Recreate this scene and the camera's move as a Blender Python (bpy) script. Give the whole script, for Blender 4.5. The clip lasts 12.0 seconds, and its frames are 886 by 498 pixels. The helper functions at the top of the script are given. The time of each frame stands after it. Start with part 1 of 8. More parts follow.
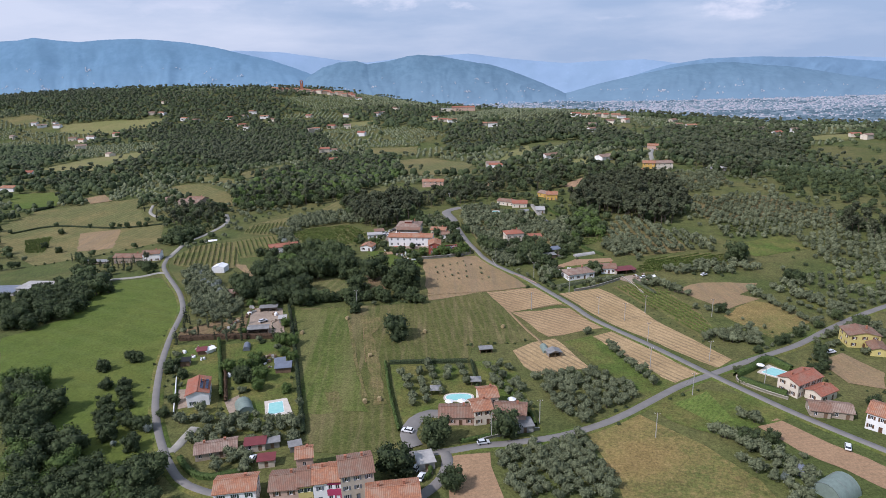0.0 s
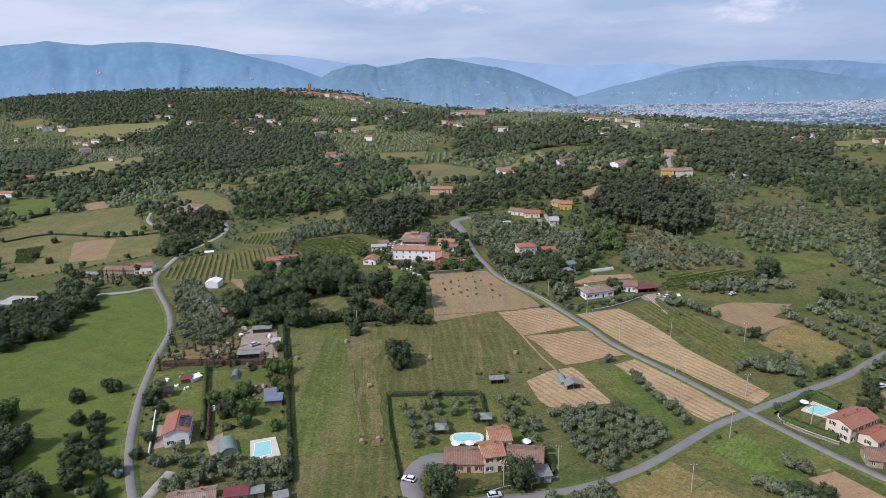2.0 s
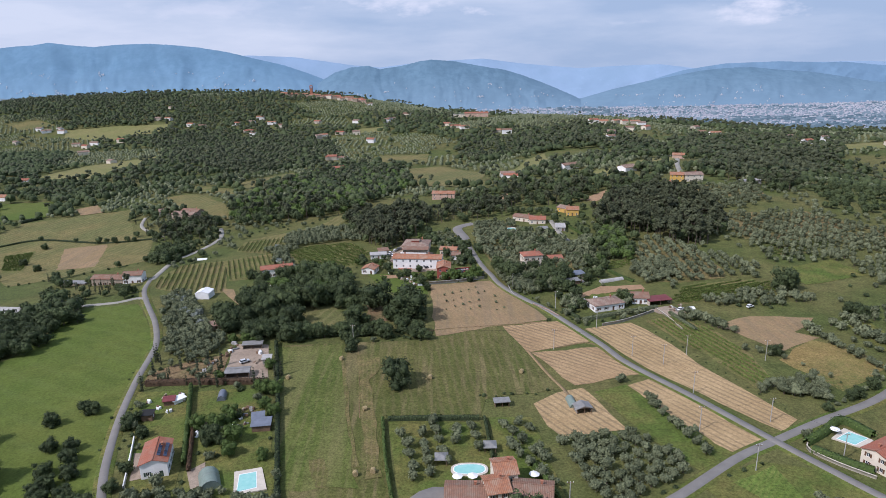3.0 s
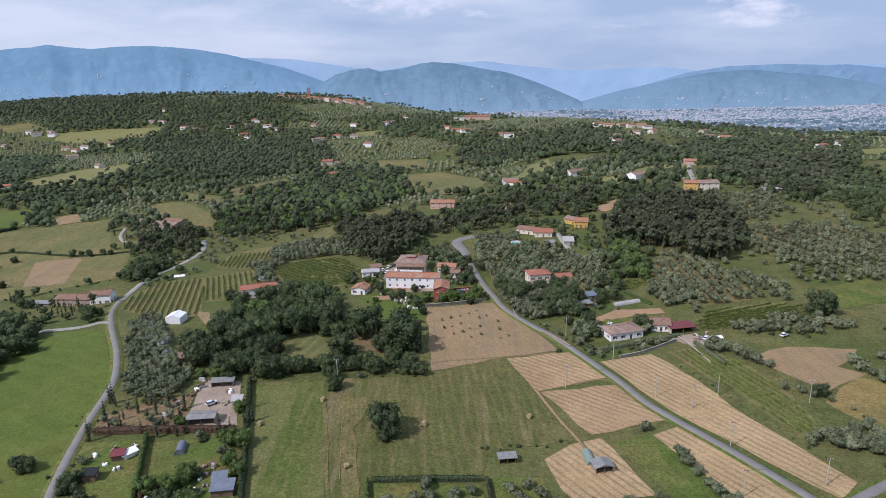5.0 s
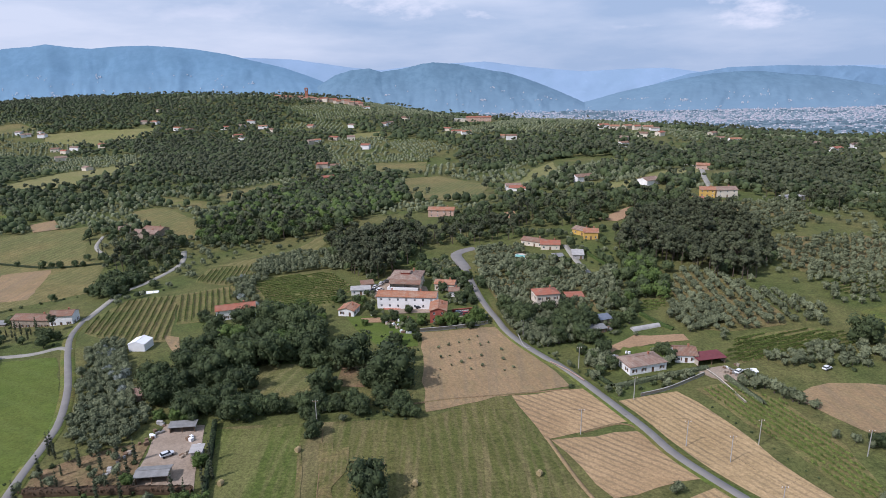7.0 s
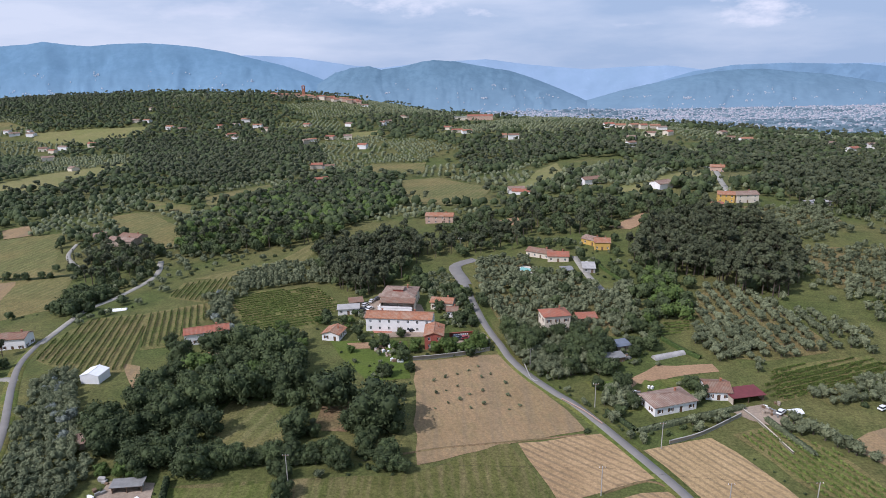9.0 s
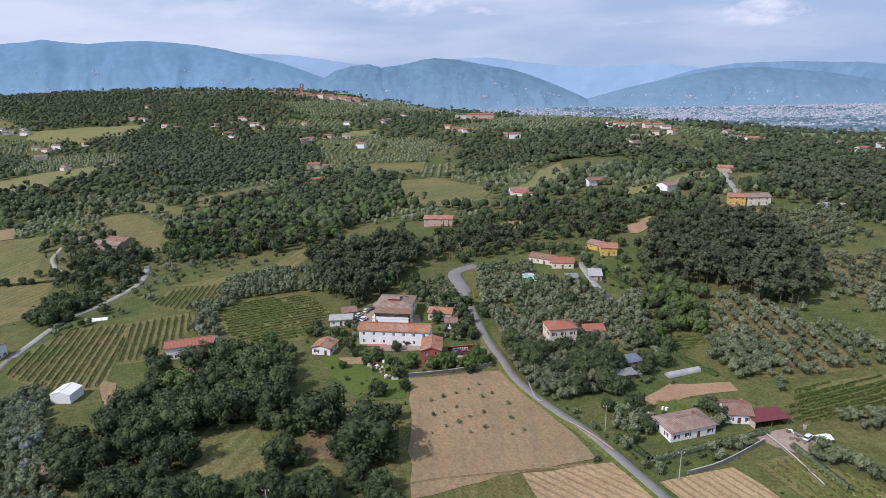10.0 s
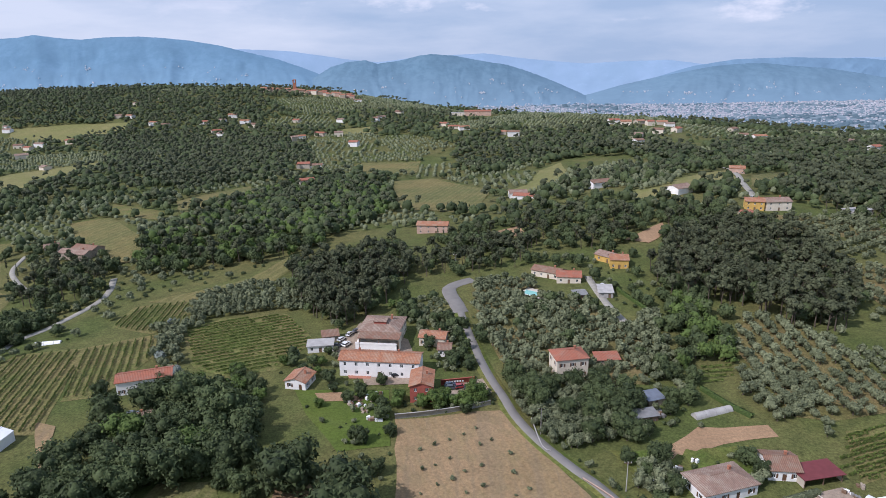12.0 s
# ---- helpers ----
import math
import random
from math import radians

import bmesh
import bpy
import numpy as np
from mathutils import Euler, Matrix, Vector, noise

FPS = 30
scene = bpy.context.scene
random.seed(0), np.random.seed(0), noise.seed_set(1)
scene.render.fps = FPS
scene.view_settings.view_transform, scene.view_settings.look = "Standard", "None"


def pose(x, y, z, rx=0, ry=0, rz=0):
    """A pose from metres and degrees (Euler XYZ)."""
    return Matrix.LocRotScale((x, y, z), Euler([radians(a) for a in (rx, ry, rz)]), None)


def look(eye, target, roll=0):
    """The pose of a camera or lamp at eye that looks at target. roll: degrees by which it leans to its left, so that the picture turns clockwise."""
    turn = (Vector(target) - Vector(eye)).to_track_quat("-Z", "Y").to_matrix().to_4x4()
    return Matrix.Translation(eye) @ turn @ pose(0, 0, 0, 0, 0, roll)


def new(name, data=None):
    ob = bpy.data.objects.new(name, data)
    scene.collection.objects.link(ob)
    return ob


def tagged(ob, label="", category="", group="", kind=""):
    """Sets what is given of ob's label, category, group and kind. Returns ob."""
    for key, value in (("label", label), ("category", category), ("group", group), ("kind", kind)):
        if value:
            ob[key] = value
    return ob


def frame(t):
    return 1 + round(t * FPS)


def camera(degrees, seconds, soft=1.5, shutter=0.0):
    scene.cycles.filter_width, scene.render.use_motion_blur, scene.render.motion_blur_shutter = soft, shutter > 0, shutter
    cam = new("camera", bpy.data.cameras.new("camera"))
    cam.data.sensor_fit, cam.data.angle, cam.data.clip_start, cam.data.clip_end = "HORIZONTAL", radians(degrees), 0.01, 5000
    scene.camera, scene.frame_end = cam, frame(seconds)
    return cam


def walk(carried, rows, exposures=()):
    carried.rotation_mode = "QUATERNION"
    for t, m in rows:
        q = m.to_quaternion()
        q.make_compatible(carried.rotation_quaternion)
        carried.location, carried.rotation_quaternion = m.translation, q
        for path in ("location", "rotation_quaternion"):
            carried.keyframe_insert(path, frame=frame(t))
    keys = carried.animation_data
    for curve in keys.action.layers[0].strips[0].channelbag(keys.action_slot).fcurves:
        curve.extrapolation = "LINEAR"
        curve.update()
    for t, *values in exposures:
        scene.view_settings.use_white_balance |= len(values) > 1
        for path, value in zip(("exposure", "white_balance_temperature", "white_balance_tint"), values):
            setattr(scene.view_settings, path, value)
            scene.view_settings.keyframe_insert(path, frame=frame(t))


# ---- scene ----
cam = camera(69.1, 12.0, soft=0.62)
METRES, EYE, TILT, LEAN, TURN = 195.0, 115.0, 0.0, 0.0, 0.0
ROWS = [
    (0.0, 0.0, 0.0, 0.0, -0.39, -16.75, 1.28),
    (0.5, 0.0009, 0.0267, -0.0006, -0.3, -16.7, 1.27),
    (1.0, 0.002, 0.0576, -0.0014, -0.15, -16.65, 1.26),
    (1.5, 0.0029, 0.0925, -0.0028, 0.17, -16.54, 1.26),
    (2.0, 0.0043, 0.1285, -0.0042, 0.47, -16.46, 1.26),
    (2.5, 0.0057, 0.1712, -0.0064, 0.69, -16.37, 1.27),
    (3.0, 0.0069, 0.215, -0.0085, 0.74, -16.3, 1.27),
    (3.5, 0.0085, 0.2589, -0.0103, 0.77, -16.24, 1.26),
    (5.5, 0.0143, 0.4343, -0.0188, 0.87, -16.06, 1.21),
    (6.0, 0.0159, 0.4777, -0.021, 0.91, -16.05, 1.19),
    (6.5, 0.0171, 0.5211, -0.0238, 0.93, -16.02, 1.16),
    (7.0, 0.0187, 0.5647, -0.0267, 0.95, -16.02, 1.14),
    (9.0, 0.0252, 0.7398, -0.0371, 1.05, -16.18, 1.13),
    (9.5, 0.0266, 0.7843, -0.04, 1.07, -16.25, 1.11),
    (10.0, 0.028, 0.8287, -0.0427, 1.1, -16.32, 1.1),
    (10.5, 0.0296, 0.8734, -0.0454, 1.11, -16.4, 1.08),
    (11.0, 0.0312, 0.918, -0.0478, 1.11, -16.45, 1.08),
    (11.5, 0.0325, 0.9604, -0.0501, 0.98, -16.56, 1.08),
    (12.0, 0.0339, 0.998, -0.0516, 0.86, -16.63, 1.07),
]
walk(cam, [(t, pose(0, 0, EYE, TILT, LEAN, TURN) @ pose(METRES * x, METRES * y, METRES * z, 90 + pitch, roll, yaw)) for t, x, y, z, yaw, pitch, roll in ROWS],
     exposures=[(0.0, -0.13, 5600, 22), (12.0, -0.08, 5600, 22)])

# ---- sky, sun ----
SUN_EL, SUN_DIR = radians(46), Vector((1.0, 0.7, 0.0)).normalized()   # the way the shadows fall
world = bpy.data.worlds.new("sky")
scene.world = world
world.use_nodes = True
wn, wl = world.node_tree.nodes, world.node_tree.links
bg = wn["Background"]
sky = wn.new("ShaderNodeTexSky")
sky.sky_type, sky.sun_disc, sky.sun_elevation = "NISHITA", False, SUN_EL
sky.sun_rotation = math.atan2(-SUN_DIR.x, -SUN_DIR.y)
sky.air_density, sky.dust_density, sky.ozone_density = 1.0, 1.2, 1.5
tc = wn.new("ShaderNodeTexCoord")


def sky_math(op, a, b=0.0, clamp=False):
    m = wn.new("ShaderNodeMath")
    m.operation, m.use_clamp = op, clamp
    for i, v in enumerate((a, b)):
        if isinstance(v, (int, float)):
            m.inputs[i].default_value = v
        else:
            wl.new(v, m.inputs[i])
    return m.outputs[0]


def sky_noise(scale, detail, rough):
    mp = wn.new("ShaderNodeMapping")
    mp.inputs["Scale"].default_value = scale
    wl.new(tc.outputs["Generated"], mp.inputs["Vector"])
    t = wn.new("ShaderNodeTexNoise")
    t.inputs["Scale"].default_value, t.inputs["Detail"].default_value, t.inputs["Roughness"].default_value = 1.0, detail, rough
    wl.new(mp.outputs["Vector"], t.inputs["Vector"])
    return t.outputs["Fac"]


def sky_mix(fac, a, b):
    m = wn.new("ShaderNodeMix")
    m.data_type = "RGBA"
    for key, v in (("Factor", fac), ("A", a), ("B", b)):
        if isinstance(v, (int, float)):
            m.inputs[key].default_value = v
        elif isinstance(v, tuple):
            m.inputs[key].default_value = (*v, 1)
        else:
            wl.new(v, m.inputs[key])
    return m.outputs["Result"]


way = wn.new("ShaderNodeSeparateXYZ")
wl.new(tc.outputs["Generated"], way.inputs[0])
veil = sky_math("SUBTRACT", sky_math("MULTIPLY", sky_math("SUBTRACT", sky_noise((3.2, 3.2, 15.0), 7, 0.55), 0.36), 2.6), sky_math("MULTIPLY", way.outputs["X"], 0.8), True)
cover = sky_mix(veil, (6.8, 8.6, 10.3), (11.9, 12.6, 12.9))          # high thin cloud over blue
puff = sky_noise((17.0, 17.0, 42.0), 7, 0.6)
for cx, cz, sx, sz, white in ((-0.08, 0.086, 0.085, 0.03, 0.85), (0.03, 0.068, 0.035, 0.011, 0.8), (0.4, 0.066, 0.075, 0.03, 0.85), (0.245, 0.046, 0.07, 0.009, 0.35), (-0.33, 0.075, 0.16, 0.02, 0.3)):
    dx = sky_math("DIVIDE", sky_math("SUBTRACT", way.outputs["X"], cx), sx)
    dz = sky_math("DIVIDE", sky_math("SUBTRACT", way.outputs["Z"], cz), sz)
    r = sky_math("SQRT", sky_math("ADD", sky_math("MULTIPLY", dx, dx), sky_math("MULTIPLY", dz, dz)))
    f = sky_math("SUBTRACT", sky_math("ADD", sky_math("MULTIPLY", puff, 3.4), -0.95), r)
    f = sky_math("MULTIPLY", sky_math("MULTIPLY", f, sky_math("GREATER_THAN", way.outputs["Y"], 0.0)), 1.15, True)
    cover = sky_mix(sky_math("MULTIPLY", f, white), cover, (15.0, 14.7, 14.5))
wl.new(sky_mix(0.9, sky.outputs["Color"], cover), bg.inputs["Color"])
bg.inputs["Strength"].default_value = 0.067
sun = new("sun", bpy.data.lights.new("sun", "SUN"))
sun.data.energy, sun.data.angle, sun.data.color = 4.2, radians(0.8), (1.0, 0.93, 0.82)
sun.matrix_world = look((0, 0, 0), SUN_DIR * math.cos(SUN_EL) - Vector((0, 0, math.sin(SUN_EL))))


# ---- materials ----
def nodes_of(name):
    m = bpy.data.materials.new(name)
    m.use_nodes = True
    return m, m.node_tree.nodes, m.node_tree.links, m.node_tree.nodes["Principled BSDF"]


def noise_node(n, l, scale, detail=4.0, stretch=None, rot=0.0, rough=0.55):
    """A noise over the world's metres; scale is its size in metres."""
    g = n.new("ShaderNodeNewGeometry")
    m = n.new("ShaderNodeMapping")
    m.inputs["Rotation"].default_value[2] = radians(rot)
    s = stretch or (1, 1, 1)
    m.inputs["Scale"].default_value = (s[0] / scale, s[1] / scale, s[2] / scale)
    t = n.new("ShaderNodeTexNoise")
    t.inputs["Scale"].default_value, t.inputs["Detail"].default_value, t.inputs["Roughness"].default_value = 1.0, detail, rough
    l.new(g.outputs["Position"], m.inputs["Vector"])
    l.new(m.outputs["Vector"], t.inputs["Vector"])
    return t.outputs["Fac"]


def ramp(n, l, fac, lo, hi, a, b):
    r = n.new("ShaderNodeMapRange")
    r.inputs["From Min"].default_value, r.inputs["From Max"].default_value = lo, hi
    r.inputs["To Min"].default_value, r.inputs["To Max"].default_value = a, b
    l.new(fac, r.inputs["Value"])
    return r.outputs["Result"]


def mix(n, l, fac, a, b, blend="MIX"):
    m = n.new("ShaderNodeMix")
    m.data_type, m.blend_type = "RGBA", blend
    for key, v in (("Factor", fac), ("A", a), ("B", b)):
        if isinstance(v, (int, float)):
            m.inputs[key].default_value = v
        elif isinstance(v, tuple):
            m.inputs[key].default_value = (*v, 1)
        else:
            l.new(v, m.inputs[key])
    return m.outputs["Result"]


def bumped(n, l, p, fac, strength, dist):
    b = n.new("ShaderNodeBump")
    b.inputs["Strength"].default_value, b.inputs["Distance"].default_value = strength, dist
    l.new(fac, b.inputs["Height"])
    l.new(b.outputs["Normal"], p.inputs["Normal"])


def earth(name, a, b, c, big=40.0, small=3.0, rot=0.0, row=0.0, row_col=None, row_amt=0.5, streak=0.0, bump=0.4, grainy=1.0, wavy=2.6):
    """Grass, stubble or soil: colours a and b in large patches, c in fine specks, with rows of width row running at rot degrees."""
    a, b, c = [(q[0] * 1.08, q[1], q[2] * 0.97) for q in (a, b, c)]
    m, n, l, p = nodes_of(name)
    col = mix(n, l, ramp(n, l, noise_node(n, l, big, 6), 0.38, 0.62, 0, 1), a, b)
    fine = noise_node(n, l, small, 8, rough=0.7)
    col = mix(n, l, ramp(n, l, fine, 0.45, 0.72, 0, 0.75), col, c)
    if streak:
        for wide, most in ((streak, 0.6), (streak * 0.2, 0.55)):
            s = noise_node(n, l, wide, 4, (1, 0.05, 1), 90 - rot)
            col = mix(n, l, ramp(n, l, s, 0.52, 0.66, 0, most), col, row_col or b)
    if row:
        g = n.new("ShaderNodeNewGeometry")
        mp_ = n.new("ShaderNodeMapping")
        mp_.inputs["Rotation"].default_value[2] = radians(90 - rot)
        wv = n.new("ShaderNodeTexWave")
        wv.inputs["Scale"].default_value = 0.314 / row
        wv.inputs["Distortion"].default_value, wv.inputs["Detail"].default_value, wv.inputs["Detail Scale"].default_value = wavy, 3.0, 3.0
        l.new(g.outputs["Position"], mp_.inputs["Vector"])
        l.new(mp_.outputs["Vector"], wv.inputs["Vector"])
        s = wv.outputs["Fac"]
        brk = ramp(n, l, noise_node(n, l, 14.0, 4), 0.3, 0.6, 0.25, 1.0)
        mm = n.new("ShaderNodeMath")
        mm.operation = "MULTIPLY"
        l.new(ramp(n, l, s, 0.5, 0.95, 0, row_amt), mm.inputs[0])
        l.new(brk, mm.inputs[1])
        col = mix(n, l, mm.outputs[0], col, row_col or c)
    grain = ramp(n, l, noise_node(n, l, 0.9, 4, rough=0.8), 0.32, 0.68, 1 - 0.45 * grainy, 1 + 0.45 * grainy)
    patch = ramp(n, l, noise_node(n, l, 7.5, 5, rough=0.65), 0.3, 0.7, 1 - 0.16 * grainy, 1 + 0.16 * grainy)
    mul = n.new("ShaderNodeMath")
    mul.operation = "MULTIPLY"
    l.new(grain, mul.inputs[0])
    l.new(patch, mul.inputs[1])
    vm = n.new("ShaderNodeVectorMath")
    vm.operation = "SCALE"
    l.new(col, vm.inputs[0])
    l.new(mul.outputs[0], vm.inputs["Scale"])
    l.new(vm.outputs[0], p.inputs["Base Color"])
    p.inputs["Roughness"].default_value = 0.95
    p.inputs["Specular IOR Level"].default_value = 0.15
    bumped(n, l, p, noise_node(n, l, small * 0.5, 6, rough=0.7), bump, 0.5)
    return m


def foliage(name, dark, light, rough=0.75):
    m, n, l, p = nodes_of(name)
    at = n.new("ShaderNodeAttribute")
    at.attribute_name = "tint"
    ob = n.new("ShaderNodeObjectInfo")
    ad = n.new("ShaderNodeMath")
    ad.operation = "MULTIPLY_ADD"
    l.new(ob.outputs["Random"], ad.inputs[0])
    ad.inputs[1].default_value = 0.3
    l.new(at.outputs["Fac"], ad.inputs[2])
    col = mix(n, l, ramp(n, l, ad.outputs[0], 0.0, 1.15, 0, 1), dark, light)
    col = mix(n, l, ramp(n, l, noise_node(n, l, 0.8, 4), 0.4, 0.7, 0, 0.5), col, tuple(0.6 * v for v in dark))
    l.new(col, p.inputs["Base Color"])
    p.inputs["Roughness"].default_value = rough
    p.inputs["Specular IOR Level"].default_value = 0.2
    return m


def plain(name, col, rough=0.8, metal=0.0, var=0.25, scale=1.5, spec=0.3):
    """A painted or worn surface with patches and specks."""
    m, n, l, p = nodes_of(name)
    dk = tuple(v * (1 - var) for v in col)
    c = mix(n, l, ramp(n, l, noise_node(n, l, scale, 6), 0.35, 0.65, 0, 1), col, dk)
    c = mix(n, l, ramp(n, l, noise_node(n, l, scale * 0.18, 4), 0.5, 0.8, 0, 0.5), c, tuple(v * (1 - 1.6 * var) for v in col))
    l.new(c, p.inputs["Base Color"])
    p.inputs["Roughness"].default_value, p.inputs["Metallic"].default_value = rough, metal
    p.inputs["Specular IOR Level"].default_value = spec
    return m


def tiles(name, a, b, c):
    """Weathered clay roof tiles: courses as relief, tone by piece, lichen patches."""
    m, n, l, p = nodes_of(name)
    col = mix(n, l, ramp(n, l, noise_node(n, l, 0.8, 6, rough=0.75), 0.4, 0.6, 0, 1), a, b)
    col = mix(n, l, ramp(n, l, noise_node(n, l, 3.0, 6, rough=0.7), 0.46, 0.62, 0, 0.9), col, c)
    uv = n.new("ShaderNodeTexCoord")
    w = n.new("ShaderNodeTexWave")
    w.inputs["Scale"].default_value = 0.62
    w.inputs["Distortion"].default_value = 0.4
    l.new(uv.outputs["Object"], w.inputs["Vector"])
    col = mix(n, l, ramp(n, l, w.outputs["Fac"], 0.0, 0.6, 0.7, 0.0), col, tuple(v * 0.55 for v in a))
    l.new(col, p.inputs["Base Color"])
    p.inputs["Roughness"].default_value = 0.85
    p.inputs["Specular IOR Level"].default_value = 0.2
    bumped(n, l, p, w.outputs["Fac"], 0.5, 0.08)
    return m


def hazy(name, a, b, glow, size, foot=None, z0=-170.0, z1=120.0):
    """Far slopes with blue air haze painted into colour and emission, palest over the valley floor."""
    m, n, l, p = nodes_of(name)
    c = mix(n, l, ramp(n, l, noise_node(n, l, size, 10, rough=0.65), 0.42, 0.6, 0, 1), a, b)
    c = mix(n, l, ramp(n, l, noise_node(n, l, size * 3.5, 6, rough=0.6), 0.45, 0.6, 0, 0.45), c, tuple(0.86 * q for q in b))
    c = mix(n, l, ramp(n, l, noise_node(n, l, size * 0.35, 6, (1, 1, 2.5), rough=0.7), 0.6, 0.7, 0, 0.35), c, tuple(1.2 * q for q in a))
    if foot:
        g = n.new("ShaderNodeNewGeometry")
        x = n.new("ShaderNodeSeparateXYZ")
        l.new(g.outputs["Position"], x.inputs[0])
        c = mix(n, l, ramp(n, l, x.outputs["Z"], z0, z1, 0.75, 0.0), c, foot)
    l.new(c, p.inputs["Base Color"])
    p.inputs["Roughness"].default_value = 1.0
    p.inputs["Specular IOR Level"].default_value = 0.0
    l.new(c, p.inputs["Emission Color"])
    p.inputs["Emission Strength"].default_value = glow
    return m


GROUND = earth("rough_grass", (0.072, 0.096, 0.027), (0.116, 0.116, 0.042), (0.052, 0.067, 0.021), 48, 4)
MEADOW = earth("lush_meadow", (0.073, 0.115, 0.02), (0.1, 0.125, 0.027), (0.06, 0.09, 0.018), 70, 5, -28, 9, (0.115, 0.142, 0.04), 0.22, grainy=0.6)
HAY = earth("mown_hay_field", (0.068, 0.088, 0.022), (0.098, 0.102, 0.032), (0.056, 0.072, 0.018), 40, 3, 97, 3.4, (0.185, 0.145, 0.07), 0.3, 13)
LAWN = earth("garden_grass", (0.078, 0.118, 0.024), (0.132, 0.13, 0.04), (0.062, 0.08, 0.022), 14, 2.5)
STRAW = earth("straw_stubble", (0.38, 0.29, 0.155), (0.315, 0.235, 0.12), (0.27, 0.21, 0.105), 26, 2.0, 122, 2.6, (0.19, 0.14, 0.08), 0.75, grainy=0.6, wavy=0.9)
STRAW2 = earth("straw_stubble_cross", (0.365, 0.272, 0.148), (0.3, 0.217, 0.116), (0.255, 0.195, 0.1), 26, 2.0, 140, 2.6, (0.18, 0.13, 0.078), 0.75, grainy=0.6, wavy=0.9)
SOIL = earth("dry_brown_soil", (0.27, 0.197, 0.108), (0.23, 0.172, 0.09), (0.185, 0.16, 0.08), 30, 5.0, 110, 2.6, (0.2, 0.15, 0.09), 0.35, 9, grainy=0.6)
TILLED = earth("tilled_tan_soil", (0.31, 0.215, 0.125), (0.28, 0.193, 0.113), (0.25, 0.178, 0.104), 20, 3.0, 5, 1.8, (0.24, 0.168, 0.098), 0.4, grainy=0.5)
GOLD = earth("tall_dry_grass", (0.215, 0.168, 0.062), (0.098, 0.122, 0.034), (0.26, 0.195, 0.085), 34, 2.0, bump=0.9)
LUSH = earth("green_mown_hay", (0.067, 0.1, 0.02), (0.09, 0.112, 0.028), (0.056, 0.08, 0.018), 26, 3, 97, 3.4, (0.15, 0.14, 0.052), 0.3, 12)
TRAMPLED = earth("trampled_hay", (0.15, 0.128, 0.054), (0.088, 0.1, 0.029), (0.115, 0.11, 0.038), 5, 1.6, 97, 1.6, (0.19, 0.15, 0.075), 0.45)
GROVE = earth("dry_grove_ground", (0.118, 0.116, 0.042), (0.168, 0.138, 0.064), (0.085, 0.09, 0.03), 18, 2.5)
PALE = earth("pale_hay_meadow", (0.15, 0.163, 0.055), (0.185, 0.178, 0.072), (0.12, 0.135, 0.046), 50, 4.0, 70, 8, (0.205, 0.19, 0.085), 0.35, grainy=0.6)
DRYFIELD = earth("yellowing_field", (0.155, 0.138, 0.053), (0.1, 0.114, 0.039), (0.1, 0.106, 0.04), 34, 3.0, 75, 5, (0.215, 0.188, 0.085), 0.4)
CROP = earth("green_crop_rows", (0.105, 0.155, 0.03), (0.13, 0.165, 0.04), (0.085, 0.12, 0.03), 14, 2.0, 50, 1.6, (0.07, 0.12, 0.02), 0.7)
VINESOIL = earth("vineyard_ground", (0.145, 0.135, 0.053), (0.1, 0.125, 0.035), (0.175, 0.142, 0.067), 18, 2.0)
GRAVEL = earth("pale_gravel_yard", (0.32, 0.275, 0.215), (0.25, 0.21, 0.158), (0.215, 0.18, 0.135), 12, 1.2, grainy=0.45)
LITTER = earth("brown_leaf_litter", (0.2, 0.14, 0.08), (0.15, 0.125, 0.06), (0.1, 0.09, 0.04), 10, 1.5)
ASPHALT = plain("grey_asphalt", (0.21, 0.196, 0.176), 0.85, 0, 0.16, 4)
PATH = plain("light_road_edge", (0.33, 0.31, 0.26), 0.9, 0, 0.25, 3)
TERRA = plain("terracotta_paving", (0.42, 0.19, 0.12), 0.85, 0, 0.25, 1.5)
CONCRETE = plain("concrete", (0.42, 0.40, 0.37), 0.85, 0, 0.25, 2)
OLIVE = foliage("olive_leaves", (0.04, 0.052, 0.024), (0.222, 0.242, 0.131))
OAK = foliage("oak_leaves", (0.014, 0.023, 0.0095), (0.092, 0.119, 0.045))
PINE = foliage("pine_needles", (0.019, 0.025, 0.013), (0.1, 0.112, 0.056))
BRIGHT = foliage("bright_leaves", (0.042, 0.068, 0.015), (0.108, 0.155, 0.038))
SILVER = foliage("silver_leaves", (0.1, 0.12, 0.09), (0.25, 0.28, 0.24))
VINE = foliage("vine_leaves", (0.062, 0.096, 0.02), (0.2, 0.245, 0.058))
REDLEAF = foliage("reddish_hedge_leaves", (0.05, 0.034, 0.018), (0.15, 0.085, 0.048))
BARK = plain("bark", (0.12, 0.095, 0.07), 0.95, 0, 0.35, 0.6)
# valley floor: distance haze put into the colour, with some emission
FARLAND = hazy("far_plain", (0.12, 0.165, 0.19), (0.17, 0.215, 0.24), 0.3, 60)


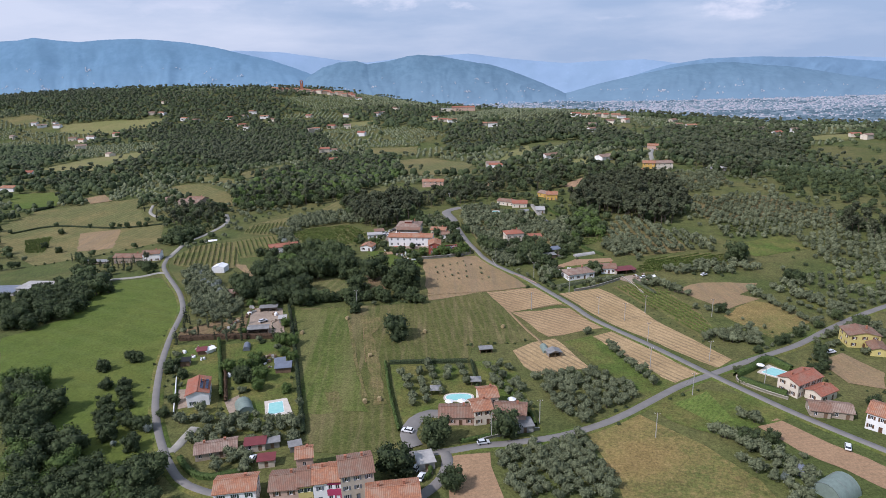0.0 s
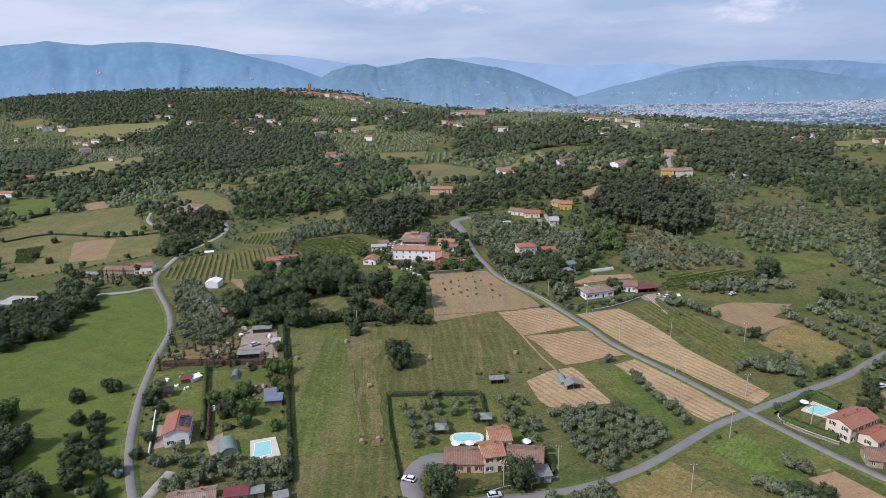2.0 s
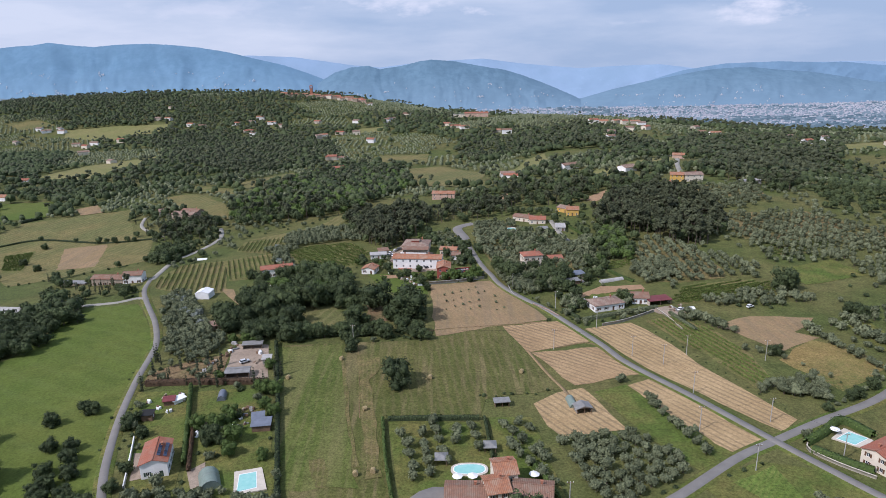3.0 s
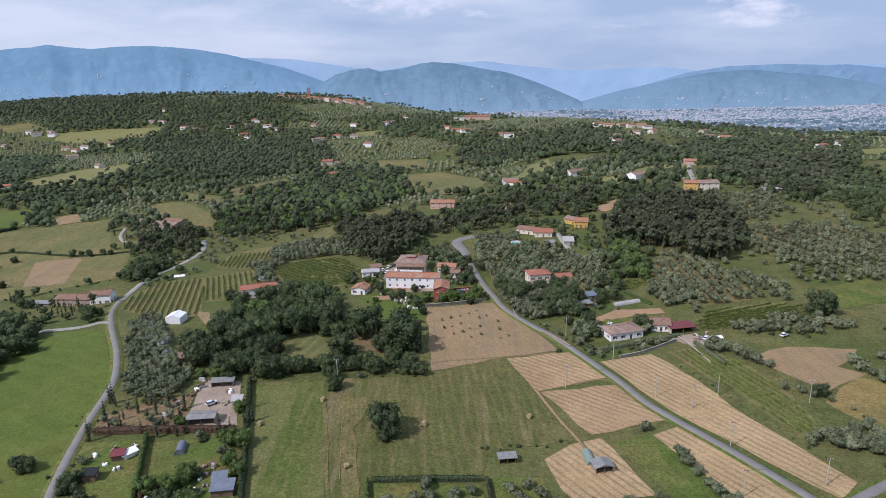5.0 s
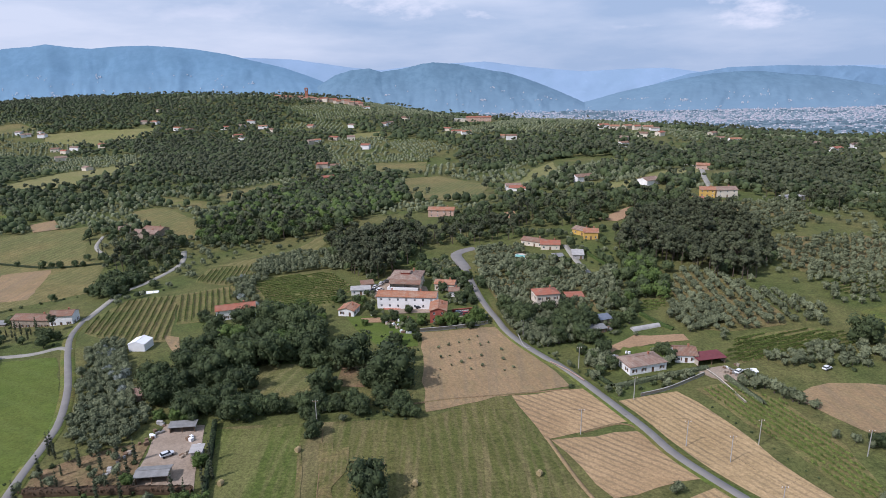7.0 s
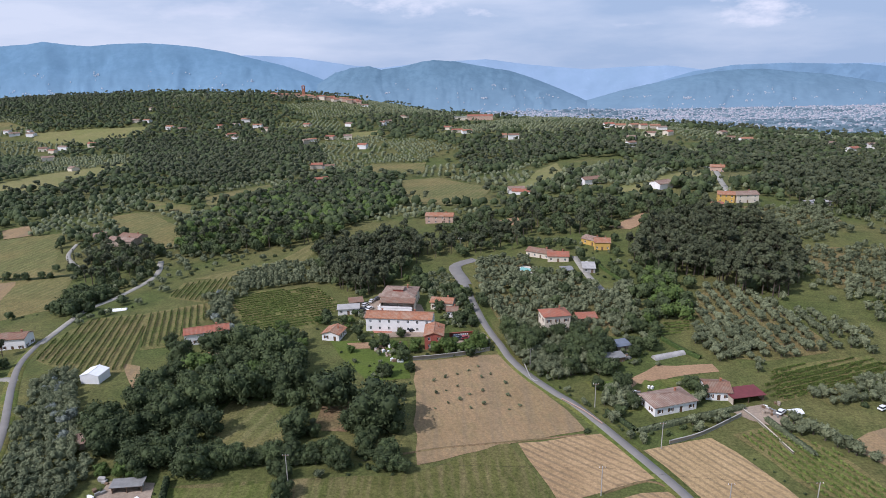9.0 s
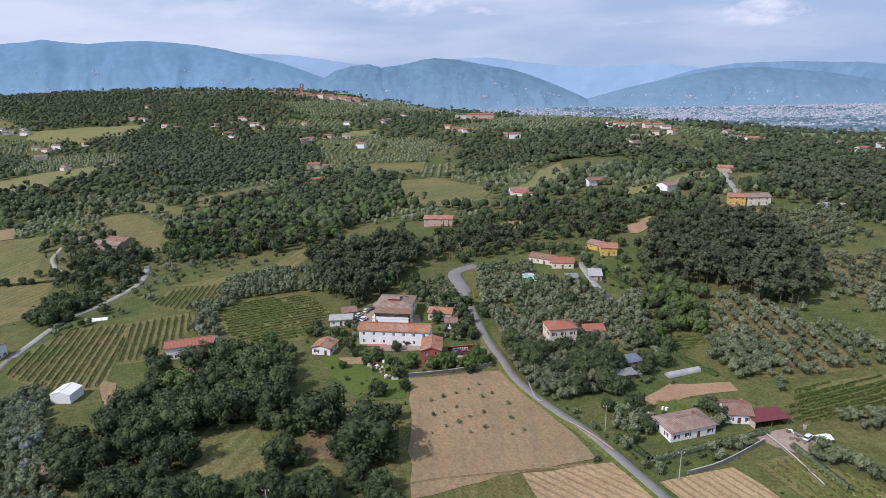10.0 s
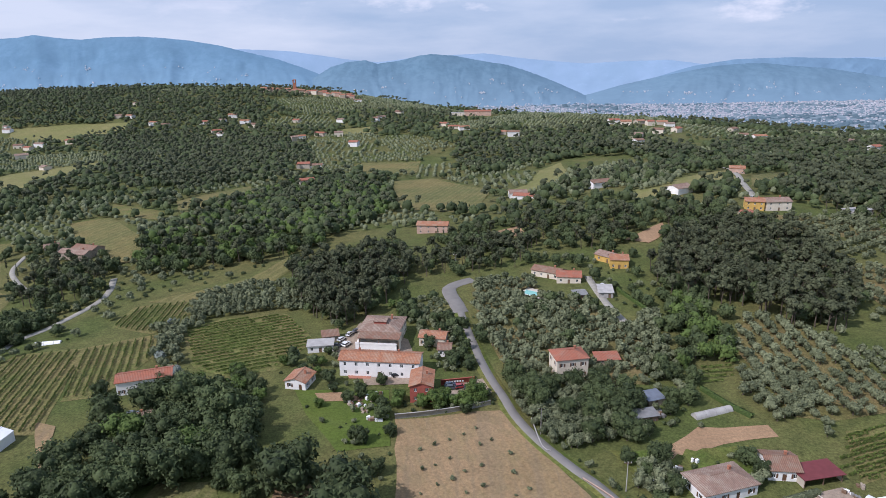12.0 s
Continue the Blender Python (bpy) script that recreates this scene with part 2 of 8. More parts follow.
# ---- ground form ----
HILLS = [
    (-300, -100, 225, -0.2), (300, -100, 225, -1.7), (-150, 130, 112, -0.5), (120, 130, 112, 3.6),
    (-300, 300, 112, -1.8), (-120, 300, 112, 4.7), (60, 300, 112, -3.6), (260, 300, 112, -0.2),
    (-330, 480, 97, -10.0), (-190, 480, 97, -3.5), (-40, 480, 97, 0.9), (90, 480, 97, 4.8),
    (220, 480, 97, 0.2), (420, 480, 97, 13.3), (-480, 660, 127, -10.1), (-180, 660, 127, 5.0),
    (20, 660, 127, -0.9), (220, 660, 127, 22.1), (450, 660, 127, -17.5), (-560, 880, 150, -8.4),
    (-330, 880, 150, -1.1), (-60, 880, 150, -11.6), (170, 880, 150, -2.1), (420, 880, 150, -1.5),
    (-750, 1180, 195, -24.5), (-380, 1180, 195, -10.4), (-30, 1180, 195, 1.4), (230, 1180, 195, 20.2),
    (480, 1180, 195, -12.3), (-1050, 1600, 247, 26.0), (-700, 1600, 247, 20.0), (-330, 1600, 247, 38.5),
    (80, 1600, 247, -8.9), (-720, 1820, 190, 15.0), (-1100, 1800, 200, 10.0)]


def height(x, y):
    """The land's height: low hills on a plain, falling to a wide valley floor in the distance."""
    z = -5.0 + 0 * x
    for a, b, s, h in HILLS:
        z = z + h * np.exp(-((x - a) ** 2 + (y - b) ** 2) / (2 * s * s))
    u = np.clip((y + 0.7 * x - 1450) / 1250, 0, 1)
    return z + (-165 - z) * u * u * (3 - 2 * u)


def hz(x, y):
    return float(height(np.float64(x), np.float64(y)))


def mesh_from(name, verts, faces, mats, index=None, tint=None, smooth=False):
    """One mesh from arrays; faces is an (n, 3) or (n, 4) array, or a list of such arrays."""
    me = bpy.data.meshes.new(name)
    groups = faces if isinstance(faces, list) else [faces]
    groups = [np.asarray(f, dtype=np.int32) for f in groups if len(f)]
    verts = np.asarray(verts, dtype=np.float32)
    loops = np.concatenate([f.ravel() for f in groups])
    sizes = np.concatenate([np.full(len(f), f.shape[1], dtype=np.int32) for f in groups])
    me.vertices.add(len(verts))
    me.vertices.foreach_set("co", verts.ravel())
    me.loops.add(len(loops))
    me.loops.foreach_set("vertex_index", loops)
    me.polygons.add(len(sizes))
    me.polygons.foreach_set("loop_start", np.concatenate([[0], np.cumsum(sizes)[:-1]]).astype(np.int32))
    me.polygons.foreach_set("loop_total", sizes)
    for m in mats:
        me.materials.append(m)
    if index is not None:
        me.polygons.foreach_set("material_index", np.asarray(index, dtype=np.int32))
    if smooth:
        me.polygons.foreach_set("use_smooth", np.ones(len(sizes), dtype=bool))
    if tint is not None:
        me.attributes.new("tint", "FLOAT", "POINT").data.foreach_set("value", np.asarray(tint, dtype=np.float32))
    me.update(calc_edges=True)
    return me


def grid_faces(nu, nv):
    i = np.arange(nu * nv).reshape(nu, nv)
    return np.stack([i[:-1, :-1], i[1:, :-1], i[1:, 1:], i[:-1, 1:]], -1).reshape(-1, 4)


gx = np.concatenate([np.linspace(-4200, -900, 34)[:-1], np.linspace(-900, -350, 46)[:-1], np.linspace(-350, 350, 101)[:-1], np.linspace(350, 900, 46)[:-1], np.linspace(900, 4200, 34)])
gy = np.concatenate([np.linspace(-900, 60, 40)[:-1], np.linspace(60, 760, 101)[:-1], np.linspace(760, 1900, 77)[:-1], np.linspace(1900, 4700, 40)])
GX, GY = np.meshgrid(gx, gy, indexing="ij")
tagged(new("ground", mesh_from("ground", np.stack([GX, GY, height(GX, GY)], -1).reshape(-1, 3), grid_faces(len(gx), len(gy)), [GROUND], smooth=True)),
       "rolling grassy farmland running to the valley", "ground", kind="structure")

AREAS, LINES, SITES, TREELESS = [], [], [], []          # plots, road lines and houses, kept clear of wild trees


def inside(poly, x, y):
    poly = np.asarray(poly)
    r = np.zeros(np.shape(x), bool)
    px, py = poly[-1]
    for qx, qy in poly:
        c = ((qy > y) != (py > y)) & (x < (px - qx) * (y - qy) / (py - qy + 1e-9) + qx)
        r ^= c
        px, py = qx, qy
    return r


def plot(name, poly, mat, label, lift=0.12, step=9.0, rag=0.7, clear=True, category="field"):
    """A field draped over the land, with a slightly ragged edge."""
    rng = random.Random(len(AREAS))
    bm = bmesh.new()
    ring = []
    for (ax, ay), (bx, by) in zip(poly, poly[1:] + poly[:1]):
        k = max(1, int(math.hypot(bx - ax, by - ay) / 7))
        ring += [(ax + (bx - ax) * i / k + rng.uniform(-rag, rag), ay + (by - ay) * i / k + rng.uniform(-rag, rag)) for i in range(k)]
    bm.faces.new([bm.verts.new((x, y, 0)) for x, y in ring])
    xs, ys = [p[0] for p in ring], [p[1] for p in ring]
    for axis, lo, hi in ((0, min(xs), max(xs)), (1, min(ys), max(ys))):
        k = int((hi - lo) / step)
        for i in range(1, k + 1):
            co = Vector((0, 0, 0))
            co[axis] = lo + (hi - lo) * i / (k + 1)
            no = Vector((0, 0, 0))
            no[axis] = 1
            bmesh.ops.bisect_plane(bm, geom=bm.verts[:] + bm.edges[:] + bm.faces[:], plane_co=co, plane_no=no)
    for v in bm.verts:
        v.co.z = hz(v.co.x, v.co.y) + lift
    bmesh.ops.recalc_face_normals(bm, faces=bm.faces[:])
    me = bpy.data.meshes.new(name)
    bm.to_mesh(me)
    bm.free()
    me.materials.append(mat)
    if clear:
        AREAS.append(poly)
    if mat in (VINESOIL, TILLED, STRAW, STRAW2, SOIL, CROP, GRAVEL):
        TREELESS.append(poly)
    return tagged(new(name, me), label, category, kind="structure")


def smooth_line(pts, step=3.0):
    out = []
    P = [Vector(p) for p in pts]
    P = [2 * P[0] - P[1]] + P + [2 * P[-1] - P[-2]]
    for a, b, c, d in zip(P, P[1:], P[2:], P[3:]):
        k = max(2, int((c - b).length / step))
        for i in range(k):
            t = i / k
            out.append(0.5 * (2 * b + (c - a) * t + (2 * a - 5 * b + 4 * c - d) * t * t + (3 * b - a - 3 * c + d) * t ** 3))
    return out + [P[-2]]


def strip(name, pts, width, mat, label, lift=0.35, category="road", verge=None):
    """A road or lane along a line, with a low edge."""
    L = smooth_line(pts)
    if verge:
        strip("verge_" + name.split("_")[1], pts, width + 2.4, verge, "mown grass verge of the lane", lift - 0.13, "verge")
    LINES.extend((p.x, p.y, width / 2) for p in L)
    v = []
    for i, p in enumerate(L):
        d = (L[min(i + 1, len(L) - 1)] - L[max(i - 1, 0)]).normalized()
        s = Vector((-d.y, d.x))
        for k, dz in ((-0.56, -0.3), (-0.5, 0), (0, 0.04), (0.5, 0), (0.56, -0.3)):
            q = p + s * width * k
            v.append((q.x, q.y, max(hz(q.x, q.y), hz(p.x, p.y) - 0.1) + lift + dz))
    return tagged(new(name, mesh_from(name, v, grid_faces(len(L), 5), [mat], smooth=True)), label, category, kind="structure")


# ---- fields ----
plot("field_1", [(-167.4, 216.5), (-186.4, 245.5), (-202.3, 269.7), (-191.9, 278.1), (-185.9, 291.0), (-191.4, 349.5), (-163.2, 352.2), (-132.2, 303.4), (-123.3, 277.4), (-115.5, 240.1), (-101.7, 197.6), (-94.3, 180.9), (-99.8, 164.3), (-132.4, 192.1), (-154.0, 215.4)], MEADOW, "lush green meadow beside the winding lane", clear=False)
plot("field_2", [(-74.9, 294.0), (-63.1, 296.0), (-41.0, 298.2), (-7.4, 301.3), (19.2, 318.5), (32.0, 285.2), (38.2, 258.1), (12.0, 250.5), (9.5, 237.6), (-24.5, 237.0), (-18.1, 202.6), (-14.5, 179.8), (-23.4, 174.9), (-43.9, 175.6), (-51.3, 203.4), (-60.9, 238.4)], HAY, "mown hay field with dry strips and round bales")
plot("field_3", [(-12.6, 370.6), (20.6, 376.6), (24.4, 368.0), (29.2, 357.5), (43.4, 330.5), (44.0, 324.5), (20.6, 317.1), (-8.2, 305.5)], SOIL, "dry brown field planted with young olive trees")
plot("field_4", [(21.9, 316.7), (48.6, 322.8), (59.8, 300.8), (31.6, 290.3)], STRAW2, "pale straw stubble field with baling lines")
plot("field_5", [(32.9, 289.5), (61.5, 295.2), (73.2, 270.6), (45.4, 261.0)], STRAW2, "pale straw stubble field beside the straight road")
plot("field_6", [(65.7, 261.5), (77.9, 267.8), (98.5, 221.4), (87.6, 214.1), (77.9, 227.8)], STRAW, "long straw stubble strip along the road")
plot("field_7", [(59.5, 313.5), (82.9, 320.4), (93.6, 297.3), (101.3, 270.4), (115.9, 235.4), (106.4, 227.2), (91.0, 252.0), (73.8, 281.6), (66.6, 300.2)], STRAW, "long straw stubble field striped along the road")
plot("field_8", [(28.0, 246.9), (37.9, 255.8), (49.0, 259.0), (57.1, 230.2), (35.3, 225.1), (30.9, 232.1)], STRAW, "cut straw plot round a small metal shed")
plot("field_9", [(52.3, 256.5), (64.9, 262.1), (86.5, 214.6), (71.7, 207.5), (60.9, 231.1)], LAWN, "green olive strip between the stubble fields")
plot("field_10", [(45.9, 183.7), (64.2, 195.8), (80.9, 174.3), (90.0, 156.7), (90.4, 144.4), (48.2, 146.3), (47.5, 162.6)], GOLD, "field of tall golden unmown grass")
plot("field_11", [(70.9, 198.6), (91.3, 211.7), (109.7, 205.6), (115.8, 190.3), (89.9, 178.7), (75.3, 188.7)], LAWN, "green garden plot at the crossroads")
plot("field_12", [(79.6, 201.0), (94.6, 208.5), (96.1, 188.7), (88.6, 186.6)], CROP, "bright green vegetable rows", 0.22)
plot("field_13", [(102.0, 184.5), (110.1, 189.5), (119.6, 174.1), (131.1, 157.7), (124.3, 147.8), (111.1, 165.4)], TILLED, "narrow strip of tilled pale soil")
plot("field_14", [(0.6, 172.3), (13.0, 174.2), (15.7, 145.4), (0.8, 146.0)], TILLED, "bare tan plot beside the row houses")
plot("field_15", [(-349.5, 506.0), (-379.6, 585.6), (-336.1, 603.8), (-292.9, 611.1), (-248.2, 520.8), (-226.8, 509.0), (-204.2, 449.3), (-271.3, 406.9), (-330.7, 468.5)], DRYFIELD, "yellowing terraced fields beyond the lane")
plot("field_16", [(-263.3, 444.3), (-292.5, 503.0), (-261.3, 507.1), (-237.4, 445.2)], SOIL, "square of ploughed brown earth", 0.2)
plot("field_17", [(-544.4, 875.2), (-533.2, 964.8), (-458.1, 1032.4), (-435.5, 987.6), (-438.9, 843.6), (-502.6, 812.1)], PALE, "bright sloping meadow among dark woods", 0.5)
plot("field_18", [(-226.3, 717.6), (-214.7, 754.4), (-190.2, 804.6), (-168.6, 747.2), (-200.9, 664.4)], DRYFIELD, "pale clearing above the wood", 0.4)
plot("field_19", [(-54.4, 832.1), (-14.9, 839.0), (38.2, 726.6), (19.1, 630.7), (-38.6, 671.4)], DRYFIELD, "golden meadow among olive groves", 0.4)
plot("field_20", [(44.6, 705.8), (68.1, 737.8), (91.2, 830.9), (119.0, 874.8), (111.7, 784.6), (73.8, 671.0), (57.9, 658.3)], PALE, "sloping green clearing in the wood", 0.4)
plot("field_21", [(-108.0, 441.2), (-97.5, 455.9), (-68.0, 458.5), (-49.7, 428.6), (-58.7, 404.4), (-75.9, 400.1), (-91.3, 408.2)], VINESOIL, "green vineyard with close rows")
plot("field_22", [(-168.0, 379.8), (-175.9, 403.5), (-171.1, 429.5), (-145.8, 432.2), (-136.5, 409.9), (-121.2, 365.5), (-140.4, 363.2)], VINESOIL, "vineyard with brown strips between rows")
plot("field_23", [(-145.1, 432.0), (-118.2, 443.7), (-110.9, 425.3), (-114.3, 388.4), (-127.2, 385.9)], VINESOIL, "green vineyard below the farmhouse")
plot("field_24", [(-145.8, 454.4), (-147.3, 478.8), (-119.5, 484.7), (-114.1, 458.9), (-122.8, 442.4)], VINESOIL, "upper vineyard plot with fine rows")
plot("field_25", [(120.8, 363.0), (143.8, 369.5), (161.7, 371.2), (164.4, 358.8), (112.2, 340.4)], VINESOIL, "vineyard rows behind the bungalow")
plot("field_26", [(89.3, 321.6), (104.0, 326.1), (116.6, 313.3), (122.2, 286.2), (121.0, 263.5), (112.3, 257.2), (104.5, 285.9)], VINESOIL, "vine strip beside the stubble field")
plot("field_27", [(61.4, 354.2), (79.5, 365.7), (100.7, 366.8), (100.3, 361.3), (82.7, 358.3), (65.5, 349.5)], TILLED, "curved strip of bare tan soil")
plot("field_28", [(119.4, 314.9), (138.4, 325.7), (166.9, 321.7), (151.3, 306.9), (158.1, 300.2), (137.5, 288.5), (123.7, 310.6)], SOIL, "brown clearing among olive trees")
plot("field_29", [(131.4, 280.5), (153.4, 299.1), (167.5, 288.3), (169.4, 272.2), (142.1, 254.0)], GOLD, "golden dry grass plot edged with olives")
plot("field_30", [(187.0, 387.3), (217.0, 397.7), (225.6, 373.6), (185.9, 362.3), (182.5, 369.4)], LAWN, "green terrace on the olive hillside", 0.15)
plot("field_31", [(177.3, 312.7), (188.6, 317.4), (190.9, 286.5), (176.8, 285.4)], LAWN, "green terrace between olive rows", 0.15)
plot("field_32", [(214.5, 336.5), (257.5, 355.3), (258.3, 341.1), (241.7, 316.8), (211.2, 315.5)], LAWN, "green orchard terrace", 0.15)
plot("field_33", [(189.3, 420.3), (212.8, 428.1), (246.1, 425.0), (231.8, 412.1), (191.7, 406.4)], DRYFIELD, "narrow yellow terrace on the hillside", 0.15)
plot("field_34", [(-95.9, 255.0), (-69.6, 257.2), (-55.0, 211.3), (-49.4, 189.0), (-73.1, 186.4), (-82.8, 212.0)], LAWN, "garden grass behind the pool")
plot("field_35", [(-117.8, 254.8), (-98.7, 256.2), (-83.2, 212.0), (-79.7, 195.1), (-94.2, 197.3)], LAWN, "patchy garden grass round the house")
plot("field_36", [(-22.5, 235.5), (9.0, 235.1), (11.6, 209.8), (-4.0, 192.9), (-14.4, 188.0)], LAWN, "fenced lawn planted with olive trees")
plot("field_37", [(11.4, 237.6), (26.8, 237.3), (30.7, 193.5), (31.2, 184.7), (14.5, 209.7)], LAWN, "green olive plot beside the villa")
plot("field_38", [(-90.5, 264.0), (-92.3, 285.9), (-92.3, 295.9), (-79.7, 295.6), (-71.0, 262.4)], GRAVEL, "pale gravel yard with stored materials")
plot("field_39", [(-120.3, 270.8), (-103.5, 282.9), (-93.6, 286.0), (-88.9, 260.4), (-117.5, 260.5)], LITTER, "brown bare earth under cypresses")
plot("field_40", [(-49.2, 390.1), (-16.3, 389.2), (-13.3, 357.3), (-27.7, 354.5), (-36.5, 365.9)], MEADOW, "kitchen garden below the farmhouses")
plot("field_41", [(-42.9, 345.4), (-32.6, 343.3), (-29.3, 320.6), (-37.9, 320.6)], LITTER, "brown clearing between oaks", 0.16, rag=2.5)
TREELESS.append([(-42.9, 345.4), (-32.6, 343.3), (-29.3, 320.6), (-37.9, 320.6)])
plot("field_42", [(50.0, 354.8), (90.9, 357.0), (86.8, 342.5), (60.0, 335.5), (54.7, 342.6)], LAWN, "lawn round the bungalow")
plot("field_43", [(-75.3, 327.9), (-71.9, 338.3), (-58.8, 339.3), (-46.9, 320.2), (-49.5, 307.6), (-68.9, 307.1)], DRYFIELD, "dry grass clearing among the oaks", 0.16, rag=2.5)
TREELESS.append([(-75.3, 327.9), (-71.9, 338.3), (-58.8, 339.3), (-46.9, 320.2), (-49.5, 307.6), (-68.9, 307.1)])
plot("field_44", [(-144.0, 485.0), (-101.5, 509.7), (-89.7, 546.3), (-73.9, 549.0), (-87.8, 503.1), (-121.3, 477.4)], DRYFIELD, "strip of pale grass with young olives", 0.15)
plot("field_45", [(-241.9, 605.9), (-202.6, 604.4), (-178.3, 555.9), (-193.7, 549.1)], DRYFIELD, "golden field edge by the hamlet", 0.2)
plot("field_46", [(99.2, 535.7), (127.1, 561.8), (126.8, 545.3), (110.9, 528.4)], TILLED, "bare earth bank", 0.3)
plot("field_47", [(245.1, 710.7), (309.1, 778.2), (255.5, 668.6), (215.9, 645.5)], DRYFIELD, "dry grass beside the hill house", 0.3)
plot("field_48", [(39.3, 577.7), (46.6, 582.1), (47.9, 561.3), (30.8, 554.3), (28.5, 571.7)], TILLED, "bare earth below cypresses", 0.3)
plot("field_49", [(148.8, 231.4), (162.0, 238.5), (167.9, 220.4), (159.2, 207.3), (148.3, 212.2)], SOIL, "brown garden plot", 0.16)
plot("field_50", [(-381.2, 539.4), (-374.2, 576.5), (-321.4, 467.3), (-323.9, 451.6)], DRYFIELD, "yellow field edge", 0.16)
plot("field_51", [(-40.7, 420.9), (-33.4, 444.8), (-13.1, 426.9), (-9.7, 414.4), (-28.6, 409.0), (-36.7, 410.3)], GRAVEL, "pale gravel court of the farmhouses", 0.16)
plot("field_52", [(-0.6, 388.2), (14.4, 392.2), (16.3, 385.0), (2.9, 380.4)], GRAVEL, "gravel car park behind the red wall", 0.18)
plot("field_53", [(94.2, 335.8), (107.2, 338.8), (112.3, 331.2), (105.1, 325.4), (97.7, 329.6)], GRAVEL, "gravel yard of the bungalow", 0.18)
plot("field_54", [(-769.8, 1323.3), (-668.6, 1340.1), (-558.3, 1331.4), (-551.1, 1283.7), (-615.7, 1225.1), (-734.9, 1264.1)], PALE, "pale green field on the far slope", 0.6, 25)
plot("field_55", [(-912.9, 1362.4), (-860.2, 1392.8), (-802.9, 1357.3), (-849.1, 1313.3)], DRYFIELD, "pale field on the far slope", 0.6, 25)
plot("field_56", [(-167.6, 1205.7), (-124.9, 1218.1), (-113.5, 1161.3), (-156.8, 1153.1)], PALE, "small green field on the far slope", 0.6, 25)
plot("field_57", [(-103.8, 950.7), (-32.8, 945.2), (-34.0, 879.9), (-88.1, 863.2)], DRYFIELD, "yellow terrace among far trees", 0.5, 20)
plot("field_58", [(132.5, 648.6), (165.2, 670.8), (242.3, 745.9), (217.2, 674.8), (153.1, 620.1), (125.7, 603.3)], PALE, "green slope below the hill lane", 0.5, 20)
plot("field_59", [(535.3, 940.8), (600.6, 953.3), (567.7, 896.7), (513.2, 897.5)], PALE, "green strip on the far ridge", 0.6, 25)
plot("field_60", [(-279.8, 654.1), (-254.3, 664.8), (-207.7, 611.1), (-185.4, 559.0), (-203.2, 564.1), (-252.3, 613.0)], DRYFIELD, "golden hayfield by the hamlet", 0.25, 15)
plot("field_61", [(-281.1, 721.0), (-216.0, 675.1), (-208.9, 647.7), (-261.7, 676.8)], VINESOIL, "brown vineyard strip in the valley", 0.3, 15)
plot("field_62", [(-465.6, 686.7), (-409.1, 684.8), (-370.6, 607.0), (-409.8, 599.8)], MEADOW, "green paddock beyond the terraces", 0.3, 15)
plot("field_63", [(-356.7, 632.6), (-342.8, 644.9), (-317.6, 610.7), (-336.1, 603.8)], SOIL, "small ploughed garden beyond the terraces", 0.35, 15)
plot("field_64", [(-333.1, 492.9), (-313.0, 501.0), (-286.4, 444.5), (-302.2, 444.9)], VINESOIL, "small vineyard on the terraces", 0.25)
plot("field_65", [(-261.6, 508.8), (-229.5, 509.9), (-206.6, 450.1), (-235.0, 444.4)], DRYFIELD, "pale hay terrace", 0.22)
plot("field_67", [(-10.0, 171.5), (-4.6, 172.5), (-3.9, 162.9), (-8.5, 161.4)], GRAVEL, "gravel car park behind the hedge", 0.2)
plot("field_68", [(-100.4, 216.7), (-97.0, 216.6), (-92.3, 203.8), (-95.3, 202.4)], GRAVEL, "paved side yard of the house", 0.22)
plot("field_69", [(-79.6, 207.2), (-75.9, 211.8), (-72.1, 200.9), (-75.9, 198.5)], GRAVEL, "gravel path to the tunnel", 0.22)
plot("field_71", [(-40.8, 386.8), (-33.3, 387.8), (-25.2, 384.0), (-24.8, 381.5), (-38.0, 382.4)], TILLED, "bare bank below the cottage", 0.22)
plot("field_72", [(-127.4, 371.7), (-119.3, 368.7), (-105.4, 344.7), (-108.9, 344.1)], SOIL, "narrow tilled garden strip", 0.22)

plot("field_73", [(-27.1, 398.2), (-8.2, 397.7), (-9.8, 392.1), (-25.2, 391.6)], GRAVEL, "pale paved court before the long farmhouse", 0.2)
plot("field_74", [(-33.2, 401.6), (-23.4, 400.4), (-23.9, 396.6), (-31.3, 396.8)], TERRA, "terracotta terrace before the long farmhouse", 0.26, rag=0.1)
plot("field_75", [(2.8, 391.6), (17.5, 395.4), (19.9, 388.6), (15.9, 383.7), (4.7, 385.4)], GRAVEL, "paved car park inside the block wall", 0.24)

plot("field_76", [(121.0, 438.9), (138.0, 434.4), (147.3, 416.2), (151.2, 385.7), (147.6, 375.2), (119.8, 368.4), (110.4, 371.0), (109.7, 395.0), (109.6, 413.9)], GROVE, "dry grassy ground of an olive grove", 0.1, clear=False)
plot("field_77", [(14.1, 486.4), (42.7, 487.9), (45.4, 466.7), (64.9, 450.9), (80.5, 422.2), (71.5, 390.8), (51.9, 391.8), (35.0, 391.1), (25.0, 394.0), (20.1, 416.4), (14.8, 449.9)], GROVE, "dry grassy ground between roadside olives", 0.1, clear=False)
plot("field_78", [(194.0, 568.9), (224.3, 562.0), (243.6, 550.2), (240.7, 526.2), (220.1, 525.6), (193.8, 534.9)], GROVE, "pale terraced ground below the hill houses", 0.16, clear=False)
plot("field_79", [(182.6, 486.4), (250.0, 490.2), (271.9, 450.6), (286.1, 400.0), (252.0, 428.0), (184.0, 434.0)], GROVE, "dry hillside ground of an olive grove", 0.1, clear=False)

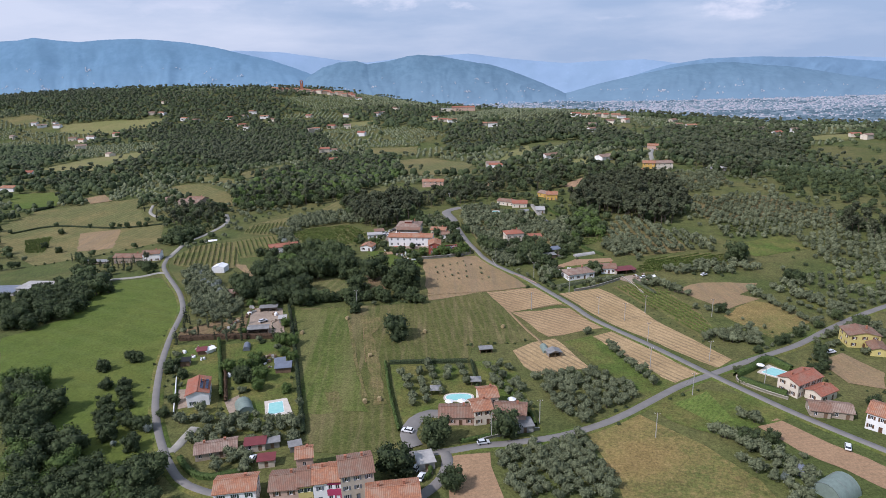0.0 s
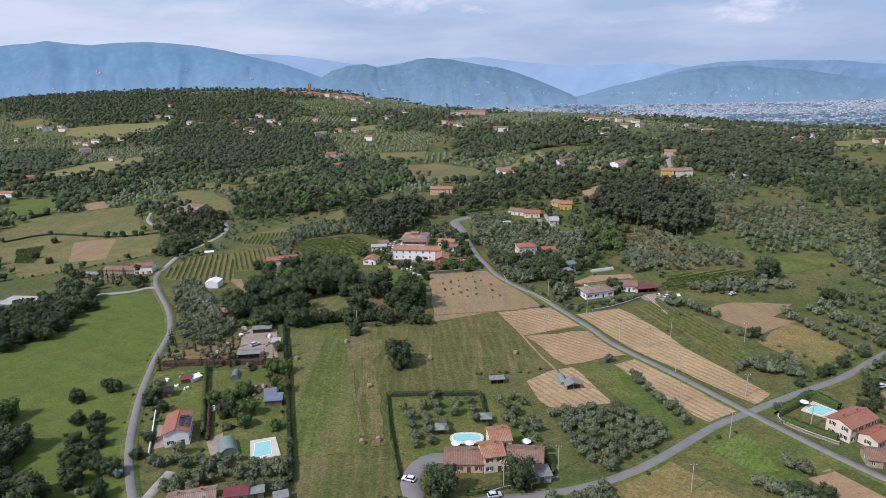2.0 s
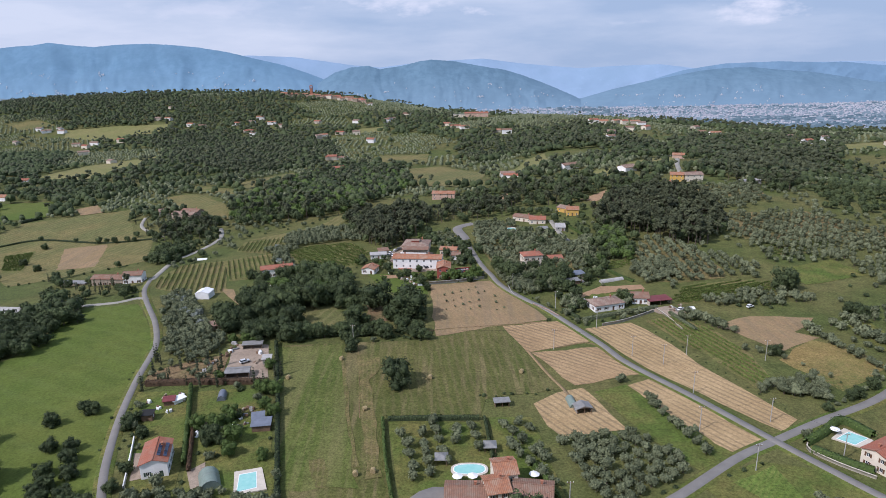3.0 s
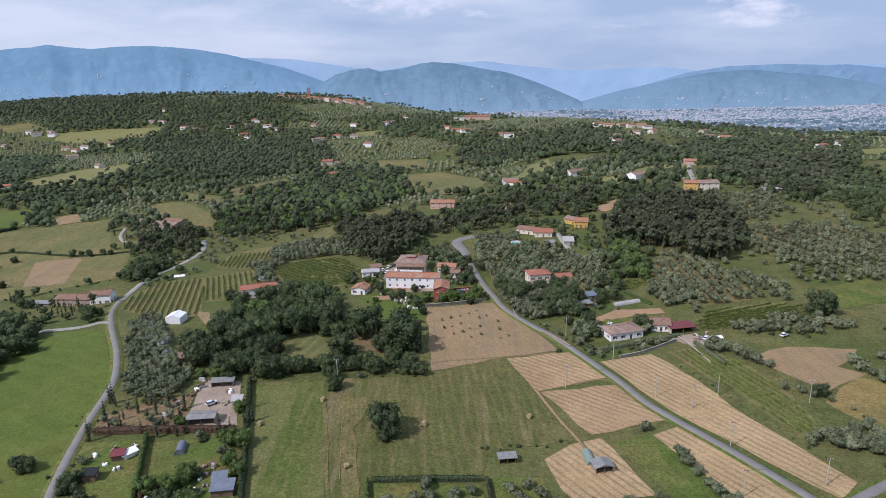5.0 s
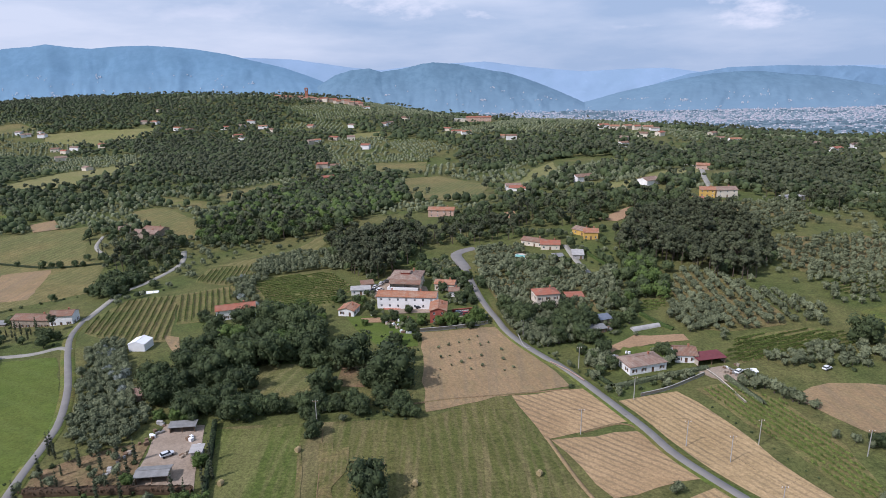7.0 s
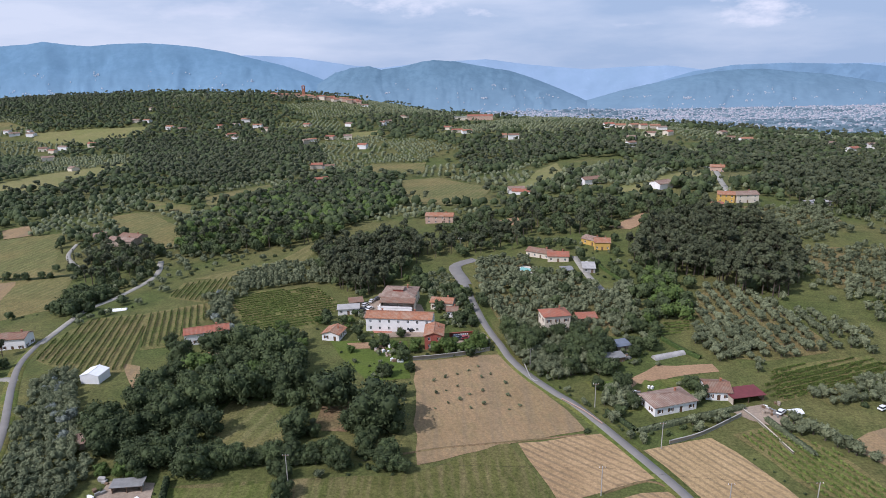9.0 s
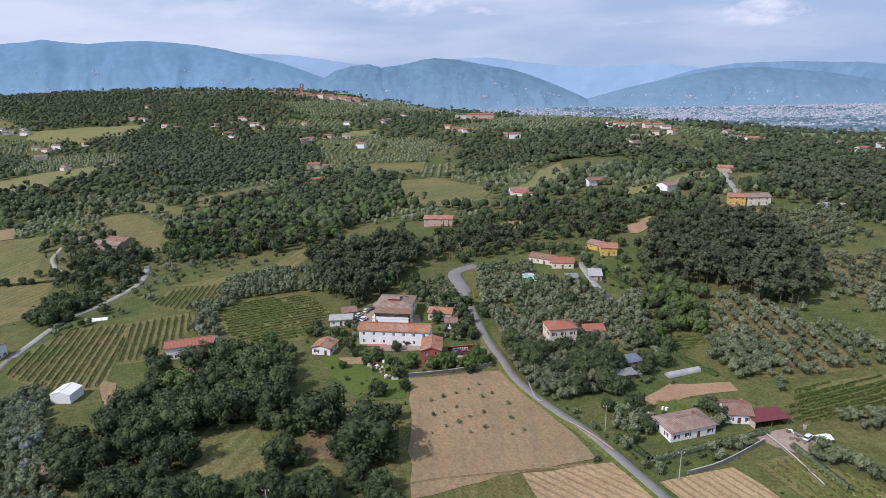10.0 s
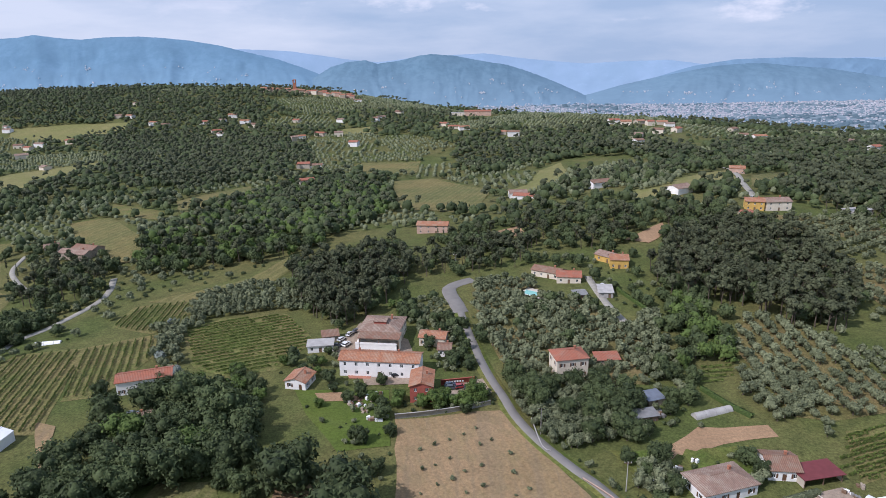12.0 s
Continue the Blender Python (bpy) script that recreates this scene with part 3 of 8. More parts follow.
plot("field_80", [(-75.4, 293.1), (-48.7, 295.6), (-37.7, 242.0), (-28.4, 198.9), (-50.1, 198.8)], LUSH, "greener mown strip of the hay field", 0.2, rag=1.2)
plot("field_81", [(-39.9, 286.0), (-36.1, 286.2), (-30.0, 255.3), (-25.6, 225.8), (-21.8, 203.6), (-25.7, 203.7), (-29.5, 225.7), (-34.5, 255.1)], TRAMPLED, "tan wheel track through the hay field", 0.27, rag=0.9)
plot("field_82", [(-46.9, 285.9), (-45.5, 285.8), (-39.2, 255.0), (-33.8, 230.3), (-28.9, 208.7), (-30.3, 208.8), (-35.2, 230.4), (-40.8, 255.1)], TRAMPLED, "narrow tan wheel track in the hay", 0.27, rag=0.5)
plot("field_83", [(-44.5, 212.8), (-38.8, 212.7), (-36.9, 198.8), (-41.1, 198.9)], TRAMPLED, "trampled tan patch of the hay field", 0.27, rag=1.6)
plot("field_84", [(-36.7, 280.1), (-29.6, 284.9), (-29.1, 270.0), (-33.4, 263.3)], TRAMPLED, "dry tan patch beside the lone tree", 0.27, rag=1.6)

# ---- roads ----
strip("road_1", [(-63.3, 155.3), (-72.2, 158.6), (-79.6, 163.4), (-87.2, 173.2), (-96.5, 188.9), (-104.2, 205.0), (-110.2, 221.3), (-116.1, 240.0), (-122.3, 264.8), (-126.5, 286.4), (-130.0, 299.1), (-140.1, 320.7), (-152.3, 341.5), (-161.6, 357.2), (-172.2, 377.7), (-179.7, 402.8)], 2.5, ASPHALT, "winding narrow asphalt lane", verge=LAWN)
strip("road_2", [(-177.7, 397.9), (-182.6, 441.6), (-176.6, 458.8), (-170.9, 486.8), (-173.0, 504.6), (-180.6, 524.6)], 3.2, PATH, "pale gravel farm track")
strip("road_3", [(136.4, 165.2), (127.3, 177.9), (117.4, 193.2), (110.1, 206.4), (101.8, 222.1), (87.3, 250.3), (70.0, 280.0), (63.0, 298.8)] + [(46.2, 335.0), (38.6, 346.4), (31.8, 357.0), (27.0, 366.3), (23.8, 374.8), (21.8, 383.0), (18.4, 394.5), (15.3, 407.9), (12.8, 422.8), (10.4, 437.1), (8.3, 452.3)], 2.9, ASPHALT, "straight grey asphalt country road", 0.38, verge=LAWN)
strip("road_5", [(8.5, 450.9), (6.6, 460.8), (3.8, 472.5), (3.4, 480.1), (7.6, 485.5), (14.5, 489.5)], 6.0, ASPHALT, "road bend by the pine wood", 0.4)
strip("road_6", [(225.4, 293.2), (196.6, 278.3), (171.8, 263.0), (147.9, 246.6), (123.0, 233.9), (101.8, 222.1), (85.9, 212.9), (61.9, 194.8), (48.4, 186.7), (34.4, 181.2), (19.4, 178.3), (10.4, 177.4), (-0.4, 174.7), (-9.2, 173.8), (-18.0, 172.9)], 3.0, ASPHALT, "asphalt lane crossing the fields", 0.33, verge=LAWN)
strip("road_7", [(-1.1, 174.4), (-0.1, 170.3), (-1.2, 163.3), (-4.2, 157.6), (-9.4, 152.2)], 3.2, ASPHALT, "side lane to the row houses", 0.36)
strip("road_8", [(-91.9, 178.6), (-87.6, 178.2), (-86.3, 184.3), (-85.1, 191.1)], 3.0, PATH, "pale garden driveway", 0.3)
strip("road_9", [(-10.2, 177.5), (-12.9, 184.6), (-10.8, 193.1), (-5.6, 197.3), (-0.2, 196.4)], 5.0, ASPHALT, "curved asphalt forecourt of the villa", 0.3)
strip("road_10", [(-264.7, 577.9), (-256.3, 552.5), (-240.1, 532.0), (-221.8, 513.7)], 2.6, PATH, "pale curving farm track", 0.4)
strip("road_11", [(201.7, 609.0), (214.8, 656.8), (231.3, 705.1), (246.9, 758.5), (238.7, 802.5)], 4.0, PATH, "hilltop lane to the houses", 0.6)
strip("road_12", [(69.3, 485.4), (70.3, 465.2), (71.9, 450.3), (75.0, 434.3)], 3.0, PATH, "grass-edged garden drive", 0.3)
strip("road_13", [(-206.1, 352.2), (-192.0, 354.8), (-177.2, 356.7), (-168.5, 362.6), (-162.2, 359.5)], 3.0, PATH, "pale earth path along the meadow", 0.3)
strip("road_14", [(-12.7, 310.8), (0.4, 314.4), (21.8, 318.1), (43.7, 322.1)], 0.7, LITTER, "dark field ditch", 0.22, "ditch")
strip("road_15", [(43.3, 294.0), (56.7, 299.4), (61.3, 296.9)], 0.7, LITTER, "dark field ditch", 0.22, "ditch")
strip("road_16", [(31.6, 290.3), (37.2, 269.3), (41.7, 255.2), (42.4, 242.8)], 1.1, SOIL, "worn field path", 0.24, "path")
strip("road_17", [(-32.4, 236.9), (-37.3, 271.2), (-40.5, 293.5)], 0.3, LITTER, "wheel ruts through the hay field", 0.2, "track")

# ---- far hills ----
def slope_point(x, v, crest, y_crest, y_foot, z_foot, rough):
    """A place on a mountain chain's flank: v runs from foot to crest, over spurs and gullies."""
    top = np.interp(x, [c[0] for c in crest], [c[1] for c in crest])
    nz = noise.fractal(Vector((x / 260, v * 1.6, crest[0][1])), 0.8, 2.1, 5)
    bend = x + 120 * noise.noise(Vector((x / 400, v * 2.0, 5.1)))
    spur = 1 - 2 * abs(noise.fractal(Vector((bend / 330, v * 0.5, crest[0][1] * 0.1)), 0.9, 2.2, 4))
    flank = math.sin(math.pi * min(1.0, v * 1.02)) ** 0.7
    bush = 2.2 * noise.noise(Vector((x / 14, v, 0.3)))
    return (x * (1 - 0.12 * (1 - v)), y_foot + (y_crest - y_foot) * v - (0.05 * spur - 0.02) * (y_crest - y_foot) * flank, z_foot + (top - z_foot) * (v ** 1.1) + rough * (y_crest - y_foot) / 500 * (0.45 * nz + 0.4 * (spur - 0.4)) * flank + (bush if v > 0.97 else 0.0))


RIDGES = []


def ridge(name, crest, y_crest, y_foot, z_foot, mat, label, rough):
    """A mountain chain: spurs and gullies from the valley floor to an uneven crest."""
    xs, vs = np.linspace(crest[0][0], crest[-1][0], 420), np.linspace(0, 1, 24)
    RIDGES.append((crest, y_crest, y_foot, z_foot, rough))
    pts = [slope_point(x, v, crest, y_crest, y_foot, z_foot, rough) for x in xs for v in vs]
    return tagged(new(name, mesh_from(name, pts, grid_faces(420, 24), [mat], smooth=True)), label, "mountain", kind="structure")


# each chain's distance haze is painted in as blue colour and a faint glow
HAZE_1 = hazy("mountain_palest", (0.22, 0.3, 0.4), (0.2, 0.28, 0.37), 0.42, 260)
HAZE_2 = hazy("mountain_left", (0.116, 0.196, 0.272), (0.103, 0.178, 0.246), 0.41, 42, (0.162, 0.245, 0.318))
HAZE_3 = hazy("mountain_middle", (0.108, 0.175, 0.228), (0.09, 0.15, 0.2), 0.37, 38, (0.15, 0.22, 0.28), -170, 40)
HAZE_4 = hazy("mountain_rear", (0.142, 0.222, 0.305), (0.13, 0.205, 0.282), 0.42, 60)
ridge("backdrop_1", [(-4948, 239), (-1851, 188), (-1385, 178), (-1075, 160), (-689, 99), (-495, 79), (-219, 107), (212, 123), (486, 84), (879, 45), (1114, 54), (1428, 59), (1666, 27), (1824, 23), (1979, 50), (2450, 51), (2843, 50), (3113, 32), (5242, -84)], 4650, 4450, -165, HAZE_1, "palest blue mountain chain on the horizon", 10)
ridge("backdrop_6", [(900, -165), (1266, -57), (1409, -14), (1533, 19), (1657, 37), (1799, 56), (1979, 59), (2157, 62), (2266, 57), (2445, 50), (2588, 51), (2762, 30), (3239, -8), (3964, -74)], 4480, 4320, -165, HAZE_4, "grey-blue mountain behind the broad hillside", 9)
ridge("backdrop_2", [(-4581, 212), (-3497, 236), (-2993, 245), (-2774, 261), (-2666, 265), (-2556, 280), (-2417, 260), (-2276, 247), (-2131, 257), (-1915, 259), (-1739, 245), (-1597, 228), (-1422, 197), (-1247, 152), (-1071, 110), (-931, 61), (-790, 5), (-648, -51), (-361, -183)], 4300, 3800, -168, HAZE_2, "blue wooded mountain ridge in painted haze", 16)
ridge("backdrop_3", [(-1068, -107), (-844, -8), (-732, 58), (-623, 87), (-517, 94), (-447, 72), (-305, 90), (-198, 114), (-127, 123), (14, 110), (155, 83), (261, 63), (332, 52), (439, 18), (546, -22), (654, -66), (745, -106), (836, -150), (983, -206)], 4200, 3800, -168, HAZE_3, "rounded blue wooded hill in painted haze", 14)
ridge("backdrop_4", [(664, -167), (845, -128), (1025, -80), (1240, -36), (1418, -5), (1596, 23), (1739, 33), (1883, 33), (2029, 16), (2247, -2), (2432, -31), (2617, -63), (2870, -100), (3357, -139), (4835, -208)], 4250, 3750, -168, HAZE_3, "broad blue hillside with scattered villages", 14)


# ---- valley floor and far town ----
fx, fy = np.linspace(-3600, 4200, 80), np.linspace(2250, 4700, 50)
FX, FY = np.meshgrid(fx, fy, indexing="ij")
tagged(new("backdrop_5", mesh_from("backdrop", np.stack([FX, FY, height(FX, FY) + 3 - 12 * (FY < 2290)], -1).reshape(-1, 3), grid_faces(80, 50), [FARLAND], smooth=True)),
       "blue-green valley floor in painted haze", "valley", kind="structure")


# ---- buildings ----
CREAM = plain("cream_plaster", (0.7, 0.62, 0.49), 0.9, 0, 0.14, 2.5)
WHITE = plain("white_plaster", (0.82, 0.8, 0.76), 0.9, 0, 0.12, 2.5)
BEIGE = plain("beige_plaster", (0.5, 0.44, 0.35), 0.9, 0, 0.18, 2.0)
PINK = plain("pink_plaster", (0.55, 0.38, 0.29), 0.9, 0, 0.18, 2.0)
MAGENTA = plain("raspberry_paint", (0.45, 0.06, 0.13), 0.85, 0, 0.15, 2.0)
REDWALL = plain("brick_red_plaster", (0.36, 0.1, 0.07), 0.9, 0, 0.2, 2.0)
MUSTARD = plain("mustard_plaster", (0.6, 0.38, 0.1), 0.9, 0, 0.15, 2.0)
YELLOW = plain("yellow_plaster", (0.6, 0.5, 0.18), 0.9, 0, 0.15, 2.0)
STONE = plain("old_stone_plaster", (0.4, 0.33, 0.25), 0.95, 0, 0.3, 1.2)
TILE_O = tiles("orange_clay_tiles", (0.42, 0.19, 0.1), (0.26, 0.12, 0.075), (0.36, 0.245, 0.17))
TILE_B = tiles("brown_clay_tiles", (0.27, 0.15, 0.1), (0.2, 0.115, 0.08), (0.25, 0.19, 0.14))
TILE_G = tiles("greyed_clay_tiles", (0.29, 0.19, 0.14), (0.22, 0.145, 0.11), (0.34, 0.27, 0.21))
TILE_R = tiles("red_clay_tiles", (0.38, 0.14, 0.085), (0.29, 0.11, 0.07), (0.3, 0.17, 0.12))
REDMETAL = plain("dark_red_sheet_metal", (0.2, 0.05, 0.05), 0.5, 0.2, 0.2, 1.5)
GREYMETAL = plain("grey_corrugated_metal", (0.3, 0.29, 0.27), 0.45, 0.3, 0.25, 1.5)
BLUEMETAL = plain("blue_grey_panels", (0.2, 0.22, 0.26), 0.4, 0.3, 0.2, 1.5)
WOOD = plain("weathered_wood", (0.2, 0.13, 0.08), 0.85, 0, 0.3, 0.6)
SHUTTER = plain("dark_green_shutter_paint", (0.05, 0.08, 0.06), 0.6, 0, 0.15, 0.4)
BROWNSH = plain("brown_shutter_paint", (0.13, 0.07, 0.04), 0.6, 0, 0.15, 0.4)
TARP = plain("white_tarpaulin", (0.8, 0.8, 0.78), 0.6, 0, 0.08, 2.0)
GREENTARP = plain("grey_green_plastic_cover", (0.2, 0.25, 0.21), 0.5, 0, 0.2, 1.0)
RUBBER = plain("black_rubber", (0.02, 0.02, 0.02), 0.8, 0, 0.1, 0.5)
STRAWBALE = plain("straw_bale", (0.36, 0.28, 0.14), 0.95, 0, 0.3, 0.4)
PAVING = plain("pale_stone_paving", (0.58, 0.52, 0.43), 0.85, 0, 0.15, 1.2)
BRICK = plain("orange_brick", (0.4, 0.17, 0.1), 0.9, 0, 0.25, 0.8)
GLASS, gn, gl, gp = nodes_of("window_glass")
gp.inputs["Base Color"].default_value = (0.03, 0.035, 0.04, 1)
gp.inputs["Roughness"].default_value, gp.inputs["Specular IOR Level"].default_value = 0.08, 0.7
SOLAR, gn, gl, gp = nodes_of("solar_cell_glass")
gp.inputs["Base Color"].default_value = (0.03, 0.045, 0.085, 1)
gp.inputs["Roughness"].default_value = 0.15
WATER, gn, gl, gp = nodes_of("pool_water")
wcol = mix(gn, gl, ramp(gn, gl, noise_node(gn, gl, 1.5, 3), 0.35, 0.65, 0, 1), (0.24, 0.52, 0.47), (0.31, 0.57, 0.52))
gl.new(wcol, gp.inputs["Base Color"])
gp.inputs["Roughness"].default_value = 0.05
bumped(gn, gl, gp, noise_node(gn, gl, 0.7, 3), 0.08, 0.1)


def box_bm(bm, x0, x1, y0, y1, z0, z1):
    v = [bm.verts.new(p) for p in ((x0, y0, z0), (x1, y0, z0), (x1, y1, z0), (x0, y1, z0), (x0, y0, z1), (x1, y0, z1), (x1, y1, z1), (x0, y1, z1))]
    for f in ((3, 2, 1, 0), (4, 5, 6, 7), (0, 1, 5, 4), (1, 2, 6, 5), (2, 3, 7, 6), (3, 0, 4, 7)):
        bm.faces.new([v[i] for i in f])


def mesh_of(name, bm, mats):
    bmesh.ops.recalc_face_normals(bm, faces=bm.faces[:])
    me = bpy.data.meshes.new(name)
    bm.to_mesh(me)
    bm.free()
    for m in mats if isinstance(mats, (list, tuple)) else [mats]:
        me.materials.append(m)
    return me


def part(name, bm, mat, parent, label="", m=None):
    o = new(name, bm if isinstance(bm, bpy.types.Mesh) else mesh_of(name, bm, mat))
    o.parent = parent
    if m is not None:
        o.matrix_basis = m
    return tagged(o, label) if label else o


def facade(bm, m, L, z0, z1, holes, deep=0.22):
    """One outer wall face with real openings and their reveals. m places it; x runs along it, y is inward."""
    xs = sorted({0.0, L, *[h[0] for h in holes], *[h[1] for h in holes]})
    zs = sorted({z0, z1, *[h[2] for h in holes], *[h[3] for h in holes]})

    def quad(*p):
        bm.faces.new([bm.verts.new(m @ Vector(q)) for q in p])

    for x0, x1 in zip(xs, xs[1:]):
        for a, b in zip(zs, zs[1:]):
            cx, cz = (x0 + x1) / 2, (a + b) / 2
            if any(h[0] < cx < h[1] and h[2] < cz < h[3] for h in holes):
                continue
            quad((x0, 0, a), (x1, 0, a), (x1, 0, b), (x0, 0, b))
    for x0, x1, a, b in holes:
        for (p, q) in (((x0, a), (x1, a)), ((x1, a), (x1, b)), ((x1, b), (x0, b)), ((x0, b), (x0, a))):
            quad((p[0], 0, p[1]), (q[0], 0, q[1]), (q[0], deep, q[1]), (p[0], deep, p[1]))


WINDOWS = {}


def window(house, m, w, h, shut):
    """A window in its opening: frame bars and pane, shutters folded back on the wall."""
    key = (round(w, 2), round(h, 2), shut.name if shut else "")
    if key not in WINDOWS:
        bm = bmesh.new()
        for x in (0, w / 2 - 0.04, w - 0.08):
            box_bm(bm, x, x + 0.08, 0.1, 0.18, 0, h)
        for z in (0, h - 0.08):
            box_bm(bm, 0, w, 0.1, 0.18, z, z + 0.08)
        frame_me = mesh_of("window_frame", bm, TARP)
        bm = bmesh.new()
        box_bm(bm, 0.02, w - 0.02, 0.16, 0.21, 0.02, h - 0.02)
        pane_me = mesh_of("pane", bm, GLASS)
        sh = None
        if shut:
            bm = bmesh.new()
            box_bm(bm, 0, w / 2, -0.06, -0.01, 0, h)
            sh = mesh_of("shutter", bm, shut)
        WINDOWS[key] = (frame_me, pane_me, sh)
    f, p, s = WINDOWS[key]
    o = part("window", f, None, house, "", m)
    part("pane", p, None, o)
    if s:
        part("shutter", s, None, o, "", pose(-w / 2 - 0.04, 0, 0))
        part("shutter", s, None, o, "", pose(w + 0.04, 0, 0))


def roof_bm(w, d, h, pitch, over, kind, thick=0.2):
    """A roof slab over a w x d plan whose middle is at the origin; ridge along x."""
    bm = bmesh.new()
    W, D, e, r = w / 2 + over, d / 2 + over, h - over * pitch, h + d / 2 * pitch
    if kind == "gable":
        sec = [(-D, e), (0, r), (D, e), (D, e + thick), (0, r + thick * 1.15), (-D, e + thick)]
        a = [bm.verts.new((-W, y, z)) for y, z in sec]
        b = [bm.verts.new((W, y, z)) for y, z in sec]
        for i in range(6):
            j = (i + 1) % 6
            bm.faces.new((a[i], a[j], b[j], b[i]))
        for q in (a, b):
            bm.faces.new((q[0], q[1], q[4], q[5]))
            bm.faces.new((q[1], q[2], q[3], q[4]))
        # a capping row along the ridge
        box_bm(bm, -W, W, -0.16, 0.16, r + thick * 0.9, r + thick * 1.15 + 0.09)
    elif kind == "hip":
        k = min(D, W) * 0.98
        rx = max(W - k, 0.05)
        rr = e + k * pitch
        lo = [bm.verts.new(p) for p in ((-W, -D, e), (W, -D, e), (W, D, e), (-W, D, e))]
        up = [bm.verts.new(p) for p in ((-W, -D, e + thick), (W, -D, e + thick), (W, D, e + thick), (-W, D, e + thick))]
        ry = max(D - k, 0)
        t = [bm.verts.new((-rx, -ry, rr + thick)), bm.verts.new((rx, ry, rr + thick))]
        for i in range(4):
            j = (i + 1) % 4
            bm.faces.new((lo[i], lo[j], up[j], up[i]))
        bm.faces.new(lo[::-1])
        bm.faces.new((up[0], up[1], t[1], t[0]))
        bm.faces.new((up[1], up[2], t[1]))
        bm.faces.new((up[2], up[3], t[0], t[1]))
        bm.faces.new((up[3], up[0], t[0]))
    else:
        rise = d * pitch
        v = [bm.verts.new(p) for p in ((-W, -D, h), (W, -D, h), (W, D, h + rise), (-W, D, h + rise), (-W, -D, h + 0.14), (W, -D, h + 0.14), (W, D, h + rise + 0.14), (-W, D, h + rise + 0.14))]
        for f in ((3, 2, 1, 0), (4, 5, 6, 7), (0, 1, 5, 4), (1, 2, 6, 5), (2, 3, 7, 6), (3, 0, 4, 7)):
            bm.faces.new([v[i] for i in f])
    return bm


def house(name, ab, d, h, wall, roof, label, kind="gable", turned=False, pitch=0.33, cols=3, rows=None, shut=None, chimney=1, over=0.45, category="house", openings=True, open_front=False, group=""):
    """A building on the front edge a-b, d deep behind it, h high to the eaves. turned: the gable faces the front."""
    (ax, ay), (bx, by) = ab
    w = math.hypot(bx - ax, by - ay)
    ang = math.degrees(math.atan2(by - ay, bx - ax))
    u, n = Vector(((bx - ax) / w, (by - ay) / w)), Vector((-(by - ay) / w, (bx - ax) / w))
    mid = Vector(((ax + bx) / 2, (ay + by) / 2)) + n * d / 2
    z = min(hz(*(mid + u * sx * w / 2 + n * sy * d / 2)) for sx in (-1, 1) for sy in (-1, 1))
    SITES.append((mid.x, mid.y, u.x, u.y, w / 2 + 1.2, d / 2 + 1.2))
    o = tagged(new(name), label, category, group)
    o.matrix_basis = pose(mid.x, mid.y, z, 0, 0, ang)
    rows = rows or max(1, int(h / 2.8))
    bm = bmesh.new()
    todo = []
    for L, m, n_col, front in ((w, pose(-w / 2, -d / 2, 0), cols, True), (d, pose(w / 2, -d / 2, 0, 0, 0, 90), max(1, int(d / 4)), False),
                               (w, pose(w / 2, d / 2, 0, 0, 0, 180), cols, False), (d, pose(-w / 2, d / 2, 0, 0, 0, -90), max(1, int(d / 4)), False)):
        if open_front and front:
            continue
        holes = []
        if openings:
            for r in range(rows):
                for c in range(n_col):
                    cx, zb = L * (c + 0.5) / n_col, r * h / rows
                    if front and r == 0 and c == n_col // 2:
                        holes.append((cx - 0.55, cx + 0.55, 0.05, 2.15))
                    elif L / n_col > 1.9:
                        holes.append((cx - 0.5, cx + 0.5, zb + 0.95, zb + min(2.25, h / rows - 0.3)))
        facade(bm, m, L, -1.2, h, holes)
        todo += [(m, q) for q in holes]
    if kind == "gable":
        rise = (w if turned else d) / 2 * pitch
        tri = [((-w / 2, -d / 2, h), (w / 2, -d / 2, h), (0, -d / 2, h + rise)), ((w / 2, d / 2, h), (-w / 2, d / 2, h), (0, d / 2, h + rise))] if turned else \
              [((w / 2, -d / 2, h), (w / 2, d / 2, h), (w / 2, 0, h + rise)), ((-w / 2, d / 2, h), (-w / 2, -d / 2, h), (-w / 2, 0, h + rise))]
        for t in tri:
            bm.faces.new([bm.verts.new(p) for p in t])
    elif kind == "mono":
        rise = d * pitch
        for t in (((w / 2, -d / 2, h), (w / 2, d / 2, h), (w / 2, d / 2, h + rise)), ((-w / 2, d / 2, h), (-w / 2, -d / 2, h), (-w / 2, d / 2, h + rise)), ((w / 2, d / 2, h), (-w / 2, d / 2, h), (-w / 2, d / 2, h + rise), (w / 2, d / 2, h + rise))):
            bm.faces.new([bm.verts.new(p) for p in t])
    part("wall", bm, wall, o)
    if open_front:
        bm = bmesh.new()
        for x in (-w / 2 + 0.1, 0, w / 2 - 0.1):
            box_bm(bm, x - 0.1, x + 0.1, -d / 2, -d / 2 + 0.2, -1, h)
        part("post", bm, WOOD, o)
    if kind == "flat":
        bm = bmesh.new()
        box_bm(bm, -w / 2 - over, w / 2 + over, -d / 2 - over, d / 2 + over, h, h + 0.25)
        part("roof", bm, roof, o)
    else:
        part("roof", roof_bm(d if turned else w, w if turned else d, h, pitch, over, kind), roof, o, "", pose(0, 0, 0, 0, 0, 90) if turned else None)
    for m, (x0, x1, a, b) in todo:
        if b < 2.2 and a < 0.1:
            bm = bmesh.new()
            box_bm(bm, 0, x1 - x0, 0.12, 0.2, 0, b - a)
            part("door", bm, shut or WOOD, o, "", m @ pose(x0, 0, a))
        else:
            window(o, m @ pose(x0, 0, a), x1 - x0, b - a, shut)
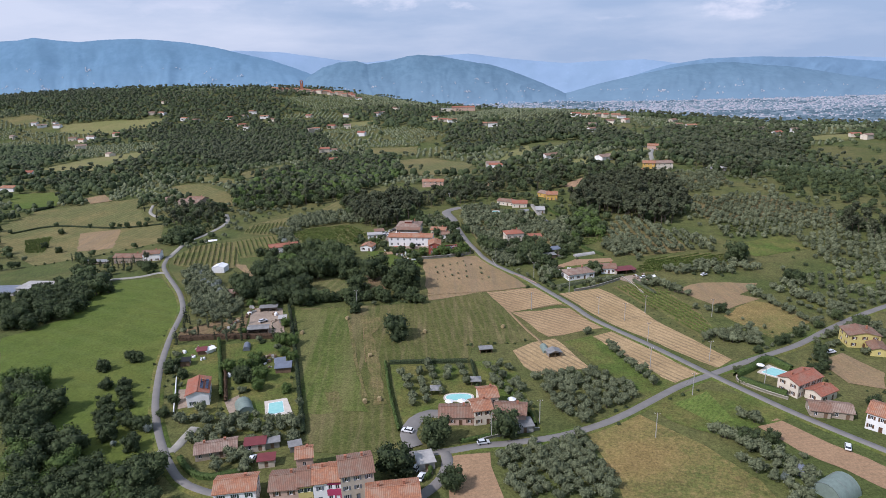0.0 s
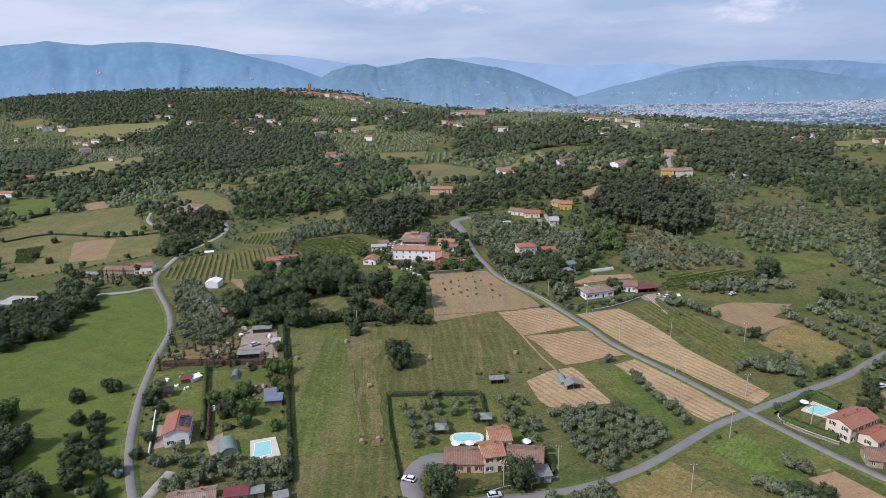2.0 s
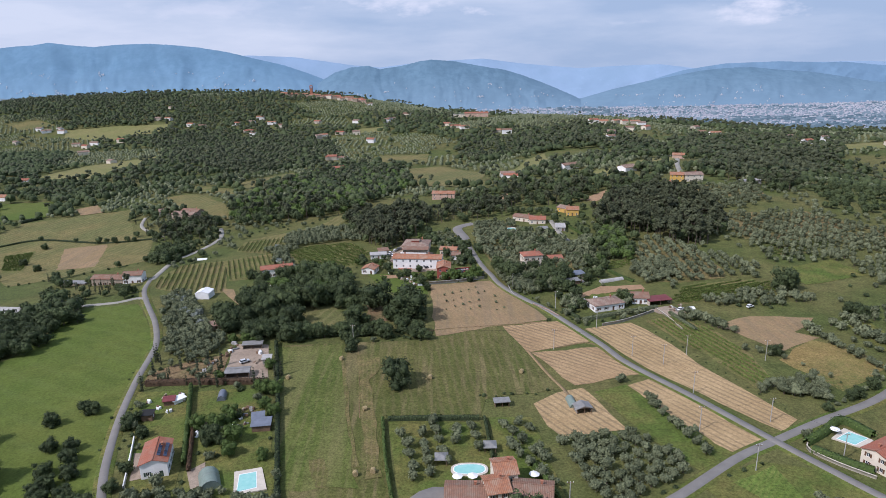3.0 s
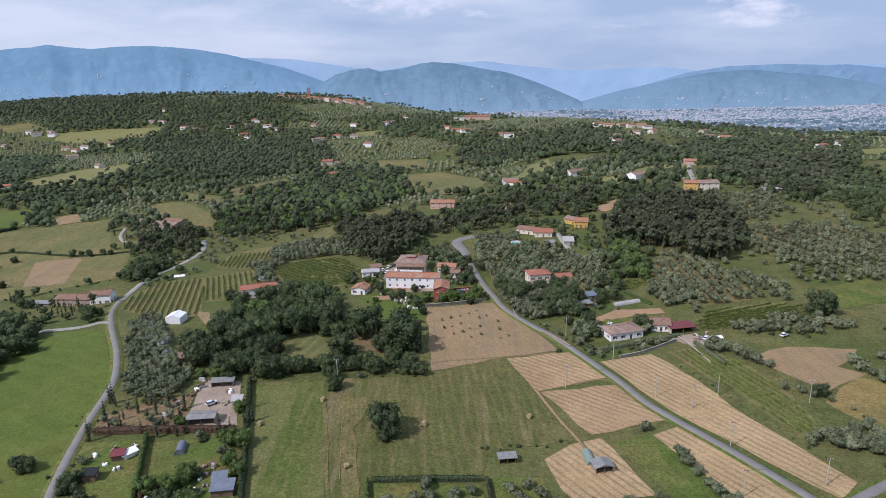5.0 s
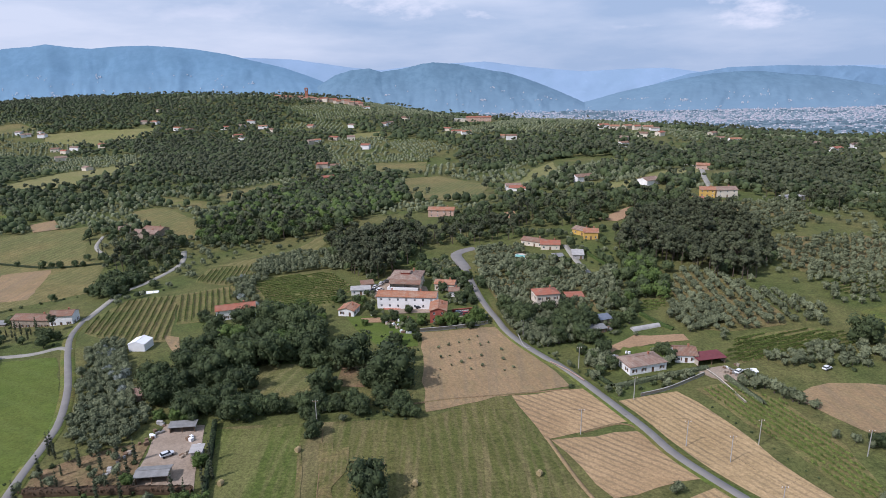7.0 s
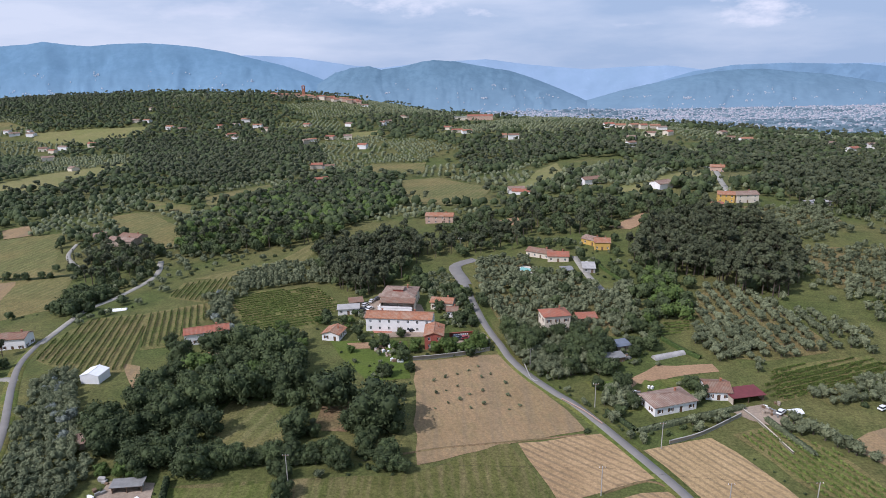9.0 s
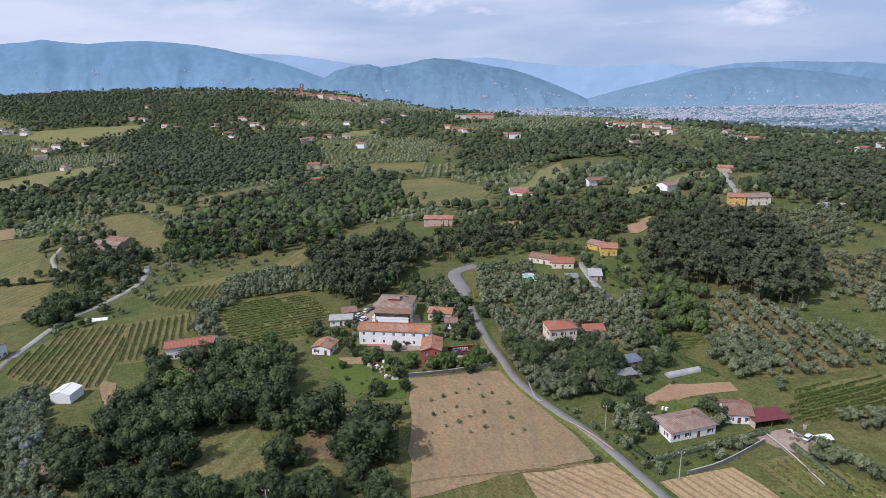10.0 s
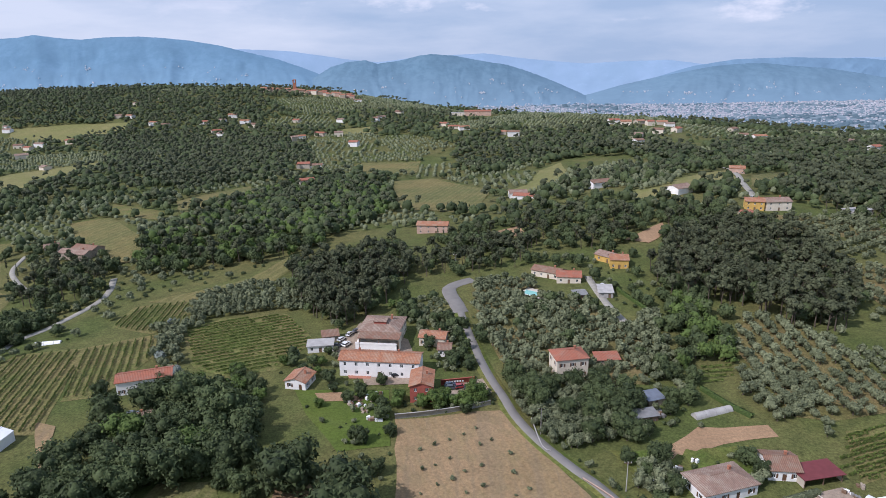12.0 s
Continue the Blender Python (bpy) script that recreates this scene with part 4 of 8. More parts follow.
    if kind in ("gable", "hip") and ab[0][1] < 620 and h + d * pitch > 3.2:
        L, D = (d, w) if turned else (w, d)
        half = L / 2 + over if kind == "gable" else max(0.3, L / 2 - D / 2)
        top = h + D / 2 * pitch + 0.2
        bm = bmesh.new()
        box_bm(bm, -half, half, -0.17, 0.17, top - 0.08, top + 0.1)
        bmesh.ops.bevel(bm, geom=[e for e in bm.edges if abs(e.verts[0].co.x - e.verts[1].co.x) > 0.1 and e.verts[0].co.z > top], offset=0.08, segments=2, affect="EDGES")
        part("ridge_cap", bm, roof, o, "", pose(0, 0, 0, 0, 0, 90) if turned else None)
    for i in range(chimney):
        cx, cy = (w * (0.22 - 0.5 * i), d * 0.12)
        top = h + ((w if turned else d) / 2) * pitch + 0.7
        bm = bmesh.new()
        box_bm(bm, cx - 0.3, cx + 0.3, cy - 0.3, cy + 0.3, h * 0.8, top)
        box_bm(bm, cx - 0.4, cx + 0.4, cy - 0.4, cy + 0.4, top + 0.12, top + 0.24)
        box_bm(bm, cx - 0.24, cx + 0.24, cy - 0.24, cy + 0.24, top, top + 0.12)
        part("chimney", bm, BRICK, o)
    return o


# the hamlet in the near foreground
solar = house("house", [(-92.1, 203.4), (-84.8, 205.4)], 12, 5.0, WHITE, TILE_R, "white two-storey house with red roof and solar panels", turned=True, cols=2, shut=SHUTTER)
for i in range(6):
    for j in range(2):
        bm = bmesh.new()
        box_bm(bm, 0, 1.0, 0, 1.65, 0, 0.06)
        part("solar_panel", bm, SOLAR, solar, "dark blue solar panel", pose(0.9 + 1.75 * j, -4.2 + i * 1.1, 6.55 - 0.58 * j, 0, 18.3, 0) @ pose(0, 0, 0, 0, 0, 0))
house("house", [(-64.1, 148.8), (-53.1, 150.3)], 8, 6.0, WHITE, TILE_O, "white terraced house with orange tiled roof", cols=3, shut=SHUTTER)
house("house", [(-49.2, 150.1), (-41.5, 151.0)], 9, 5.6, PINK, TILE_B, "pinkish terraced house with brown tiled roof", cols=2, shut=BROWNSH)
house("house", [(-41.5, 151.0), (-37.6, 151.6)], 9, 6.2, YELLOW, TILE_B, "pale yellow terraced house with green shutters", cols=2, shut=SHUTTER)
house("house", [(-44.3, 162.2), (-39.7, 163.1)], 6, 7.2, PINK, TILE_O, "tall narrow house behind the terrace", cols=1)
house("house", [(-37.4, 151.3), (-33.7, 151.9)], 9, 6.6, WHITE, TILE_O, "narrow white terraced house with grey shutters", cols=1, shut=BLUEMETAL)
house("house", [(-33.7, 151.9), (-29.8, 152.2)], 9, 6.8, MAGENTA, TILE_O, "raspberry red terraced house with white shutters", cols=2, shut=TARP)
house("house", [(-29.7, 151.7), (-20.7, 153.8)], 10, 8.4, BEIGE, TILE_B, "tall beige end house with brown roof", cols=3, shut=BLUEMETAL, chimney=2)
house("house", [(-21.6, 143.5), (-7.6, 145.2)], 10, 5.0, PINK, TILE_O, "low house with wide orange roof", cols=4, chimney=2)
house("barn", [(-78.0, 172.0), (-66.0, 175.1)], 6.5, 2.6, STONE, TILE_G, "long low stone shed with faded tiles", cols=4, chimney=2, category="barn")
house("shed", [(-63.8, 176.2), (-57.7, 177.2)], 3.6, 2.6, BEIGE, REDMETAL, "garden shed with dark red metal roof", "mono", pitch=0.1, cols=2, chimney=0, category="shed")
house("shed", [(-57.4, 168.0), (-52.7, 168.7)], 3.2, 2.6, BEIGE, REDMETAL, "small shed with dark red roof", "mono", pitch=0.1, cols=1, chimney=0, category="shed")
house("shed", [(-57.8, 177.8), (-53.6, 178.9)], 2.6, 2.2, GREYMETAL, GREYMETAL, "grey corrugated lean-to shed", "mono", pitch=0.08, cols=1, chimney=0, category="shed")
house("shed", [(-49.5, 175.7), (-46.2, 176.8)], 2.6, 2.2, GREYMETAL, GREYMETAL, "small grey metal shed by the hedge", "mono", pitch=0.08, cols=1, chimney=0, category="shed")
house("shed", [(-66.7, 228.0), (-60.9, 228.8)], 4, 2.4, WOOD, BLUEMETAL, "garden shed with blue-grey panel roof", "mono", pitch=0.15, cols=1, chimney=0, category="shed")
house("shed", [(-67.8, 232.7), (-64.2, 233.6)], 3, 2.4, WOOD, BLUEMETAL, "garden shed with blue-grey panel roof", "mono", pitch=0.15, cols=1, chimney=0, category="shed")
house("shed", [(-106.5, 234.7), (-103.0, 235.1)], 3, 2.4, WOOD, RUBBER, "dark tarred hut in a garden", "mono", pitch=0.1, cols=1, chimney=0, category="shed")
house("shed", [(-103.1, 244.5), (-99.7, 245.4)], 3, 2.0, WOOD, REDMETAL, "little hut with a red roof", "mono", pitch=0.1, cols=1, chimney=0, category="shed")
house("shed", [(-99.7, 245.4), (-96.9, 248.5)], 2.5, 1.5, TARP, TARP, "pale tarpaulin covered store", "mono", pitch=0.1, cols=1, chimney=0, category="shed", openings=False)
house("house", [(-2.5, 190.0), (8.9, 189.7)], 8.5, 3.2, PINK, TILE_B, "long single-storey villa wing with brown roof", cols=4, shut=BROWNSH)
house("house", [(9.2, 189.3), (15.4, 190.5)], 8, 5.6, CREAM, TILE_O, "cream villa with balcony and orange roof", cols=2, shut=BROWNSH)
house("house", [(11.7, 196.1), (17.9, 197.0)], 8, 6.6, CREAM, TILE_O, "upper block of the cream villa", cols=2)
house("house", [(15.7, 189.8), (26.1, 188.0)], 8, 4.6, PINK, TILE_B, "villa wing behind a dark tree", cols=3)
house("carport", [(22.8, 184.0), (28.3, 184.8)], 5, 2.4, CONCRETE, GREYMETAL, "grey concrete garage by the lane", "flat", cols=1, chimney=0, category="garage")
house("garage", [(-8.6, 164.9), (-3.9, 166.1)], 6, 2.6, CONCRETE, CONCRETE, "low flat-roofed concrete garage block", "flat", cols=1, chimney=0, category="garage")
house("barn", [(42.6, 240.0), (47.7, 240.9)], 3.6, 2.2, GREYMETAL, GREYMETAL, "grey metal barn with open front", "gable", True, cols=1, chimney=0, category="barn", open_front=True)
house("carport", [(14.6, 244.9), (19.6, 245.4)], 2.6, 2.0, WOOD, GREYMETAL, "small carport with pale metal roof", "mono", pitch=0.06, cols=1, chimney=0, category="carport", open_front=True, openings=False)
# the farm at the crossroads
house("house", [(124.2, 202.3), (136.1, 208.4)], 8, 5.6, CREAM, TILE_R, "cream farmhouse with red tiled roof by the pool", cols=4, shut=BROWNSH, chimney=2)
house("house", [(130.1, 198.0), (138.0, 202.0)], 6, 3.4, CREAM, TILE_R, "lower wing of the cream farmhouse", cols=2, shut=BROWNSH)
house("barn", [(122.1, 190.0), (127.9, 188.3)], 7, 2.8, STONE, TILE_B, "old brown-roofed farm shed", cols=2, chimney=0, category="barn")
house("barn", [(128.4, 189.0), (134.6, 186.9)], 7, 2.8, STONE, TILE_G, "old farm shed with faded roof", cols=2, chimney=0, category="barn")
house("house", [(135.4, 182.3), (141.5, 176.4)], 10, 6.0, WHITE, TILE_O, "white house with orange roof at the road", cols=3, shut=BROWNSH)
house("house", [(167.5, 243.6), (179.5, 241.8)], 9, 5.6, YELLOW, TILE_B, "yellow house with brown roof and balcony", cols=3, shut=BROWNSH, turned=True, pitch=0.22)
house("shed", [(176.0, 248.2), (171.5, 235.2)], 6, 3.0, YELLOW, TILE_B, "small yellow annexe with brown roof", cols=1, chimney=0, category="shed")
# along the lane
house("farmhouse", [(-212.0, 395.7), (-192.6, 394.2)], 8, 4.6, STONE, TILE_B, "long stone-plastered farmhouse with brown roof", cols=6, shut=BROWNSH)
house("farmhouse", [(-192.6, 394.2), (-182.0, 395.5)], 8, 5.4, WHITE, TILE_B, "white end of the long farmhouse", cols=3, shut=BROWNSH)
house("shed", [(-234.3, 400.7), (-218.4, 399.0)], 4, 2.2, STONE, GREYMETAL, "low shed with pale roofing", "mono", pitch=0.06, cols=2, chimney=0, category="shed")
house("warehouse", [(-237.4, 336.8), (-220.5, 335.2)], 12, 4.2, CONCRETE, CONCRETE, "grey flat-roofed farm building among trees", "flat", cols=5, chimney=0, category="building")
house("warehouse", [(-264.1, 334.3), (-238.1, 335.0)], 12, 3.6, CONCRETE, BLUEMETAL, "low dark farm building among trees", "flat", cols=5, chimney=0, category="building")
house("tent", [(-134.6, 355.6), (-127.4, 355.0)], 7.0, 3.4, TARP, TARP, "white gabled marquee with sloping canopy", "gable", True, pitch=0.3, cols=1, chimney=0, category="tent", openings=False, over=0.1)
house("farmhouse", [(-109.0, 388.1), (-92.2, 393.5)], 7.5, 5.2, WHITE, TILE_R, "white vineyard farmhouse with red roof", cols=6, shut=BROWNSH)
house("house", [(-96.2, 363.1), (-87.2, 367.5)], 6, 3.2, WHITE, TILE_G, "white annexe half hidden by trees", cols=3)
house("barn", [(-87.8, 264.6), (-79.1, 265.6)], 4.5, 2.6, STONE, GREYMETAL, "open yard shed with dull metal roof", "gable", cols=3, chimney=0, category="barn", pitch=0.2, open_front=True)
house("shed", [(-76.9, 276.8), (-73.8, 277.2)], 3.5, 2.4, CONCRETE, CONCRETE, "white site hut in the gravel yard", "mono", pitch=0.08, cols=1, chimney=0, category="shed")
house("shed", [(-89.3, 290.8), (-81.5, 291.7)], 3, 2.2, STONE, GREYMETAL, "open store with pale roofing", "mono", pitch=0.08, cols=2, chimney=0, category="shed", open_front=True)
house("shed", [(-109.9, 311.1), (-106.0, 313.4)], 5, 2.2, STONE, TILE_G, "ruined low hut in the olives", "mono", pitch=0.12, cols=1, chimney=0, category="shed")
# farm cluster on the road
house("cottage", [(-52.3, 390.9), (-44.9, 389.2)], 8, 3.0, WHITE, TILE_O, "small white cottage with orange roof", cols=2, shut=BROWNSH, turned=True)
house("farmhouse", [(-34.9, 399.5), (-6.7, 396.2)], 8.5, 6.2, WHITE, TILE_O, "long white farmhouse with weathered orange roof", cols=7, chimney=2)
house("house", [(-8.9, 380.9), (-1.5, 380.8)], 11, 6.0, REDWALL, TILE_O, "brick-red house with white-framed windows", cols=2, turned=True, rows=2)
villa = house("villa", [(-31.4, 423.2), (-15.8, 421.2)], 15, 6.4, CREAM, TILE_G, "cream villa with broad greyed hip roof", "hip", pitch=0.3, cols=5, shut=BROWNSH)
bm = bmesh.new()
box_bm(bm, -2.6, 2.2, -3.4, 0.5, 7.0, 8.7)
dormer = part("dormer", bm, REDWALL, villa, "brick-red roof dormer")
part("dormer_roof", roof_bm(4.8, 3.9, 8.7, 0.18, 0.35, "gable"), TILE_G, dormer, "", pose(-0.2, -1.45, 0))
bm = bmesh.new()
box_bm(bm, -8.0, 8.0, -12.2, -12.0, 0, 3.7)
box_bm(bm, -8.0, 8.0, -12.2, -7.5, 2.7, 2.9)
part("balcony", bm, WHITE, villa, "white plastered balcony front")
house("porch", [(-30.7, 418.3), (-15.4, 416.5)], 4.2, 5.6, CREAM, TILE_B, "reddish tiled porch along the villa's front", "mono", pitch=0.2, cols=4, chimney=0, category="porch", open_front=True, openings=False)
house("house", [(-8.0, 421.7), (1.9, 419.7)], 7, 3.6, CREAM, TILE_O, "low house with orange-brown roof", cols=3, shut=BROWNSH)
house("house", [(-0.5, 412.1), (4.3, 411.9)], 6, 3.0, WHITE, TILE_B, "small white house below the villa", cols=2)
house("garage", [(-50.3, 417.6), (-40.8, 418.9)], 6, 2.8, WHITE, CONCRETE, "white flat-roofed garage row", "flat", cols=3, chimney=0, category="garage")
house("shed", [(-46.1, 426.3), (-40.1, 427.9)], 5, 2.6, STONE, TILE_B, "brown roofed shed by the garages", "mono", pitch=0.12, cols=1, chimney=0, category="shed")
house("house", [(40.7, 394.1), (51.7, 396.0)], 8.6, 7.4, CREAM, TILE_R, "square cream house with red hip roof", "hip", pitch=0.33, cols=3, shut=BROWNSH)
house("shed", [(56.4, 403.5), (64.7, 404.0)], 5, 2.0, STONE, TILE_R, "low shed with red-brown roof", "mono", pitch=0.15, cols=2, chimney=0, category="shed")
house("house", [(43.1, 490.9), (55.0, 483.1)], 8, 3.2, CREAM, TILE_B, "low villa wing with brown roof above olives", cols=4)
house("house", [(53.6, 479.1), (64.6, 477.6)], 9, 3.4, CREAM, TILE_R, "red-roofed villa above the olive grove", cols=3)
house("shed", [(69.3, 460.4), (75.3, 459.8)], 8, 2.6, CONCRETE, CONCRETE, "pale roofed outbuilding on the drive", "mono", pitch=0.12, cols=2, chimney=0, category="shed")
house("shed", [(58.6, 459.0), (64.2, 459.7)], 5, 2.4, STONE, GREYMETAL, "small grey-roofed shed by the drive", "mono", pitch=0.1, cols=1, chimney=0, category="shed")
house("house", [(81.9, 494.1), (90.4, 492.9)], 9, 4.6, MUSTARD, TILE_O, "mustard yellow house on the slope", cols=3)
house("house", [(77.1, 507.7), (83.9, 500.0)], 8, 3.2, MUSTARD, TILE_G, "low mustard house with terrace", cols=2)
house("bungalow", [(68.5, 332.2), (83.6, 336.9)], 9.5, 3.4, WHITE, TILE_G, "white bungalow with faded brown hip roof", "hip", pitch=0.3, cols=4, shut=BROWNSH)
house("bungalow", [(88.9, 342.4), (97.0, 341.6)], 9, 3.2, WHITE, TILE_B, "white bungalow with brown roof", cols=3, shut=BROWNSH)
house("carport", [(96.6, 339.0), (107.9, 341.4)], 6, 2.6, BEIGE, REDMETAL, "carport with dark crimson metal roof", "mono", pitch=0.05, cols=3, chimney=0, category="carport", open_front=True, openings=False)
house("shed", [(112.4, 330.3), (115.4, 330.9)], 2.4, 2.0, TARP, TARP, "small white garden hut on gravel", "gable", cols=1, chimney=0, category="shed")
house("shed", [(67.2, 376.9), (72.7, 378.7)], 5, 2.4, STONE, BLUEMETAL, "shed with blue-grey roof in a yard", "mono", pitch=0.1, cols=1, chimney=0, category="shed")
house("shed", [(59.5, 367.9), (68.1, 369.8)], 4, 2.0, WOOD, GREYMETAL, "patched shed with pale roofing", "mono", pitch=0.1, cols=1, chimney=0, category="shed")
# on the hill
house("house", [(182.9, 579.6), (193.1, 576.4)], 9, 5.6, MUSTARD, TILE_O, "orange house on the hilltop lane", cols=3)
house("house", [(194.4, 576.3), (209.7, 577.2)], 10, 5.6, CREAM, TILE_G, "greyish house with broad roof on the hill", cols=3)
house("shed", [(175.2, 566.0), (183.0, 566.4)], 5, 2.4, STONE, TILE_R, "low red-roofed shed below the hill house", "mono", pitch=0.1, cols=1, chimney=0, category="shed")
house("house", [(231.6, 721.9), (242.7, 717.7)], 9, 5.0, PINK, TILE_O, "pinkish house at the top of the lane", cols=3)
house("house", [(-17.5, 582.8), (1.7, 580.3)], 9, 5.6, PINK, TILE_O, "pinkish farmhouse among cypresses", cols=4)
house("house", [(-252.2, 578.3), (-244.8, 581.9)], 8, 4.6, CREAM, TILE_G, "cream house of the small hamlet", cols=2)
house("house", [(-236.9, 567.2), (-217.3, 561.3)], 9, 4.6, STONE, TILE_G, "stone house of the small hamlet", cols=3)
house("house", [(-231.1, 572.0), (-215.4, 566.8)], 10, 5.0, STONE, TILE_B, "stone house with brown roof in the hamlet", cols=3)
house("house", [(50.1, 668.0), (64.7, 663.1)], 8, 3.6, WHITE, TILE_R, "white house with red roof at the wood edge", cols=3)
house("house", [(109.3, 686.7), (123.6, 677.8)], 8, 3.0, STONE, TILE_B, "low brown-roofed house in the olives", cols=3)
house("shed", [(-187.0, 651.9), (-176.4, 650.6)], 5, 2.4, STONE, TILE_R, "small red-roofed hut in the fields", cols=1, chimney=0, category="shed")
house("house", [(242.0, 568.6), (256.5, 573.2)], 8, 3.0, CONCRETE, CONCRETE, "pale low building by the hill road", "flat", cols=2, chimney=0)
house("house", [(-174.7, 926.2), (-145.1, 924.8)], 8, 3.4, WHITE, TILE_B, "low white house behind the wood", cols=3)
house("house", [(-142.5, 813.1), (-129.5, 817.1)], 7, 3.0, PINK, TILE_R, "red-roofed hut above the wood", cols=2)

# scattered houses on the far slopes
far_rng = random.Random(11)
FAR = [(-600.4, 1367.0), (-578.2, 1361.6), (-816.3, 1315.1), (-792.7, 1303.1), (-781.3, 1323.6), (-802.1, 1216.4), (-676.7, 1194.7), (-612.0, 1104.8), (-526.9, 816.5), (-483.2, 706.4), (-416.7, 1292.9), (-387.3, 1296.0), (-353.8, 1186.4), (-322.5, 1249.4), (-257.7, 1279.0), (-221.4, 1122.7), (-194.0, 1154.0), (-216.3, 1138.2), (-162.5, 1143.3), (-182.8, 1272.8), (-124.1, 1268.0), (-114.4, 1296.9), (403.0, 1115.5), (382.7, 1042.6), (401.5, 1034.4)]
FAR += [(-10.8, 1182.6), (6.3, 1144.5), (21.8, 1129.8), (70.8, 1071.5), (85.3, 1054.9), (236.7, 1133.4), (249.3, 1118.7), (278.5, 1143.7), (287.8, 1129.0), (309.4, 1147.7), (316.2, 1132.3), (307.5, 1066.7), (502.2, 1008.6), (499.5, 951.2), (539.7, 983.0), (592.5, 920.2), (596.4, 893.7), (233.3, 1004.8), (-602.4, 1207.9), (-508.9, 984.6), (-91.3, 1356.9), (-509.7, 1302.1), (-762.2, 1298.5), (-609.9, 1459.3), (-568.1, 1482.9)]
FAR += [(-378.6, 1329.6), (-344.4, 1282.3), (-479.5, 1280.7), (-643.8, 1195.0), (-651.3, 1175.8), (-370.5, 1223.4), (-184.9, 1506.7), (227.1, 963.2), (272.1, 1046.5), (-166.2, 922.6), (-137.5, 814.2), (-129.5, 1058.1), (118.1, 675.2), (55.1, 676.0), (163.0, 626.2)]
for x, y in FAR:
    ang, w = radians(far_rng.uniform(-35, 35)), far_rng.uniform(10, 17)
    c, s = math.cos(ang) * w / 2, math.sin(ang) * w / 2
    house("country_house", [(x - c, y - s), (x + c, y + s)], far_rng.uniform(8, 11), far_rng.uniform(4.5, 6.5), far_rng.choice([WHITE, WHITE, CREAM, CREAM, BEIGE]), far_rng.choice([TILE_O, TILE_G, TILE_R, TILE_B, TILE_G]),
          "plastered country house with tiled roof on the slope", cols=3, chimney=0, openings=False, group="houses on the far slopes")
    SITES.append((x * 0.985, y * 0.985 - 6, 15))

# the hill village with its bell tower
vx, vy = -331.0, 1600.0
for i in range(26):
    x = vx - 60 + i * 7.5 + far_rng.uniform(-3, 3)
    y = vy - 14 - 2.2 * max(0, i - 8) + far_rng.uniform(-14, 10)
    ang, w = radians(far_rng.uniform(-20, 20)), far_rng.uniform(9, 15)
    c, s = math.cos(ang) * w / 2, math.sin(ang) * w / 2
    house("village_house", [(x - c, y - s), (x + c, y + s)], 10, far_rng.uniform(6, 9), far_rng.choice([PINK, CREAM, BEIGE, STONE]), far_rng.choice([TILE_O, TILE_R]), "old village house with clay roof", cols=3, chimney=0, openings=False, group="houses of the hill village")
tower = tagged(new("bell_tower"), "tall brick bell tower above the hill village", "tower")
tower.location = (vx, vy, hz(vx, vy))
bm = bmesh.new()
box_bm(bm, -3, 3, -3, 3, -2, 20)
part("shaft", bm, BRICK, tower)
bm = bmesh.new()
for x in (-3.2, 2.0):
    for y in (-3.2, 2.0):
        box_bm(bm, x, x + 1.2, y, y + 1.2, 20, 25)
box_bm(bm, -3.4, 3.4, -3.4, 3.4, 19.6, 20.2)
box_bm(bm, -3.4, 3.4, -3.4, 3.4, 25, 26)
part("belfry", bm, BRICK, tower)
part("roof", roof_bm(6.6, 6.6, 26, 0.5, 0.2, "hip"), TILE_R, tower)
SITES.append((vx, vy, 10))

# long ridge building
lx, ly = 45.0, 1330.0
SITES.append((lx - 5, ly - 35, 48))
house("institute", [(lx - 20, ly), (lx + 26, ly - 3)], 12, 8, PINK, TILE_R, "long pinkish building on the ridge", cols=8, chimney=0, category="building")
house("institute", [(lx - 46, ly + 2), (lx - 20, ly)], 10, 6, CREAM, CONCRETE, "pale long wing on the ridge", "flat", cols=6, chimney=0, category="building")

